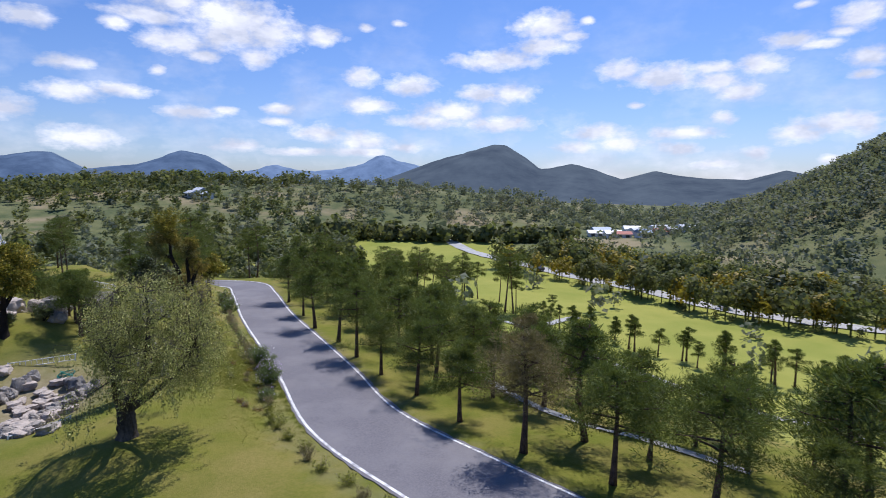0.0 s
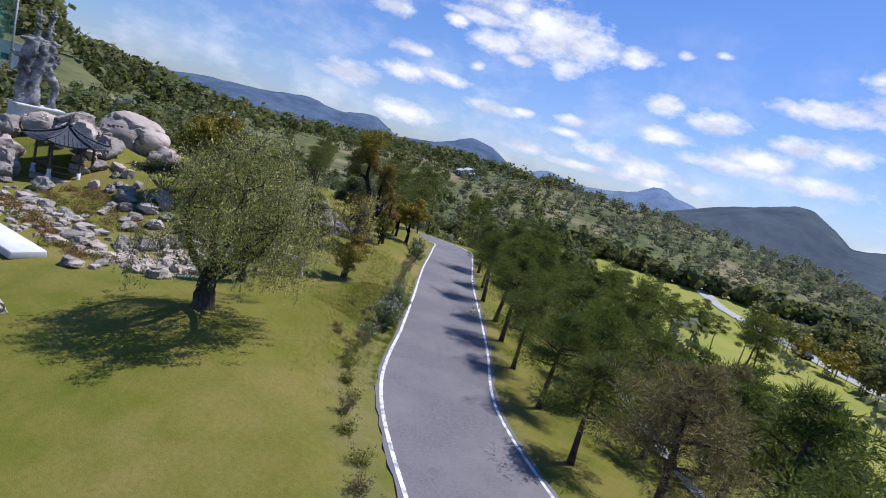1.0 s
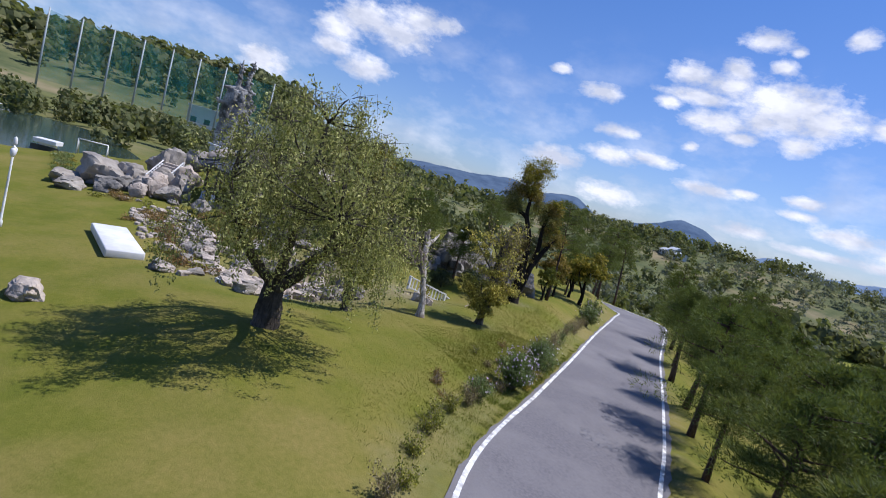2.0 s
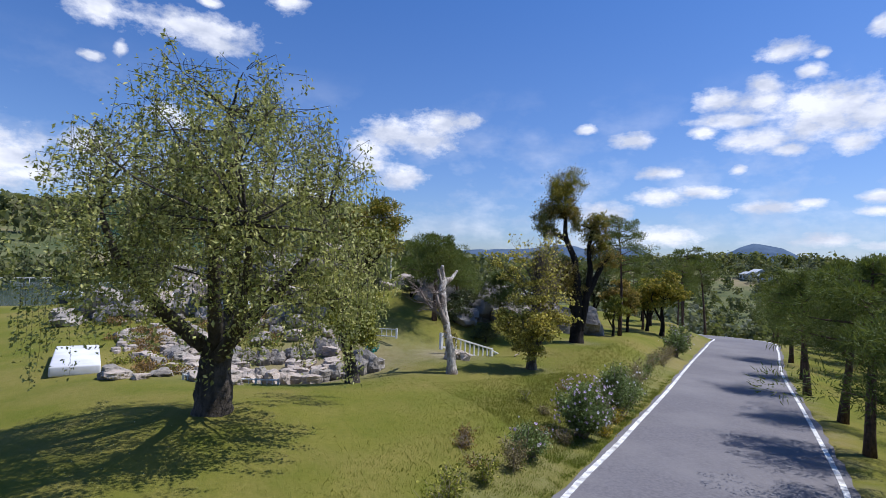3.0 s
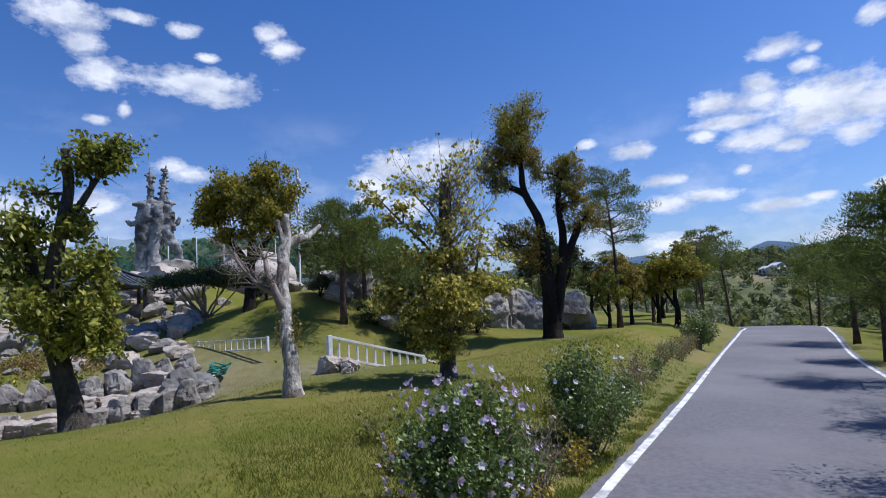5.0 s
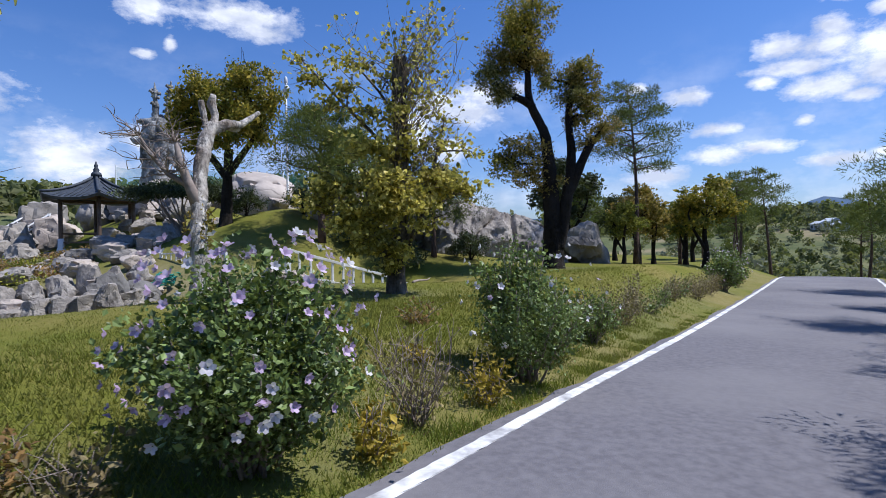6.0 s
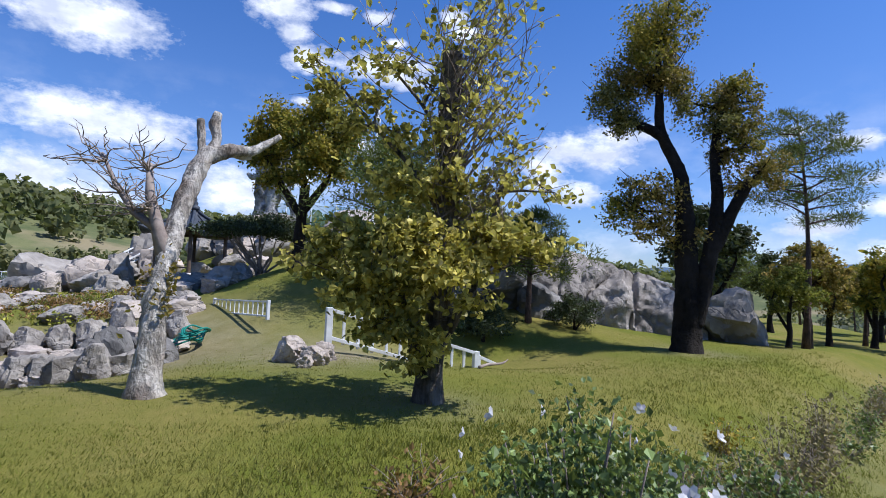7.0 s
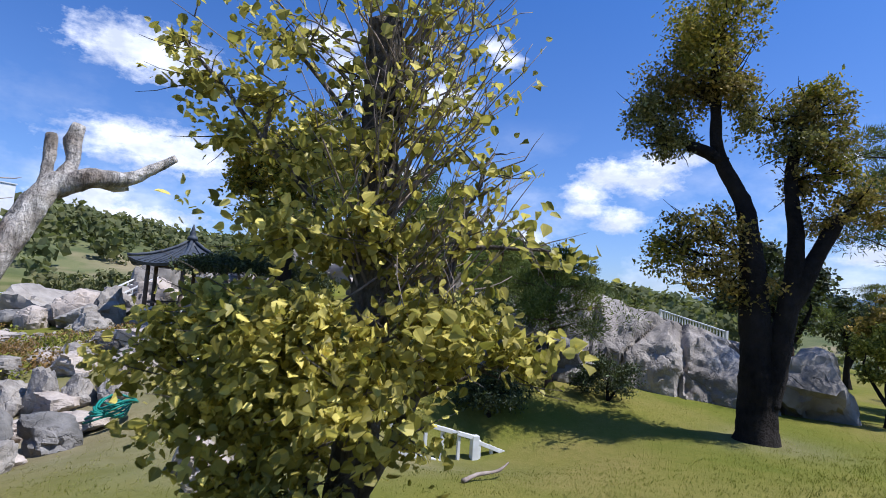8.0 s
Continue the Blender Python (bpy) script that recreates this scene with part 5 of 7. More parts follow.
# ---------------------------------------------------------------- rocks
def rock_mesh(seed, material, facets=13, sharp=0.5):
    """A boulder about one metre across: a ball, cut by planes and roughened."""
    rng = random.Random(seed)
    bm = bmesh.new()
    bmesh.ops.create_cube(bm, size=1.0)
    bmesh.ops.subdivide_edges(bm, edges=bm.edges[:], cuts=9, use_grid_fill=True)
    planes = []
    for _ in range(facets):
        n = Vector((rng.gauss(0, 1), rng.gauss(0, 1), rng.gauss(0, 0.7))).normalized()
        planes.append((n, rng.uniform(0.34, 0.47)))
    shift = Vector((seed * 1.7, seed * 0.9, 0))
    for v in bm.verts:
        p = v.co.normalized() * 0.56
        v.co = v.co * 0.45 + p * 0.55
        for n, d in planes:
            k = v.co.dot(n) - d
            if k > 0:
                v.co -= n * k
        f = noise.voronoi(v.co * 2.3 + shift)[0]
        rift = min(1.0, (f[1] - f[0]) / 0.16)
        v.co += v.co.normalized() * (0.075 * sharp * noise.fractal(v.co * 5.0 + shift, 1.0, 2.0, 5) + 0.06 * noise.noise(v.co * 1.6 + shift) - 0.07 * (1 - rift) ** 2 + 0.05 * noise.cell(v.co * 2.3 + shift))
    me = bm_mesh("rock", bm, material, True)
    me.set_sharp_from_angle(angle=radians(32))
    return me


ROCKS = [rock_mesh(300 + i, M["rock"]) for i in range(5)]
PALE = [rock_mesh(320 + i, M["rock_warm"]) for i in range(4)]
DARK = [rock_mesh(340 + i, M["rock_dark"]) for i in range(3)]


def boulder(x, y, sx, sy, sz, me, turn=0.0, sink=0.25, label="grey granite boulder bedded in the grass", group="garden boulders", tilt=0.0):
    ob = new("boulder", me)
    ob.matrix_world = pose(x, y, land1(x, y) + sz * (0.5 - sink), tilt, 0, turn) @ Matrix.Diagonal((sx, sy, sz, 1))
    return tagged(ob, label, "boulder", group)


rng = random.Random(17)
# the row edging the rock garden, towards the lawn
for i in range(11):
    f = i / 10
    boulder(-17.9 - 0.5 * math.sin(3 * f), 18.8 + 3.5 * f, rng.uniform(0.45, 0.8), rng.uniform(0.5, 0.75), rng.uniform(0.4, 0.65), rng.choice(ROCKS), rng.uniform(0, 360), 0.25)
# upright blocks behind the dry pool
for i in range(9):
    f = i / 8
    boulder(-20.9 - 0.4 * f, 18.4 + 4.0 * f, rng.uniform(0.5, 0.75), rng.uniform(0.5, 0.7), rng.uniform(0.6, 0.85), rng.choice(ROCKS), rng.uniform(0, 360), 0.25, "upright grey block of granite behind the dry pool")
# flat pale slabs in the dry stream bed
for i in range(26):
    f = rng.random()
    boulder(-19.6 + rng.gauss(0, 0.7), 20.9 + rng.gauss(0, 1.0), rng.uniform(0.5, 0.9), rng.uniform(0.4, 0.7), rng.uniform(0.22, 0.4), rng.choice(PALE), rng.uniform(0, 360), 0.15, "flat pale slab of stone in the dry stream bed", "stream bed slabs")
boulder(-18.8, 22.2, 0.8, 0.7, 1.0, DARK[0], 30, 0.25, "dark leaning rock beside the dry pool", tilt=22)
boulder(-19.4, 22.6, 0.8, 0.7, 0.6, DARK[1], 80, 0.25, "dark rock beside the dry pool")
boulder(-18.3, 22.6, 0.6, 0.5, 0.45, ROCKS[1], 10)
for x, y, sx, sy, sz, me in [(-24.0, 20.4, 0.9, 0.8, 0.45, ROCKS[0]), (-24.6, 21.4, 1.0, 0.9, 0.55, PALE[1]), (-23.6, 21.9, 0.8, 0.8, 0.4, ROCKS[2]), (-23.0, 20.9, 0.8, 0.9, 0.5, PALE[0]), (-25.4, 22.4, 1.2, 1.1, 0.7, ROCKS[3]), (-22.6, 22.2, 0.9, 0.7, 0.5, PALE[2]), (-22.9, 19.6, 0.8, 0.8, 0.5, ROCKS[4]), (-26.4, 21.0, 1.2, 1.0, 0.7, ROCKS[1])]:
    boulder(x, y, sx, sy, sz, me, rng.uniform(0, 360), 0.25, "large grey rock heaped in the rock garden")
# stones down the stream, towards the lawn
course = spline([(-30, 16.5, 0), (-26, 17.6, 0), (-22, 17.4, 0), (-18.6, 17.6, 0), (-16.2, 16.6, 0)], 10)
for i in range(95):
    p = course[int(rng.random() ** 0.8 * (len(course) - 1))]
    s = rng.uniform(0.28, 0.75)
    boulder(p.x + rng.gauss(0, 0.5), p.y + rng.gauss(0, 0.95), s * rng.uniform(0.8, 1.3), s, s * rng.uniform(0.4, 0.7), rng.choice(ROCKS + PALE + PALE), rng.uniform(0, 360), 0.25, "pale rough stone beside the dry stream")
# rock face beyond the twin-stemmed tree, and rocks behind the white railing
def rock_outcrop():
    """One long cracked rock face: steep in front, a sloping crest, falling away behind."""
    a, b, n = Vector((-24.6, 29.9, 0)), Vector((-22.2, 34.7, 0)), Vector((0.89, -0.45, 0))
    cols, rows = 120, 64
    V, F = [], []
    for i in range(cols):
        u = i / (cols - 1)
        crest = float(np.interp(u, (0, 0.14, 0.32, 0.6, 0.85, 1), (1.3, 2.85, 2.75, 2.25, 1.8, 0.7)))
        end = min(1.0, min(u, 1 - u) / 0.08)
        for j in range(rows):
            v = j / (rows - 1)
            off = float(np.interp(v, (0, 0.25, 0.5, 0.72, 1), (0.25, 0.0, -0.65, -1.4, -3.0))) * (0.5 + 0.5 * end)
            h = float(np.interp(v, (0, 0.25, 0.5, 0.6, 0.72, 1), (-0.05, 0.45, 0.88, 1.0, 0.96, -0.05)))
            p = a.lerp(b, u) + n * off
            g = land1(p.x, p.y)
            p.z = g - 0.25 + (max(crest - g, 0.3) + 0.25) * h
            q = Vector((p.x * 0.6, p.y * 0.6, p.z * 0.42))
            q += Vector((noise.noise(q * 1.3), noise.noise(q * 1.3 + Vector((7, 0, 0))), noise.noise(q * 1.3 + Vector((0, 9, 0))))) * 0.3
            f = noise.voronoi(q)[0]
            rift = 1 - min(1.0, (f[1] - f[0]) / 0.08)
            f2 = noise.voronoi(q * 2.6)[0]
            rift2 = 1 - min(1.0, (f2[1] - f2[0]) / 0.2)
            swell = 0.55 * noise.noise(q * 0.8) + 0.16 * noise.cell(q + Vector((3, 3, 3))) + 0.20 * noise.fractal(q * 2.6, 0.9, 2.0, 6) - 0.24 * rift * rift - 0.05 * rift2 * rift2
            p += (n * 0.8 + Vector((0, 0, 0.45))) * swell * min(1.0, h * 3 + 0.35)
            V.append(p)
    for i in range(cols - 1):
        for j in range(rows - 1):
            k = i * rows + j
            F.append((k, k + rows, k + rows + 1, k + 1))
    me = mesh_of("rock_outcrop", V, F, M["rock_face"], True)
    me.set_sharp_from_angle(angle=radians(38))
    tagged(new("rock_outcrop", me), "long pale cracked rock face rising above the lawn", "rock face")


rock_outcrop()
for x, y, sx, sy, sz, me in [(-26.6, 29.6, 1.9, 1.9, 1.6, ROCKS[2]), (-25.8, 36.2, 2.0, 1.8, 1.5, PALE[1])]:
    boulder(x, y, sx, sy, sz, me, rng.uniform(0, 360), 0.2, "pale rock at the foot of the rock face")
boulder(-22.5, 35.4, 1.7, 1.5, 1.75, ROCKS[3], 40, 0.2, "rounded grey boulder behind the twin-stemmed tree")
# three in dark stone, which also paints in the shade of the hollow
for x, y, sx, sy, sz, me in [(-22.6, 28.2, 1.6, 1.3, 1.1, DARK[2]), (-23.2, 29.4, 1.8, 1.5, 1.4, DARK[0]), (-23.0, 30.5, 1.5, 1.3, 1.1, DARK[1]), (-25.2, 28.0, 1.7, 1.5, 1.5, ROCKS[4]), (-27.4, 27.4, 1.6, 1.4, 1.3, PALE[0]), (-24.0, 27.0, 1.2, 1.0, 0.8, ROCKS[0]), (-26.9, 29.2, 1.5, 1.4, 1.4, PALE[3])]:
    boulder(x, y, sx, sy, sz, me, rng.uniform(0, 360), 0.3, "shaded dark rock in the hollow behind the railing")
for x, y, s in [(-17.6, 25.0, 0.48), (-17.25, 25.3, 0.34), (-17.85, 25.4, 0.36), (-17.0, 25.2, 0.22)]:
    boulder(x, y, s * 1.2, s, s, PALE[int(x * 10) % 4], x * 90, 0.3, "small pale rock at the foot of the bank")
boulder(-26.2, 26.0, 0.9, 0.8, 0.6, PALE[3], 20, 0.3, "pale rock at the foot of the lamp post")
# the great dome boulder and the stone fort by the pond
def dome_mesh():
    """A smooth weathered dome, split by two long cracks, about one metre across."""
    bm = bmesh.new()
    bmesh.ops.create_icosphere(bm, subdivisions=5, radius=0.5)
    for v in bm.verts:
        p = v.co.copy()
        d = p.normalized()
        grow = 0.09 * noise.noise(p * 1.9 + Vector((4, 1, 7))) + 0.03 * noise.noise(p * 5.0) + 0.008 * noise.fractal(p * 14.0, 1.0, 2.0, 4)
        for n, o, w in ((Vector((0.2, 0.95, 0.25)).normalized(), -0.16, 0.022), (Vector((-0.3, 0.15, 0.95)).normalized(), 0.16, 0.012), (Vector((0.9, 0.4, -0.1)).normalized(), 0.2, 0.012)):
            gap = abs(p.dot(n) - o + 0.05 * noise.noise(p * 4.0 + n * 3)) / w
            grow -= 0.055 * max(0.0, 1 - gap)
        if p.dot(Vector((0.2, 0.95, 0.25)).normalized()) < -0.16:
            grow -= 0.05
        v.co = p + d * grow
    me = bm_mesh("rock", bm, M["rock_warm"], True)
    me.set_sharp_from_angle(angle=radians(40))
    return me


DOME = dome_mesh()
boulder(-36.8, 25.9, 4.8, 4.4, 3.4, DOME, 25, 0.34, "huge pale domed boulder with dark cracks")
boulder(-34.2, 27.2, 2.6, 2.2, 1.8, PALE[2], 120, 0.3, "huge pale domed boulder with dark cracks")
boulder(-33.6, 13.9, 3.0, 2.7, 2.0, ROCKS[1], 200, 0.3, "smooth pale sloping rock flank of the stone mound")
for x, y, sx, sy, sz, me in [(-32.9, 12.3, 1.6, 1.5, 0.8, ROCKS[1]), (-32.4, 14.6, 1.9, 1.8, 1.0, DARK[2]), (-32.0, 15.8, 1.8, 1.7, 1.0, ROCKS[0]), (-34.2, 15.4, 2.4, 2.2, 1.5, ROCKS[3]), (-33.2, 16.8, 1.9, 1.9, 1.6, ROCKS[2]), (-31.2, 14.2, 1.2, 1.2, 0.8, DARK[0]), (-30.9, 16.9, 1.5, 1.3, 1.0, ROCKS[4]), (-31.4, 12.6, 1.6, 1.4, 0.8, ROCKS[2]), (-33.6, 18.0, 1.8, 1.6, 1.6, PALE[2]), (-30.6, 15.4, 0.9, 0.9, 0.9, PALE[0]), (-35.5, 17.2, 2.2, 2.0, 2.4, ROCKS[4]), (-36.6, 19.0, 1.8, 1.8, 1.5, ROCKS[0]), (-28.9, 18.2, 1.1, 1.0, 0.9, ROCKS[3])]:
    boulder(x, y, sx, sy, sz, me, rng.uniform(0, 360), 0.22, "grey rock of the stacked stone mound")
for i in range(54):
    f = rng.random()
    z = rng.uniform(0.45, 0.9) * (0.75 + 0.5 * f)
    boulder(-24.5 - 13.0 * f + rng.gauss(0, 0.3), 21.5 + 0.6 * f + rng.gauss(0, 0.75 + 0.5 * f), z * rng.uniform(0.9, 1.5), z * rng.uniform(0.8, 1.2), z * rng.uniform(0.6, 0.95), rng.choice(ROCKS + PALE), rng.uniform(0, 360), 0.25, "pale rock in the cascade below the pedestal", "cascade rocks")
for i in range(16):
    f = i / 15
    boulder(-18.6 + 1.1 * f + rng.gauss(0, 0.12), 18.2 + 1.0 * f + rng.gauss(0, 0.5), rng.uniform(0.5, 0.85), rng.uniform(0.5, 0.7), rng.uniform(0.35, 0.6), rng.choice(PALE), rng.uniform(0, 360), 0.25, "pale rough stone beside the dry stream")
for x, y, sx, sy, sz, me in [(-32.6, 22.6, 2.0, 1.8, 1.3, ROCKS[0]), (-34.2, 21.7, 2.2, 2.0, 1.5, PALE[2]), (-36.0, 22.2, 2.4, 2.2, 1.6, ROCKS[4]), (-36.4, 20.4, 2.0, 1.8, 1.5, PALE[0])]:
    boulder(x, y, sx, sy, sz, me, x * 77, 0.22, "large rounded rock heaped below the pedestal", "cascade rocks")
boulder(-31.3, 17.4, 1.4, 1.2, 1.7, ROCKS[2], 40, 0.2, "grey rock of the stacked stone mound")
boulder(-31.5, 16.3, 1.5, 1.3, 1.5, PALE[0], 130, 0.2, "grey rock of the stacked stone mound")
boulder(-14.5, 11.9, 1.25, 0.8, 0.6, PALE[0], 10, 0.25, "lone pale rock on the open lawn")


def garden_stones():
    """Small flat stones set in the low planting round the pavilion."""
    rng = random.Random(5)
    V, F = [], []
    for _ in range(320):
        x, y = rng.gauss(-25.0, 2.4), rng.gauss(15.4, 1.5)
        if y > 17.6 or y < 14.9 or x < -29 or x > -20.5:
            continue
        s = rng.uniform(0.08, 0.24)
        z = land1(x, y)
        b = len(V)
        k = 6
        for h, g in ((-0.05, 1.0), (0.5 * s, 0.92), (0.62 * s, 0.55)):
            for j in range(k):
                a = 2 * math.pi * j / k + s * 40
                V.append((x + math.cos(a) * s * g * (1 + 0.25 * math.sin(j * 2.3 + s * 99)), y + math.sin(a) * s * g * 0.8, z + h))
        for r in range(2):
            for j in range(k):
                F.append((b + r * k + j, b + r * k + (j + 1) % k, b + (r + 1) * k + (j + 1) % k, b + (r + 1) * k + j))
        F.append(tuple(b + 2 * k + j for j in range(k)))
    tagged(new("garden_stones", mesh_of("garden_stones", V, F, M["rock_warm"])), "many small pale stones set among low plants", "stones", kind="stuff")


garden_stones()


def memorial_slab():
    t = thing("stone_slab", pose(-20.3, 14.05, land1(-20.3, 14.05) - 0.05, 0, 0, 5), "smooth white marble slab lying on the lawn", "stone slab")
    bm = bmesh.new()
    box_into(bm, 0, 0, 0.2, 3.7, 1.15, 0.28, 0.05)
    part("slab", bm_mesh("slab", bm, M["stone_white"], True), t)
    bm = bmesh.new()
    box_into(bm, 0, 0, 0.03, 3.5, 1.0, 0.12, 0.02)
    part("footing", bm_mesh("footing", bm, M["rock_dark"]), t, "dark stone footing")


memorial_slab()


# ---------------------------------------------------------------- pavilion, sculpture, fences
def pavilion():
    x, y = -31.2, 19.9
    t = thing("pavilion", pose(x, y, 0.82, 0, 0, 12) @ Matrix.Diagonal((1.14, 1.14, 1.06, 1)), "small hexagonal garden pavilion with a dark tiled roof", "pavilion")
    n, R = 6, 1.15
    bm = bmesh.new()
    r = bmesh.ops.create_cone(bm, cap_ends=True, segments=6, radius1=1.5, radius2=1.45, depth=0.5)
    bmesh.ops.translate(bm, vec=(0, 0, -0.15), verts=r["verts"])
    part("plinth", bm_mesh("plinth", bm, M["rock_warm"]), t, "pale stone plinth")
    for k in range(n):
        a = 2 * math.pi * k / n
        T = Tubes(10, k)
        T.add([(0, 0, 0.08), (0, 0, 0.2), (0, 0, 1.0), (0, 0, 1.95)], [0.075, 0.065, 0.06, 0.058])
        c = part("column", T.mesh("column", M["timber"]), t)
        c.location = (R * math.cos(a), R * math.sin(a), 0)
        T = Tubes(10, k)
        T.add([(0, 0, 0.08), (0, 0, 0.16), (0, 0, 0.26), (0, 0, 0.55)], [0.13, 0.13, 0.09, 0.085])
        b = part("column_base", T.mesh("column_base", M["stone_white"]), t, "white stone column base")
        b.location = (R * 1.0 * math.cos(a), R * 1.0 * math.sin(a), 0.0)
        b2 = 2 * math.pi * (k + 1) / n
        for z, h, w in ((1.9, 0.12, 0.09), (0.42, 0.06, 0.05), (0.72, 0.05, 0.05)):
            if z < 1 and k == 0:
                continue
            o = part("beam" if z > 1 else "handrail", boxes("beam", [(0, 0, z, R, w, h)], M["timber"], 0.008), t)
            o.location = (R * 0.866 * math.cos(a + math.pi / 6), R * 0.866 * math.sin(a + math.pi / 6), 0)
            o.rotation_euler = (0, 0, a + math.pi / 6 + math.pi / 2)
    # curved roof with upswept corners
    V, F = [], []
    rows, cols = 9, 36
    for i in range(rows):
        f = i / (rows - 1)
        for j in range(cols):
            a = 2 * math.pi * j / cols
            c = abs(((a / (2 * math.pi / 6)) % 1) - 0.5) * 2
            rad = 1.72 * f * (math.cos(math.pi / 6) / math.cos(((a % (math.pi / 3)) - math.pi / 6)))
            z = 2.85 - 0.95 * f ** 0.62 + 0.16 * (c ** 3) * f ** 3
            V.append((rad * math.cos(a) + 0.001, rad * math.sin(a), z))
        if i:
            for j in range(cols):
                F.append(((i - 1) * cols + j, (i - 1) * cols + (j + 1) % cols, i * cols + (j + 1) % cols, i * cols + j))
    b = len(V)
    for j in range(cols):
        v = V[(rows - 1) * cols + j]
        V.append((v[0] * 0.97, v[1] * 0.97, v[2] - 0.09))
    for j in range(cols):
        F.append(((rows - 1) * cols + j, (rows - 1) * cols + (j + 1) % cols, b + (j + 1) % cols, b + j))
    V.append((0, 0, 2.15))
    for j in range(cols):
        F.append((b + j, b + (j + 1) % cols, len(V) - 1))
    roof = part("roof", mesh_of("roof", V, F, M["roof_tile"]), t, "dark grey tiled roof with upswept corners")
    for k in range(6):
        T = Tubes(6, k)
        a = 2 * math.pi * k / 6
        T.add([(math.cos(a) * 1.72 * f, math.sin(a) * 1.72 * f, 2.90 - 0.95 * f ** 0.62 + 0.16 * f ** 3) for f in (0.08, 0.25, 0.45, 0.65, 0.85, 1.0)], 0.05)
        part("ridge", T.mesh("ridge", M["roof_tile"]), roof)
    # rows of tiles running down each slope
    for k in range(6):
        for s in range(-4, 5):
            T = Tubes(4, 1)
            a = math.pi / 6 + k * math.pi / 3
            o = s * 0.17
            pts = []
            for f in (0.15, 0.4, 0.7, 0.97):
                ap = 1.49 * f
                if abs(o) > ap * 0.56:
                    continue
                pts.append((ap * math.cos(a) - o * math.sin(a), ap * math.sin(a) + o * math.cos(a), 2.865 - 0.95 * f ** 0.62 + 0.16 * (min(abs(o) / (ap * 0.577), 1) ** 3) * f ** 3))
            if len(pts) > 1:
                T.add(pts, 0.022)
                part("tile_row", T.mesh("tile_row", M["roof_tile"]), roof)
    T = Tubes(10, 1)
    T.add([(0, 0, 2.75), (0, 0, 2.86), (0, 0, 2.92), (0, 0, 2.98), (0, 0, 3.06), (0, 0, 3.12), (0, 0, 3.28)], [0.16, 0.15, 0.08, 0.10, 0.05, 0.06, 0.012])
    part("finial", T.mesh("finial", M["roof_tile"]), roof)


pavilion()


def sculpture():
    """A tall carved stone group: a leaning column, a looped one, a ledge and two knobbed spires."""
    rng = random.Random(3)
    T = Tubes(16, 77)
    T.gnarled([(-0.72, 0.1, 0), (-0.74, 0.1, 0.8), (-0.7, 0.1, 1.7), (-0.66, 0.05, 2.6), (-0.55, 0, 3.4), (-0.5, 0, 4.1)], [0.34, 0.33, 0.34, 0.38, 0.42, 0.4], 0.4, 0.12, 0.0, 1.0)
    T.gnarled([(-0.12, 0, 0), (-0.14, 0, 0.6), (-0.16, 0, 1.3), (-0.12, 0, 2.0), (0.0, 0, 2.7), (0.05, 0, 3.4), (0.0, 0, 4.15)], [0.46, 0.38, 0.36, 0.38, 0.44, 0.44, 0.42], 0.42, 0.12, 0.0, 2.0)
    T.gnarled([(0.95, 0, 0.0), (1.0, 0, 0.5), (1.12, 0, 1.1), (1.0, 0, 1.6), (0.7, 0, 2.0), (0.45, 0, 2.6), (0.5, 0, 3.3), (0.45, 0, 4.1)], [0.24, 0.2, 0.2, 0.24, 0.3, 0.36, 0.34, 0.3], 0.35, 0.1, 0.0, 3.0)
    T.gnarled([(-1.2, 0, 4.1), (-0.5, 0, 4.1), (0.2, 0, 4.14), (1.0, 0, 4.2)], [0.07, 0.24, 0.24, 0.07], 0.4, 0.12, 0.0, 4.0)
    T.gnarled([(-0.8, 0, 3.1), (-1.25, 0.05, 3.0), (-1.5, 0.05, 3.2)], [0.2, 0.13, 0.08], 0.5, 0.08, 0.0, 6.0)
    T.gnarled([(0.6, 0, 3.0), (1.0, 0.05, 3.05), (1.2, 0.05, 3.4)], [0.2, 0.13, 0.07], 0.5, 0.08, 0.0, 7.0)
    for x0, x1, top in ((-0.28, -0.32, 6.25), (0.32, 0.5, 6.4)):
        T.gnarled([(x0, 0, 4.2), (x0 * 0.9 + x1 * 0.1, 0, 4.9), (x0 * 0.5 + x1 * 0.5, 0, 5.6), (x1, 0, top)], [0.208, 0.136, 0.096, 0.032], 0.5, 0.1, 0.0, x0)
    for k in range(60):
        z = rng.uniform(2.2, 6.2)
        thin = z > 4.3
        x = rng.choice((-0.3, 0.4)) + rng.gauss(0, 0.05)
        a = Vector((x, rng.uniform(-0.12, 0.12), z))
        b = a + Vector((rng.choice((-1, 1)) * rng.uniform(0.12, 0.22 if thin else 0.6), rng.uniform(-0.2, 0.2), rng.uniform(0.0, 0.2)))
        T.add([a, a.lerp(b, 0.5), a.lerp(b, 0.85), b], [0.10, 0.07, 0.09, 0.02] if thin else [0.18, 0.12, 0.14, 0.04], 0.3)
    ob = new("stone_sculpture", T.mesh("stone_sculpture", M["sculpture"]))
    ob.matrix_world = pose(-40.7, 21.4, 3.66, 0, 0, 91)
    tagged(ob, "tall grey carved stone sculpture of entwined spires", "sculpture")
    t = thing("pedestal", pose(-40.7, 21.4, 2.35, 0, 0, 91), "white stone pedestal with stepped mouldings", "pedestal")
    bm = bmesh.new()
    box_into(bm, 0.2, 0.1, 0.55, 2.5, 1.7, 1.3, 0.02)
    part("block", bm_mesh("block", bm, M["stone_white"]), t)
    bm = bmesh.new()
    box_into(bm, 0.2, 0.1, 1.26, 2.75, 1.95, 0.14, 0.03)
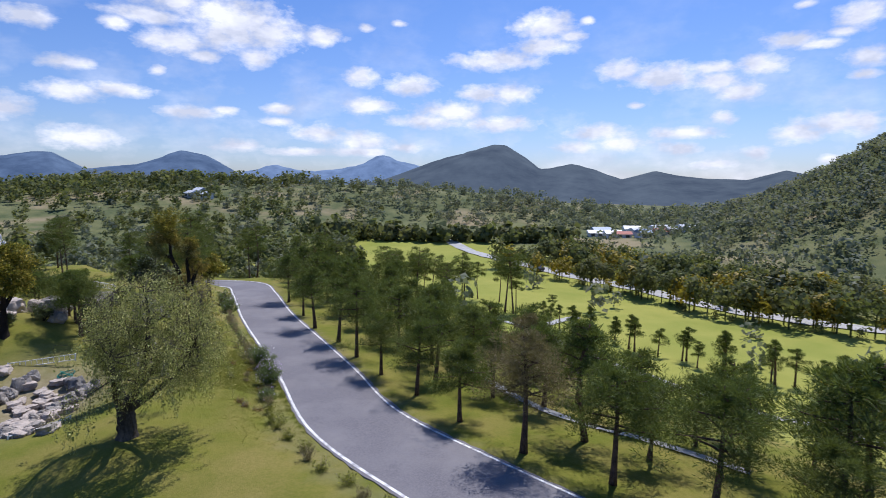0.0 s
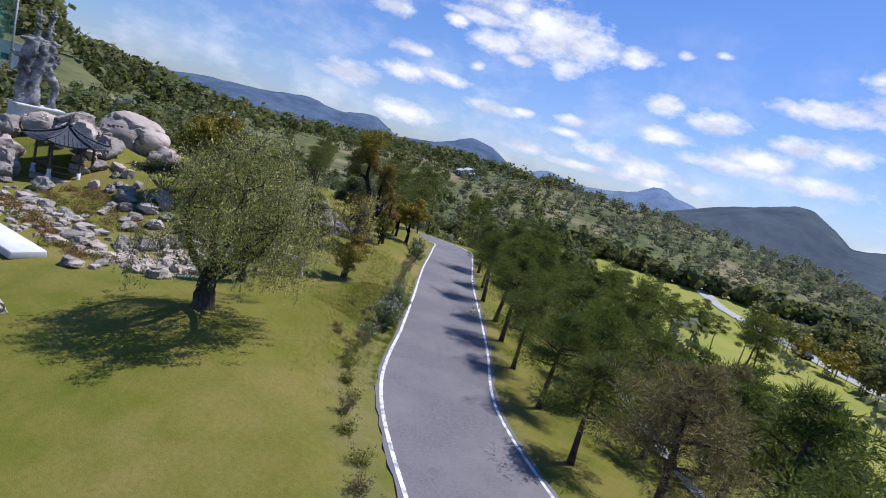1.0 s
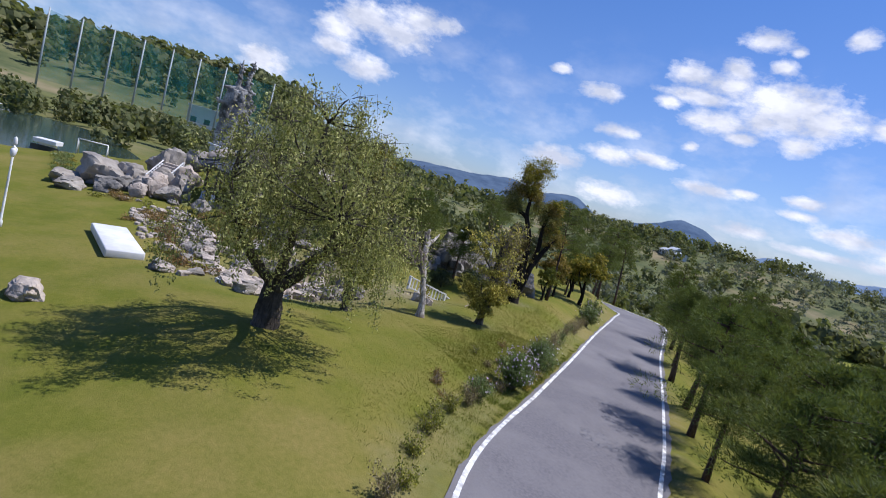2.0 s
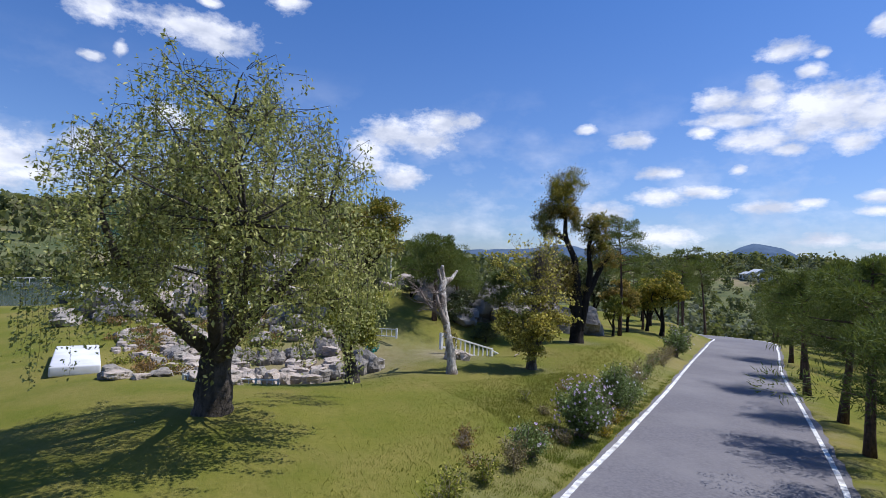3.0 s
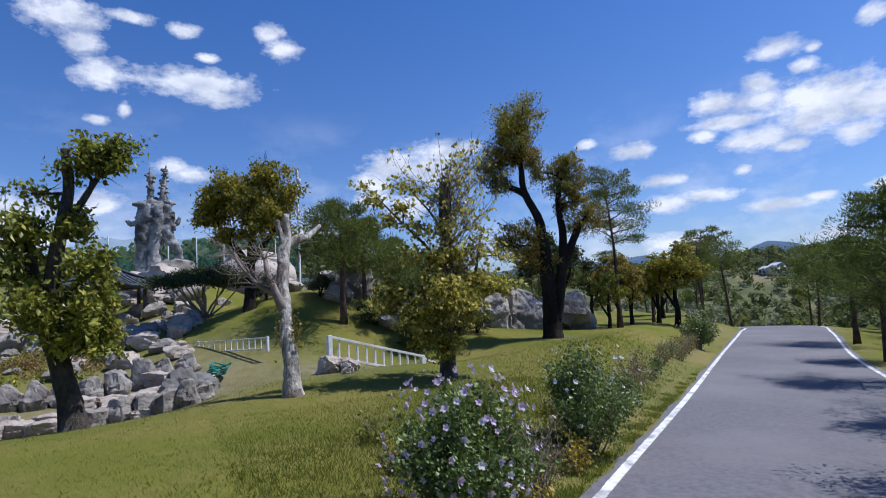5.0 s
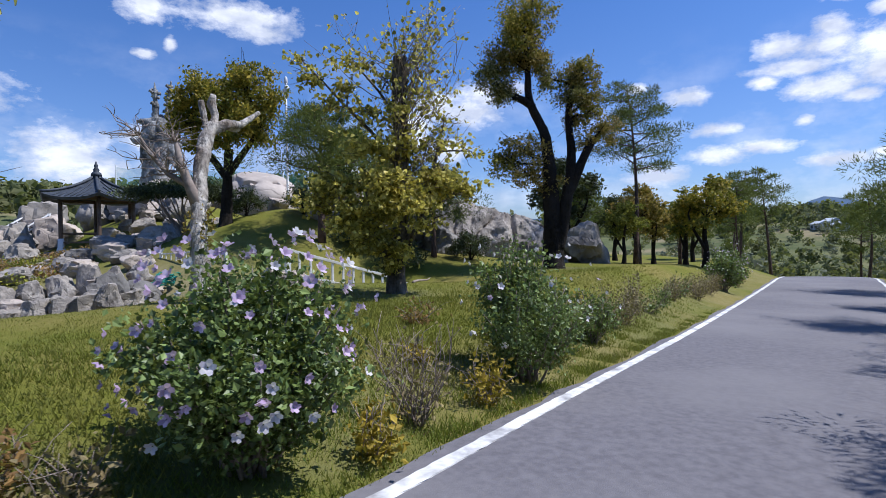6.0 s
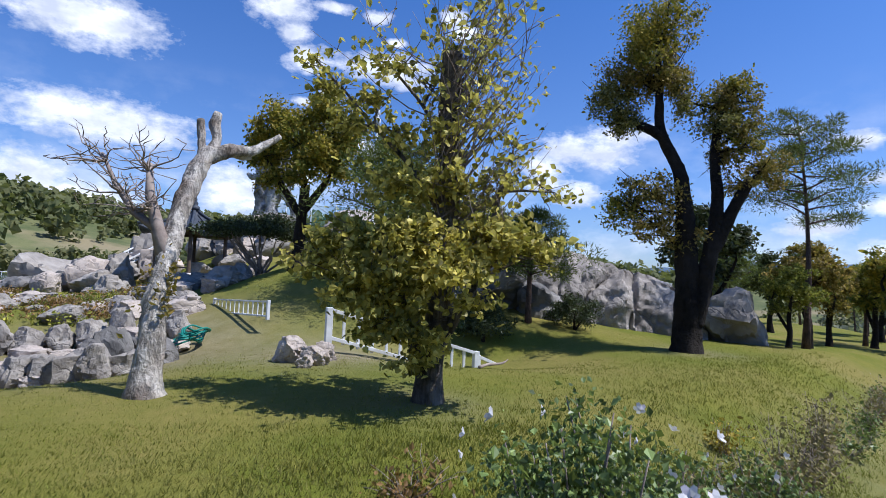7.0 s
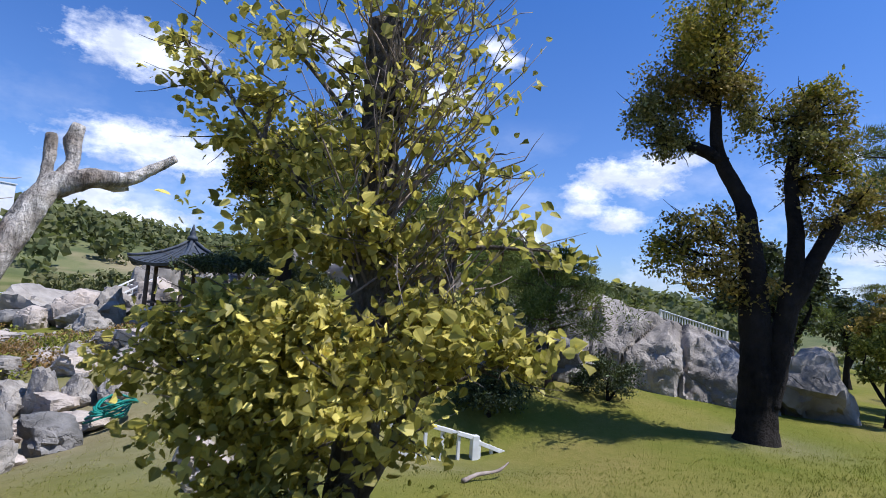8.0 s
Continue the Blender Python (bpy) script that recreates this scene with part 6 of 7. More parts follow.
    part("cornice", bm_mesh("cornice", bm, M["stone_white"]), t)
    bm = bmesh.new()
    box_into(bm, 0.2, 0.1, -0.1, 2.9, 2.1, 0.3, 0.03)
    part("base", bm_mesh("base", bm, M["rock"]), t)


sculpture()


def railing(name, a, b, height, posts, material, label, category="railing", w=0.045, group="", end=0.09, bottom=True):
    """A picket railing between two ground points (x, y, z) with a top rail, a bottom rail and upright bars."""
    a, b = Vector(a), Vector(b)
    t = thing(name, Matrix.Translation(a), label, category, group)
    d = b - a
    L = Vector((d.x, d.y, 0)).length
    ang = math.atan2(d.y, d.x)
    slope = math.atan2(d.z, L)
    q = Matrix.Rotation(ang, 4, "Z")
    bar = boxes("bar", [(0, 0, height / 2, w * 0.75, w * 0.75, height - 0.03)], material, 0.004)
    post = boxes("post", [(0, 0, height / 2, end, end, height + 0.05)], material, 0.008)
    for i in range(posts + 1):
        f = i / posts
        o = part("post" if i in (0, posts) else "bar", post if i in (0, posts) else bar, t)
        o.matrix_local = Matrix.Translation((d.x * f, d.y * f, d.z * f)) @ q
    full = math.hypot(L, d.z)
    for z, h in ((height - 0.01, w),) + (((height * 0.14, w),) if bottom else ()):
        o = part("rail", boxes("rail", [(full / 2, 0, 0, full + 0.05, w * 1.5, h)], material, 0.006), t)
        o.matrix_local = Matrix.Translation((0, 0, z)) @ q @ Matrix.Rotation(-slope, 4, "Y")
    return t


railing("white_railing", (-19.2, 25.4, 0.48), (-20.1, 28.2, -0.32), 0.56, 11, M["white_paint"], "white painted picket railing beside the garden steps", w=0.06, end=0.11, group="white railings")
railing("white_railing", (-20.12, 28.25, -0.33), (-20.42, 28.95, -0.62), 0.5, 3, M["white_paint"], "short sloping end of the white picket railing", w=0.06, end=0.08, group="white railings")
railing("pool_railing", (-22.9, 22.7, 0.6), (-20.6, 24.2, 0.72), 0.33, 12, M["white_paint"], "thin white railing above the dry pool", w=0.03, end=0.06)
railing("white_railing", (-32.5, 37.4, 2.0), (-29.0, 37.9, 1.4), 0.43, 24, M["white_paint"], "white railing along the top of the rock face", group="white railings")
low = spline([(-16.9, 16.7, 0), (-16.4, 17.7, 0), (-16.4, 19.0, 0)], 2)
for i in range(len(low) - 1):
    p, q = low[i], low[i + 1]
    railing("edging_fence", (p.x, p.y, land1(p.x, p.y) - 0.25), (q.x, q.y, land1(q.x, q.y) - 0.25), 0.38, 4, M["white_paint"], "low white edging fence round the rocks", "fence", 0.03, "edging fence", 0.05)


def garden_lamp(x, y, h=2.9):
    t = thing("garden_lamp", pose(x, y, land1(x, y) - 0.05), "slim white garden lamp post with hanging lanterns", "lamp post", "garden lamps")
    T = Tubes(8, 1)
    T.add([(0, 0, 0), (0, 0, 0.25), (0, 0, 0.3), (0, 0, h * 0.6), (0, 0, h)], [0.07, 0.065, 0.04, 0.035, 0.03])
    part("pole", T.mesh("pole", M["white_paint"]), t)
    for s in (-1, 1):
        T = Tubes(6, 1)
        T.add([(0, 0, h - 0.1), (s * 0.12, 0, h + 0.02), (s * 0.22, 0, h - 0.06)], 0.015)
        arm = part("arm", T.mesh("arm", M["white_paint"]), t)
        T = Tubes(8, 1)
        T.add([(s * 0.22, 0, h - 0.06), (s * 0.22, 0, h - 0.12), (s * 0.22, 0, h - 0.3), (s * 0.22, 0, h - 0.36)], [0.03, 0.09, 0.07, 0.02])
        part("lantern", T.mesh("lantern", M["stone_white"]), arm)
    T = Tubes(8, 1)
    T.add([(0, 0, h), (0, 0, h + 0.08), (0, 0, h + 0.25), (0, 0, h + 0.3)], [0.03, 0.07, 0.05, 0.01])
    part("lantern", T.mesh("lantern", M["stone_white"]), t)


garden_lamp(-26.5, 26.3, 4.3)
garden_lamp(-21.7, 10.8, 2.8)
garden_lamp(-60, -28, 4.5)


def hose():
    t = thing("garden_hose", pose(-20.1, 22.9, land1(-20.1, 22.9) + 0.12), "coiled green garden hose beside the rocks", "hose")
    rng = random.Random(6)
    for k in range(7):
        T = Tubes(6, k)
        r = 0.32 + 0.05 * rng.random()
        T.add([((r + 0.04 * math.sin(5 * a + k)) * math.cos(a), 0.6 * r * math.sin(a) + 0.03 * k, 0.05 + 0.035 * k + 0.05 * math.sin(2 * a + k)) for a in [2 * math.pi * i / 22 for i in range(23)]], 0.016)
        part("coil", T.mesh("coil", M["green_hose"]), t)


hose()


def topiary():
    """A cloud-clipped dark evergreen with a flat wide crown over a fan of stems."""
    rng, nr = random.Random(9), np.random.default_rng(9)
    t = thing("clipped_tree", place(-26.5, 23.1, 88), "dark evergreen clipped flat over a fan of bare stems", "tree")
    T = Tubes(6, 2)
    for i in range(16):
        a = rng.uniform(-1, 1)
        T.add(bend((rng.gauss(0, 0.06), rng.gauss(0, 0.06), -0.05), (a * 1.25, rng.gauss(0, 0.4), 1.2 + rng.uniform(-0.1, 0.2)), rng, 5, 0.22), [0.04, 0.035, 0.03, 0.025, 0.02, 0.012])
    part("stemwork", T.mesh("stemwork", M["twig"]), t)
    P = np.concatenate([blob_points(5200, (cx, cy, cz), (rx, ry, rz), nr, 0.3, 8) for cx, cy, cz, rx, ry, rz in [(-0.95, 0, 1.32, 0.9, 0.9, 0.32), (0.95, 0, 1.32, 0.9, 0.9, 0.32), (0, 0.1, 1.5, 1.2, 0.9, 0.34), (0.1, -0.4, 1.3, 1.2, 0.8, 0.3)]])
    part("crown", crown_mesh("crown", P, 0.07, M["leaf_dark"], 9), t)


topiary()


# ---------------------------------------------------------------- shrubs along the lane
def petal_flower(material):
    """Five broad petals round a small cone."""
    V, F = [], []
    for k in range(5):
        a = 2 * math.pi * k / 5
        c, s = math.cos(a), math.sin(a)
        b = len(V)
        for r, w, z in ((0.004, 0.004, 0.0), (0.022, 0.018, 0.016), (0.042, 0.010, 0.026)):
            V += [(r * c - w * s, r * s + w * c, z), (r * c + w * s, r * s - w * c, z)]
        F += [(b, b + 1, b + 3, b + 2), (b + 2, b + 3, b + 5, b + 4)]
    return mesh_of("flower", V, F, material)


FLOWERS = [petal_flower(M["petal"]), petal_flower(M["petal_white"])]


def hibiscus(x, y, h, w, leaves, flowers, seed, label, white=0.3, leaf=0.036, group="shrubs along the lane"):
    rng, nr = random.Random(seed), np.random.default_rng(seed)
    t = thing("hibiscus_shrub", place(x, y, rng.uniform(0, 360)), label, "shrub", group)
    T = Tubes(5, seed)
    P, tips = [], []
    for i in range(max(9, int(26 * w))):
        a, r = rng.uniform(0, 6.28), math.sqrt(rng.random()) * w * 0.5
        e = Vector((r * math.cos(a), r * math.sin(a), h * (1.0 - 0.45 * (2 * r / w) ** 2) * rng.uniform(0.75, 1.05)))
        line = bend((rng.gauss(0, 0.05), rng.gauss(0, 0.05), -0.03), e, rng, 6, 0.14)
        T.add(line, [0.014, 0.012, 0.010, 0.008, 0.006, 0.005, 0.003])
        tips.append(line)
    for i in range(leaves):
        line = rng.choice(tips)
        f = rng.uniform(0.22, 1.0) ** 0.75 * 5.99
        p = line[int(f)].lerp(line[int(f) + 1], f % 1)
        P.append((p.x + rng.gauss(0, 0.075), p.y + rng.gauss(0, 0.075), max(0.05, p.z + rng.gauss(0, 0.05))))
    part("stemwork", T.mesh("stemwork", M["twig"]), t)
    part("foliage", crown_mesh("foliage", P, leaf, M["leaf_shrub"], seed, 0.7, 0.2), t)
    for i in range(flowers):
        a, f = rng.uniform(0, 6.28), rng.uniform(0.15, 1.0) ** 0.75
        r = w * 0.5 * math.sqrt(max(0.02, 1.02 - ((f - 0.55) / 0.5) ** 2)) * rng.uniform(0.85, 1.15)
        p = Vector((r * math.cos(a), r * math.sin(a), h * f + 0.03))
        out = Vector((math.cos(a) + rng.gauss(0, 0.4), math.sin(a) + rng.gauss(0, 0.4), 1.6 * (f - 0.5) + rng.gauss(0, 0.35))).normalized()
        o = part("flower", FLOWERS[1] if rng.random() < white else FLOWERS[0], t)
        g = rng.uniform(0.5, 0.85)
        o.matrix_local = Matrix.Translation(p) @ out.to_track_quat("Z", "Y").to_matrix().to_4x4() @ Matrix.Diagonal((g, g, g, 1))
    return t


hibiscus(-10.3, 24.15, 1.28, 1.25, 15000, 150, 101, "leafy hibiscus shrub with many lilac flowers", 0.25)
hibiscus(-11.75, 26.75, 1.4, 1.3, 12500, 34, 102, "leafy hibiscus shrub with a few white flowers", 0.95)
hibiscus(-12.6, 27.6, 0.95, 0.9, 4200, 12, 103, "leafy hibiscus shrub with a few white flowers", 0.9)
hibiscus(-13.3, 28.7, 0.75, 0.8, 2800, 6, 104, "small leafy shrub beside the lane", 0.9)
hibiscus(-9.5, 22.15, 0.75, 0.8, 3000, 16, 105, "small hibiscus shrub with pale flowers", 0.5)
hibiscus(-20.9, 40.2, 1.5, 1.5, 2600, 40, 106, "broad hibiscus shrub with pale flowers near the bend", 0.4, 0.08)
hibiscus(-22.6, 42.6, 1.6, 1.5, 2600, 40, 107, "broad hibiscus shrub with pale flowers near the bend", 0.4, 0.08)


def low_shrub(x, y, h, w, n, mat, seed, label, bare=0):
    rng, nr = random.Random(seed), np.random.default_rng(seed)
    t = thing("low_shrub", place(x, y, rng.uniform(0, 360)), label, "shrub", "shrubs along the lane")
    T = Tubes(4, seed)
    P = []
    for i in range(12 + bare):
        a, r = rng.uniform(0, 6.28), math.sqrt(rng.random()) * w * 0.5
        e = Vector((r * math.cos(a), r * math.sin(a), h * rng.uniform(0.55, 1.05)))
        line = bend((rng.gauss(0, 0.03), rng.gauss(0, 0.03), -0.02), e, rng, 5, 0.35)
        T.add(line, [0.006, 0.005, 0.004, 0.0032, 0.0025, 0.0018])
        for _ in range(3 if bare else 1):
            q = line[rng.randint(2, 4)]
            T.add(bend(q, q + Vector((rng.gauss(0, 0.1), rng.gauss(0, 0.1), rng.uniform(0.02, 0.2))), rng, 3, 0.4), [0.003, 0.0025, 0.002, 0.0015])
        for _ in range(max(1, n // (12 + bare))):
            f = rng.uniform(0.2, 1.0) * 4.99
            p = line[int(f)].lerp(line[int(f) + 1], f % 1)
            P.append((p.x + rng.gauss(0, 0.06), p.y + rng.gauss(0, 0.06), max(0.03, p.z + rng.gauss(0, 0.04))))
    part("stemwork", T.mesh("stemwork", M["twig"]), t)
    part("foliage", crown_mesh("foliage", P, 0.045, mat, seed, 0.6, 0.1), t)


low_shrub(-10.85, 25.3, 0.8, 0.75, 260, M["leaf_dry"], 120, "thin half-bare shrub with grey twigs", 16)
low_shrub(-10.35, 24.85, 0.38, 0.5, 420, M["leaf_gold"], 121, "small shrub with yellowing leaves")
low_shrub(-11.1, 26.0, 0.42, 0.5, 420, M["leaf_gold"], 122, "small shrub with yellowing leaves")
low_shrub(-10.0, 23.4, 0.35, 0.45, 300, M["leaf_dry"], 123, "small browned shrub beside the lane")
low_shrub(-12.2, 27.2, 0.5, 0.5, 420, M["leaf_dry"], 124, "small browned shrub beside the lane")
rng = random.Random(44)
for i in range(30):
    k = 0.5 + i / 30 * 6.0
    y = 28.8 + 0.62 * i
    q = LP[np.argmin(np.abs(LP[:, 1] - y))]
    j = int(np.argmin(np.abs(LP[:, 1] - y)))
    x, y = q[0] - LT[j, 1] * (2.95 + rng.uniform(-0.25, 0.25)), q[1] + LT[j, 0] * 2.95
    low_shrub(x, y, rng.uniform(0.45, 0.8), rng.uniform(0.5, 0.8), 420, M["leaf_dry"] if rng.random() < 0.7 else M["leaf_shrub"], 130 + i, "browned hedge shrub beside the lane")
for i in range(22):
    y = 10.5 + 0.62 * i
    j = int(np.argmin(np.abs(LP[:, 1] - y)))
    x, y = LP[j, 0] - LT[j, 1] * (2.9 + rng.uniform(-0.25, 0.4)), LP[j, 1] + LT[j, 0] * 2.9
    if abs(y - 22.15) < 0.5 or abs(y - 24.15) < 0.9:
        continue
    low_shrub(x, y, rng.uniform(0.4, 0.75), rng.uniform(0.5, 0.9), 700, M["leaf_dry"] if rng.random() < 0.45 else M["leaf_olive"], 170 + i, "low scrubby plant beside the lane")


# ---------------------------------------------------------------- stairs and planting of the rock garden
def garden_stairs(a, b, steps, width):
    """A flight of pale stone steps between two points, with a white balustrade on each side."""
    a, b = Vector(a), Vector(b)
    d = b - a
    L = math.hypot(d.x, d.y)
    q = Matrix.Translation(a) @ Matrix.Rotation(math.atan2(d.y, d.x), 4, "Z")
    t = thing("garden_stairs", q, "pale stone steps climbing the mound between white balustrades", "stairs")
    for i in range(steps):
        h = d.z * (i + 1) / steps
        part("step", boxes("step", [((i + 0.5) * L / steps, 0, h - 0.6, L / steps + 0.04, width, 1.2)], M["rock_warm"], 0.015), t)
    for s in (-1, 1):
        e = Vector((-math.sin(math.atan2(d.y, d.x)), math.cos(math.atan2(d.y, d.x)), 0)) * s * (width / 2 + 0.06)
        railing("stair_railing", a + e + Vector((0, 0, 0.0)), b + e, 0.24, 8, M["white_paint"], "white balustrade beside the stone steps", group="white railings")


garden_stairs((-32.7, 16.3, 1.2), (-34.3, 17.3, 2.2), 7, 0.9)


def groundcover(x, y, w, n, mat, seed, label):
    """A low mound of small leaves on short stems."""
    rng, nr = random.Random(seed), np.random.default_rng(seed)
    t = thing("groundcover_plant", place(x, y, rng.uniform(0, 360)), label, "low plant", "rock garden planting")
    T = Tubes(3, seed)
    P = []
    for i in range(14):
        a, r = rng.uniform(0, 6.28), math.sqrt(rng.random()) * w * 0.5
        e = Vector((r * math.cos(a), r * math.sin(a), rng.uniform(0.12, 0.3)))
        T.add(bend((e.x * 0.3, e.y * 0.3, -0.02), e, rng, 3, 0.2), [0.006, 0.005, 0.004, 0.002])
        P += [(e.x + rng.gauss(0, 0.09), e.y + rng.gauss(0, 0.09), max(0.02, e.z * rng.uniform(0.2, 1.1))) for _ in range(n // 14)]
    part("stemwork", T.mesh("stemwork", M["twig"]), t)
    part("foliage", crown_mesh("foliage", P, 0.07, mat, seed, 0.6, 0.1), t)


rng = random.Random(61)
bed = spline([(-31, 14.2, 0), (-27.5, 15.6, 0), (-24, 15.9, 0), (-21, 15.9, 0), (-18.4, 16.0, 0)], 10)
for i in range(46):
    p = bed[int(rng.random() * (len(bed) - 1))]
    groundcover(p.x + rng.gauss(0, 0.5), p.y + rng.gauss(0, 0.35), rng.uniform(0.5, 1.0), 220, M["groundcover"] if rng.random() < 0.72 else M["leaf_olive"], 400 + i, "low rust-brown ground cover between the stones")
for i in range(40):
    x, y = rng.uniform(-29, -22.3), rng.uniform(17.9, 20.4)
    groundcover(x, y, rng.uniform(0.5, 1.0), 200, M["groundcover"] if rng.random() < 0.5 else M["leaf_olive"], 460 + i, "low rust-brown ground cover on the planted bank")
for i in range(26):
    f = i / 25
    groundcover(-45.5 + 13.0 * f + rng.gauss(0, 0.2), 11.7 + 1.1 * f + rng.gauss(0, 0.15), 1.1, 320, M["leaf_shrub"] if i % 5 else M["leaf_gold"], 500 + i, "low clipped hedge plant bordering the lawn")


def fallen_branch(x, y, turn, length):
    T = Tubes(10, 4)
    T.gnarled([(0, 0, 0.025), (length * 0.3, 0.02, 0.035), (length * 0.65, -0.03, 0.03), (length, 0.04, 0.05)], [0.026, 0.022, 0.018, 0.008], 0.25, 0.05, 0.0, 2.0)
    ob = new("fallen_branch", T.mesh("fallen_branch", M["twig"]))
    ob.matrix_world = pose(x, y, land1(x, y), 0, 0, turn)
    tagged(ob, "thin dry fallen branch lying on the lawn", "branch")


fallen_branch(-17.75, 27.7, 133, 0.9)
# scrubby growth between the lane and the lawn
rng = random.Random(71)
for i in range(18):
    y = 22.6 + 0.53 * i
    j = int(np.argmin(np.abs(LP[:, 1] - y)))
    o = 3.0 + abs(rng.gauss(0, 0.75))
    x, y = LP[j, 0] - LT[j, 1] * o, LP[j, 1] + LT[j, 0] * o
    if min(math.hypot(x - a, y - b) for a, b in ((-10.3, 24.15), (-11.75, 26.75), (-9.5, 22.15))) < 0.75 or math.hypot(x + 9.2, y - 25.0) < 1.3:
        continue
    low_shrub(x, y, rng.uniform(0.16, 0.38), rng.uniform(0.3, 0.6), 260, M[rng.choice(("leaf_dry", "groundcover", "leaf_olive", "leaf_gold"))], 600 + i, "low straggling weed in the rough grass", rng.choice((0, 0, 8)))


# ---------------------------------------------------------------- far things
def car_mesh(paint):
    prof = [(-2.1, 0.35), (-2.1, 0.75), (-1.9, 0.9), (-1.2, 0.98), (-0.7, 1.42), (0.9, 1.45), (1.5, 1.0), (2.0, 0.9), (2.1, 0.6), (2.1, 0.35)]
    V, F = [], []
    for s in (-1, 1):
        for x, z in prof:
            V.append((x, s * (0.85 if z < 1.1 else 0.68), z))
    n = len(prof)
    for i in range(n):
        F.append((i, (i + 1) % n, n + (i + 1) % n, n + i))
    F += [tuple(range(n))[::-1], tuple(range(n, 2 * n))]
    return mesh_of("body", V, F, paint)


CAR_PAINT = [surface("car_paint_white", (0.75, 0.75, 0.75), (0.7, 0.7, 0.7), 1.0, rough=0.25, bump=0), surface("car_paint_silver", (0.45, 0.46, 0.48), (0.42, 0.43, 0.45), 1.0, rough=0.25, bump=0, metallic=0.5), surface("car_paint_dark", (0.04, 0.045, 0.055), (0.05, 0.05, 0.06), 1.0, rough=0.2, bump=0)]
CAR_BODY = [car_mesh(p) for p in CAR_PAINT]
TYRE = surface("tyre_rubber", (0.02, 0.02, 0.02), (0.03, 0.03, 0.03), 3.0, rough=0.9, bump=0)
WT = Tubes(10, 1)
WT.add([(0, -0.1, 0), (0, 0.1, 0)], 0.32)
WHEEL = WT.mesh("wheel", TYRE)
GLASS = boxes("window_band", [(0.1, 0, 1.2, 1.5, 1.46, 0.28)], M["glass_dark"], 0.03)


def car(x, y, turn, k):
    t = thing("parked_car", pose(x, y, land1(x, y) + 0.12, 0, 0, turn), ("white", "silver grey", "dark")[k] + " car parked beside the valley meadow", "car", "parked cars")
    part("body", CAR_BODY[k], t)
    part("window_band", GLASS, t)
    for a in (-1.35, 1.35):
        for b in (-0.8, 0.8):
            w = part("wheel", WHEEL, t)
            w.location = (a, b, 0.32)


rng = random.Random(88)
way = spline([(90, 55, 0), (70, 68, 0), (52, 82, 0), (38, 92, 0), (28, 108, 0), (16, 122, 0), (5, 138, 0)], 12)
for i in range(6, len(way) - 2, 2):
    p, q = way[i], way[i + 1]
    if rng.random() < 0.03:
        a = math.degrees(math.atan2(q.y - p.y, q.x - p.x))
        n = Vector((-(q.y - p.y), q.x - p.x, 0)).normalized()
        car(p.x + n.x * 2.2, p.y + n.y * 2.2, a, rng.choice((0, 0, 1, 2)))
for i in range(13):
    car(-58 + 3.1 * i, 186 + 0.25 * i, 85, rng.choice((0, 0, 1, 1, 2)))


def house(x, y, w, d, h, turn, wall, roof, label, storeys=1, pitched=True):
    t = thing("house", pose(x, y, land1(x, y) - 0.3, 0, 0, turn), label, "house", "valley houses")
    part("wall", boxes("wall", [(0, 0, h / 2, w, d, h)], wall, 0.03), t)
    if pitched:
        V = [(-w / 2 - 0.4, -d / 2 - 0.4, h), (w / 2 + 0.4, -d / 2 - 0.4, h), (w / 2 + 0.4, d / 2 + 0.4, h), (-w / 2 - 0.4, d / 2 + 0.4, h), (-w / 2 - 0.4, 0, h + d * 0.28), (w / 2 + 0.4, 0, h + d * 0.28)]
        part("roof", mesh_of("roof", V, [(0, 1, 5, 4), (2, 3, 4, 5), (0, 4, 3), (1, 2, 5), (0, 3, 2, 1)], roof), t)
    else:
        part("roof", boxes("roof", [(0, 0, h + 0.15, w + 0.5, d + 0.5, 0.3)], roof, 0.03), t)
    cols = max(2, int(w / 3))
    for s in range(storeys):
        for c in range(cols):
            z = (s + 0.55) * h / storeys
            o = part("window", boxes("window", [(0, 0, 0, 1.3, 0.12, min(1.3, h / storeys * 0.5))], M["glass_dark"], 0.01), t)
            o.location = (-w / 2 + (c + 0.5) * w / cols, -d / 2 - 0.02, z)
            part("window_frame", boxes("window_frame", [(0, -0.06, -min(1.3, h / storeys * 0.5) / 2 - 0.06, 1.5, 0.14, 0.1)], M["white_paint"]), o)


BLUE_ROOF = surface("blue_metal_roof", (0.14, 0.22, 0.34), (0.18, 0.27, 0.40), 0.8, rough=0.5, bump=0.1)
GREY_ROOF = surface("pale_metal_roof", (0.62, 0.64, 0.66), (0.5, 0.52, 0.55), 0.8, rough=0.5, bump=0.1)
for i in range(11):
    a, r = -8.5 - 0.85 * i + rng.uniform(-0.4, 0.4), 200 + rng.uniform(-10, 10)
    house(1 - math.sin(radians(a)) * r, math.cos(radians(a)) * r, rng.uniform(4, 7), rng.uniform(3, 4.5), rng.uniform(1.4, 1.9), rng.uniform(-20, 20) - a, M["plaster"], (GREY_ROOF, BLUE_ROOF, GREY_ROOF, M["roof_red"], GREY_ROOF)[i % 5], "low white house with a pale metal roof across the valley")
for a, r, w in [(31.5, 262, 5), (30.8, 268, 4), (30.2, 258, 4)]:
    house(1 - math.sin(radians(a)) * r, math.cos(radians(a)) * r, w, 4, 2.2, rng.uniform(-20, 20) - a, M["plaster"], GREY_ROOF, "small pale farm building among the trees")
house(-145.4, 44.7, 21, 10, 7.4 - land1(-145.4, 44.7), 77.5, M["plaster"], GREY_ROOF, "long white hall behind the pond", 1, False)
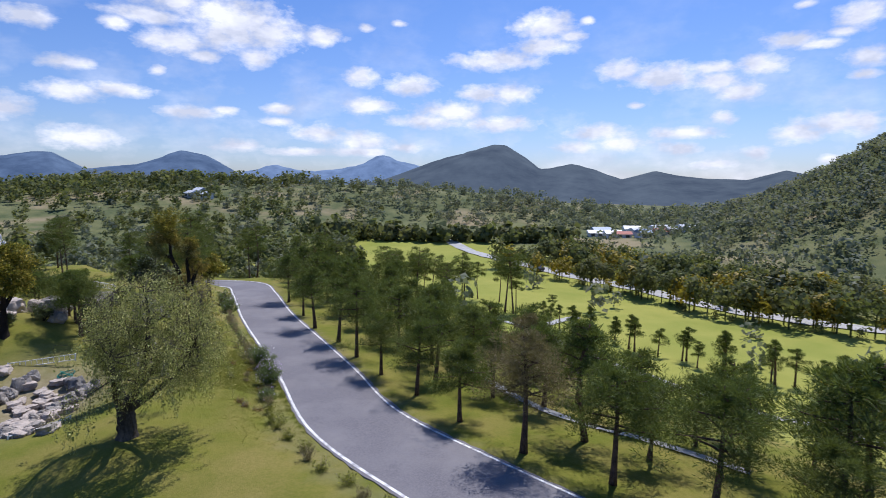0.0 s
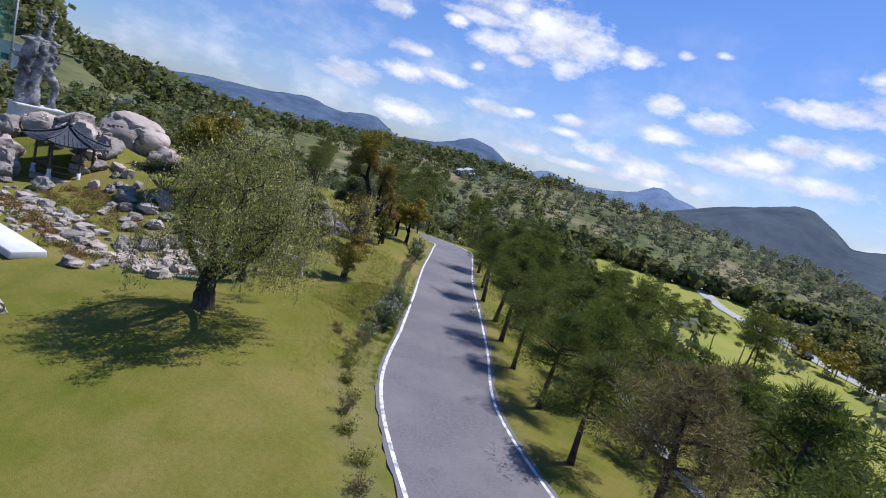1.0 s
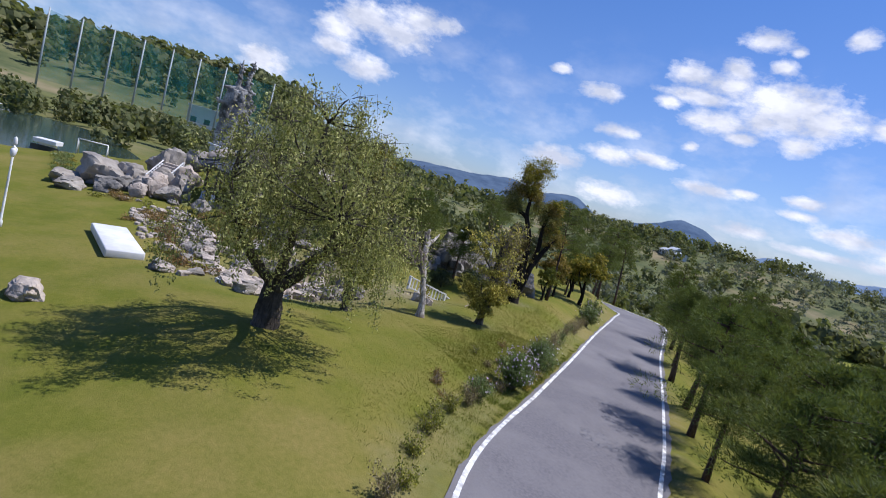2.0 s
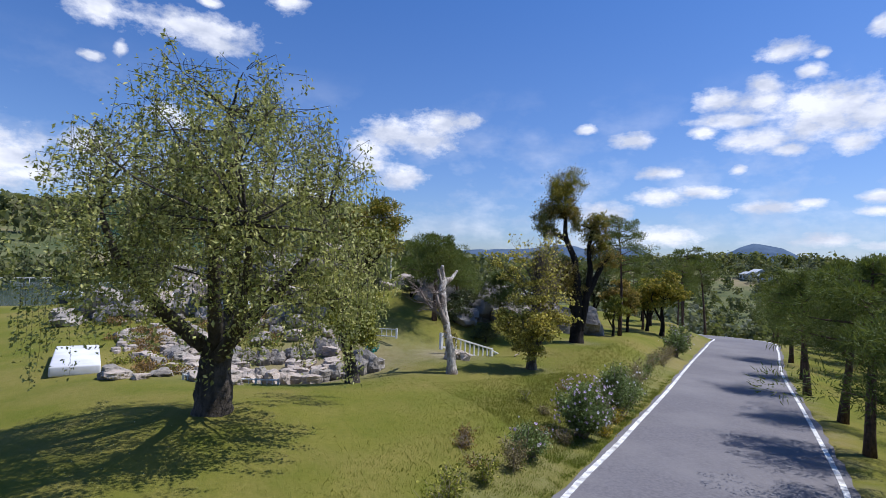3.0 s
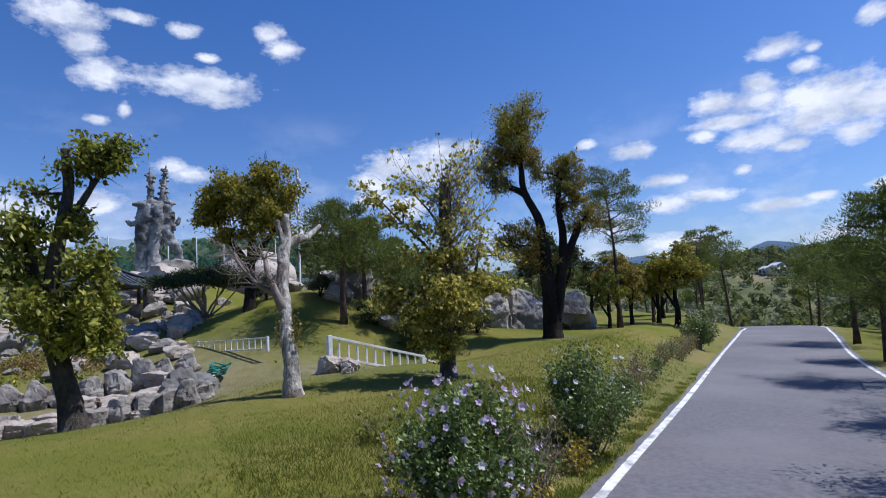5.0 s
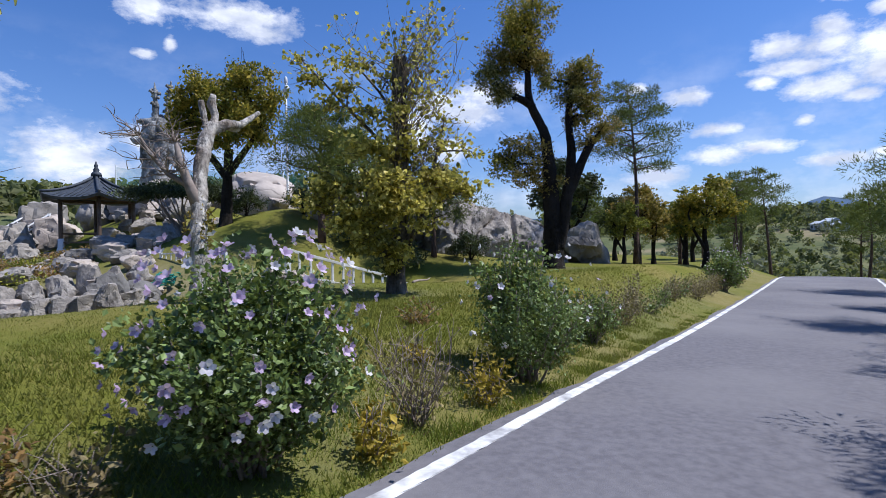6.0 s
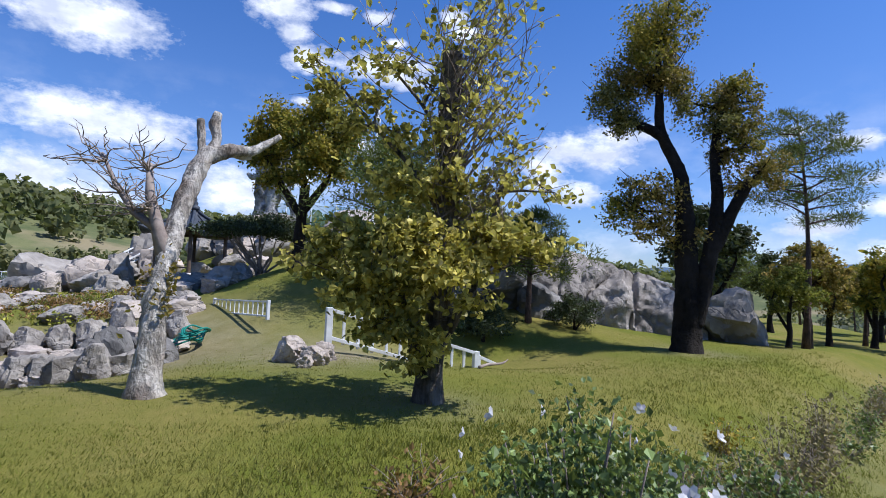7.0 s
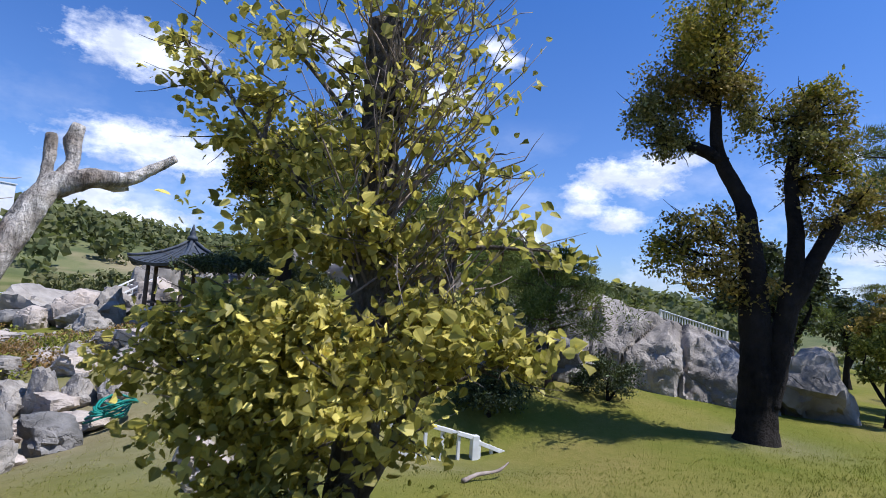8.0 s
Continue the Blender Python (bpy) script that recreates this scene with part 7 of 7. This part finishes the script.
house(-165, -86, 22, 13, 11, 55, M["plaster"], GREY_ROOF, "white five-storey apartment block beyond the field", 5, False)
house(-150, -78, 14, 9, 5, 55, M["plaster"], BLUE_ROOF, "white two-storey house beyond the field", 2)
house(-48.0, 11.0, 1.0, 0.7, 0.8, 70, M["stone_white"], M["stone_white"], "small white stone hut beside the pond", 1, False)


def kiosk(x, y):
    t = thing("kiosk", pose(x, y, land1(x, y), 0, 0, 20), "small open kiosk with a red roof in the meadow", "kiosk")
    for a in (-1.1, 1.1):
        for b in (-1.1, 1.1):
            o = part("post", boxes("post", [(0, 0, 1.0, 0.2, 0.2, 2.0)], M["white_paint"], 0.02), t)
            o.location = (a, b, 0)
    part("counter", boxes("counter", [(0, 0, 0.45, 2.1, 2.1, 0.9)], M["plaster"], 0.03), t)
    V = [(-1.9, -1.9, 1.95), (1.9, -1.9, 1.95), (1.9, 1.9, 1.95), (-1.9, 1.9, 1.95), (-0.5, -0.5, 2.75), (0.5, -0.5, 2.75), (0.5, 0.5, 2.75), (-0.5, 0.5, 2.75), (0, 0, 3.2)]
    part("roof", mesh_of("roof", V, [(0, 1, 5, 4), (1, 2, 6, 5), (2, 3, 7, 6), (3, 0, 4, 7), (4, 5, 8), (5, 6, 8), (6, 7, 8), (7, 4, 8), (3, 2, 1, 0)], M["roof_red"]), t, "red tiled roof")


kiosk(-27.5, 104)


def driving_range():
    t = thing("practice_net", pose(-138, 27, land1(-138, 27), 0, 0, 88), "tall green practice net hung between slim poles", "net")
    for i in range(9):
        T = Tubes(6, i)
        T.add([(0, 0, 0), (0, 0, 17)], [0.22, 0.14])
        o = part("pole", T.mesh("pole", M["steel"]), t)
        o.location = (-22 + 5.6 * i, 0, 0)
    for i in range(8):
        V = [(0, 0, 3), (5.6, 0, 3), (5.6, 0.0, 16.6), (2.8, 0.3, 16.2), (0, 0, 16.6)]
        o = part("panel", mesh_of("panel", V, [(0, 1, 2, 3, 4)], M["net"]), t, "see-through green netting")
        o.location = (-22 + 5.6 * i, 0.05, 0)


driving_range()
railing("field_fence", (-58, -38, land1(-58, -38)), (-86, 6, land1(-86, 6) + 0.1), 0.8, 26, M["white_paint"], "long white rail fence round the playing field", "fence", 0.08)


def goal(x, y, turn):
    t = thing("goal_frame", pose(x, y, land1(x, y), 0, 0, turn), "small white tubular goal frame on the grass", "goal")
    for name, pts in (("post", [(-0.9, 0, 0), (-0.9, 0, 1.1)]), ("post", [(0.9, 0, 0), (0.9, 0, 1.1)]), ("crossbar", [(-0.9, 0, 1.1), (0.9, 0, 1.1)]), ("stay", [(-0.9, 0, 1.1), (-0.9, 0.8, 0)]), ("stay", [(0.9, 0, 1.1), (0.9, 0.8, 0)])):
        T = Tubes(6, 1)
        T.add(pts, 0.04)
        part(name, T.mesh(name, M["white_paint"]), t)


goal(-45.0, 13.6, 80)


# ---------------------------------------------------------------- woods and scrub, too many to count
def woods(name, spots, size, material, label, cards=26, seed=1, tall=1.25, card=1.0, stem=0.0):
    """Far trees as lumpy clumps of leaf sprays, on a stem where it shows; one sheet of stuff."""
    nr = np.random.default_rng(seed)
    S = np.array(spots)
    Z = land(S[:, 0], S[:, 1]) + stem
    n = len(S)
    s = size * nr.uniform(0.55, 1.35, n)
    k = nr.integers(0, 5, (n, cards))
    lump = nr.normal(size=(n, 5, 3))
    lump /= np.linalg.norm(lump, axis=2)[:, :, None]
    q = nr.normal(size=(n, cards, 3))
    q /= np.linalg.norm(q, axis=2)[:, :, None]
    q = np.take_along_axis(lump, k[:, :, None], 1) * 0.5 + q * nr.uniform(0.3, 0.62, (n, cards, 1))
    P = np.stack([S[:, 0], S[:, 1], Z + s * tall * 0.85], 1)[:, None, :] + q * np.stack([s, s, s * tall], 1)[:, None, :]
    P = P.reshape(-1, 3)
    d = q.reshape(-1, 3) + nr.normal(size=P.shape) * 0.35
    d /= np.linalg.norm(d, axis=1)[:, None]
    a = np.cross(d, nr.normal(size=P.shape))
    a /= np.linalg.norm(a, axis=1)[:, None]
    b = np.cross(d, a)
    w = np.repeat(s, cards)[:, None] * nr.uniform(0.25, 0.5, (len(P), 1)) * card
    V = np.stack([P - a * w - b * w * 0.3, P + b * w * 0.8 - a * w * 0.4, P + a * w + d * w * 0.3, P + a * w * 0.3 - b * w], 1).reshape(-1, 3)
    F = np.arange(len(V)).reshape(-1, 4)
    if stem:
        r, lo, hi = s * 0.05, np.stack([S[:, 0], S[:, 1], Z - stem - 0.1], 1), np.stack([S[:, 0], S[:, 1], Z + s * tall * 0.8], 1)
        for u in range(3):
            o1 = np.stack([math.cos(2.1 * u) * r, math.sin(2.1 * u) * r, 0 * r], 1)
            o2 = np.stack([math.cos(2.1 * u + 2.1) * r, math.sin(2.1 * u + 2.1) * r, 0 * r], 1)
            F = np.concatenate([F, len(V) + np.arange(4 * n).reshape(-1, 4)])
            V = np.concatenate([V, np.stack([lo + o1, lo + o2, hi + o2, hi + o1], 1).reshape(-1, 3)])
    tagged(new(name, mesh_of(name, V.tolist(), F.tolist(), material)), label, "woodland", kind="stuff")


nr = np.random.default_rng(55)


def scatter(n, cx, cy, sx, sy, turn=0.0, keep=None):
    c, s = math.cos(radians(turn)), math.sin(radians(turn))
    out = []
    while len(out) < n:
        u, v = nr.normal() * sx, nr.normal() * sy
        x, y = cx + u * c - v * s, cy + u * s + v * c
        if math.hypot(x + 10, y - 25) > 45 and (keep is None or keep(x, y)):
            out.append((x, y))
    return out


belt, gold, verge = [], [], []
for i in range(420):
    k = min(int(nr.random() * (len(way) - 1)), len(way) - 2)
    p, t = way[k], (way[k + 1] - way[k]).normalized()
    n = Vector((t.y, -t.x, 0))
    if n.x < 0:
        n = -n
    o = 5 + abs(nr.normal()) * 7 if nr.random() < 0.72 else -4.0 - abs(nr.normal()) * 1.6
    (gold if nr.random() < 0.42 else belt).append((p.x + n.x * o + nr.normal(), p.y + n.y * o + nr.normal()))
    if i % 16 == 0:
        verge.append((p.x - n.x * (5 + nr.random() * 3), p.y - n.y * (5 + nr.random() * 3)))
woods("roadside_trees", belt, 2.2, M["forest_leaf"], "dense belt of trees along the valley road", 150, 3, 1.1, 0.36, 1.5)
woods("roadside_trees", gold, 1.8, M["leaf_gold"], "golden trees among the belt along the valley road", 150, 4, 1.1, 0.34, 1.3)
woods("roadside_shrubs", verge, 0.7, M["forest_leaf"], "dark shrubs between the meadow and the valley road", 190, 15, 1.0, 0.3)
woods("hill_wood", scatter(3900, 150, 205, 40, 70, -25), 2.5, M["haze_leaf"], "dense wood covering the steep hill", 46, 5, 1.1, 0.48)
woods("hill_scrub", scatter(300, -80, 285, 75, 38), 1.7, M["haze_leaf"], "scrub and bushes scattered over the low hill", 40, 6, 0.8, 0.5)
woods("valley_wood", scatter(560, 20, 255, 80, 28, 0, lambda x, y: y > 205), 2.5, M["haze_leaf"], "woods along the far side of the valley", 70, 7, 1.0, 0.4)
woods("ridge_wood", scatter(1100, -215, 265, 55, 35, 35), 2.9, M["forest_leaf"], "dark wood along the low ridge", 46, 8, 1.2, 0.55)
woods("hill_wood", scatter(200, -112, 190, 36, 34), 2.2, M["forest_leaf"], "mixed wood on the slope beyond the lane", 60, 25, 1.1, 0.5)
woods("west_wood", scatter(2200, -240, 40, 26, 75), 3.4, M["forest_leaf"], "dark wood on the ridge behind the pond", 26, 9, 1.2, 0.75)
woods("west_wood", scatter(600, -195, -95, 40, 30), 3.2, M["forest_leaf"], "dark wood on the ridge behind the field", 26, 10, 1.2, 0.75)
woods("garden_wood", scatter(300, -95, 125, 34, 36, 0, lambda x, y: x < -38 - (y - 70) * 0.12), 1.9, M["haze_leaf"], "mixed trees and scrub behind the garden", 70, 21, 1.1, 0.5)
woods("garden_wood", scatter(260, -75, 60, 22, 22, 0, lambda x, y: float(road_offset(x, y)[0][0]) < -6 or y > 72), 1.7, M["forest_leaf"], "mixed trees and bushes behind the garden", 130, 11, 1.2, 0.42)
woods("garden_wood", scatter(130, -100, 12, 12, 26, 0, lambda x, y: x < -88), 2.0, M["forest_leaf"], "mixed trees and bushes beyond the pond", 130, 12, 1.0, 0.42)
woods("meadow_trees", scatter(100, -55, 135, 26, 22, 0, lambda x, y: x < -30 - (y - 110) * 0.25), 2.2, M["forest_leaf"], "trees along the edge of the meadow", 110, 13, 1.3, 0.5)
woods("meadow_trees", [(-20 - 1.2 * i + nr.normal(), 180 + nr.normal() * 2) for i in range(-34, 40)], 2.6, M["forest_leaf"], "row of trees closing the far end of the meadow", 40, 14, 1.1)


def grass():
    """Grass blades over the lawn that the camera skims, and the rougher verge."""
    r = np.random.default_rng(3)
    n = 130000
    x, y = np.concatenate([r.uniform(-25, -6.5, n), r.uniform(-14.5, -8.5, n // 3)]), np.concatenate([r.uniform(16.5, 37, n), r.uniform(22.5, 31, n // 3)])
    j, o = r.integers(0, len(LP), 26000), 2.12 + 0.9 * r.random(26000) ** 1.3
    s = r.uniform(-0.5, 0.5, (26000, 1)) * np.linalg.norm(LP[1] - LP[0])
    ex, ey = LP[j, 0] - LT[j, 1] * o + LT[j, 0] * s[:, 0], LP[j, 1] + LT[j, 0] * o + LT[j, 1] * s[:, 0]
    near = (ey > 19) & (ey < 36)
    x, y = np.concatenate([x, ex[near]]), np.concatenate([y, ey[near]])
    d, _ = road_offset(x, y)
    keep = (d < -2.12) & (d > -13) & (r.random(len(x)) < np.clip((12.5 + d) / 6.5, 0, 1)) & (r.random(len(x)) < np.clip(np.minimum(y - 16.5, 37 - y) / 5, 0, 1)) & (np.hypot(x + 20, y - 21) > 2.2)
    x, y, d = x[keep], y[keep], d[keep]
    z = land(x, y)
    P, D = [], []
    for k in range(3):
        a = r.uniform(0, 6.28, len(x))
        t = np.stack([np.cos(a) * 0.5, np.sin(a) * 0.5, np.ones_like(a)], 1) + r.normal(size=(len(x), 3)) * 0.15
        P.append(np.stack([x + r.normal(size=len(x)) * 0.03, y + r.normal(size=len(x)) * 0.03, z - 0.01], 1))
        D.append(t / np.linalg.norm(t, axis=1)[:, None])
    rough = np.tile(np.interp(d, (-6.5, -3.2, -2.6), (0.55, 1.45, 1.3)) * r.uniform(0.5, 1.5, len(d)), 3)
    P, D, beside = np.concatenate(P), np.concatenate(D) * rough[:, None] * r.uniform(0.5, 1.25, (len(rough), 1)), np.tile(d > -2.95 - 0.3 * np.sin(y * 2.1), 3)
    for pick, mat, label in ((~beside, "grass_blade", "short yellow-green grass blades on the lawn"), (beside, "verge_blade", "green uncut grass along the asphalt edge")):
        V, F = blade_arrays(P[pick], D[pick], 0.042, 0.010, r)
        tagged(new("grass", mesh_of("grass", V.tolist(), F.tolist(), M[mat])), label, "grass", kind="stuff")


grass()
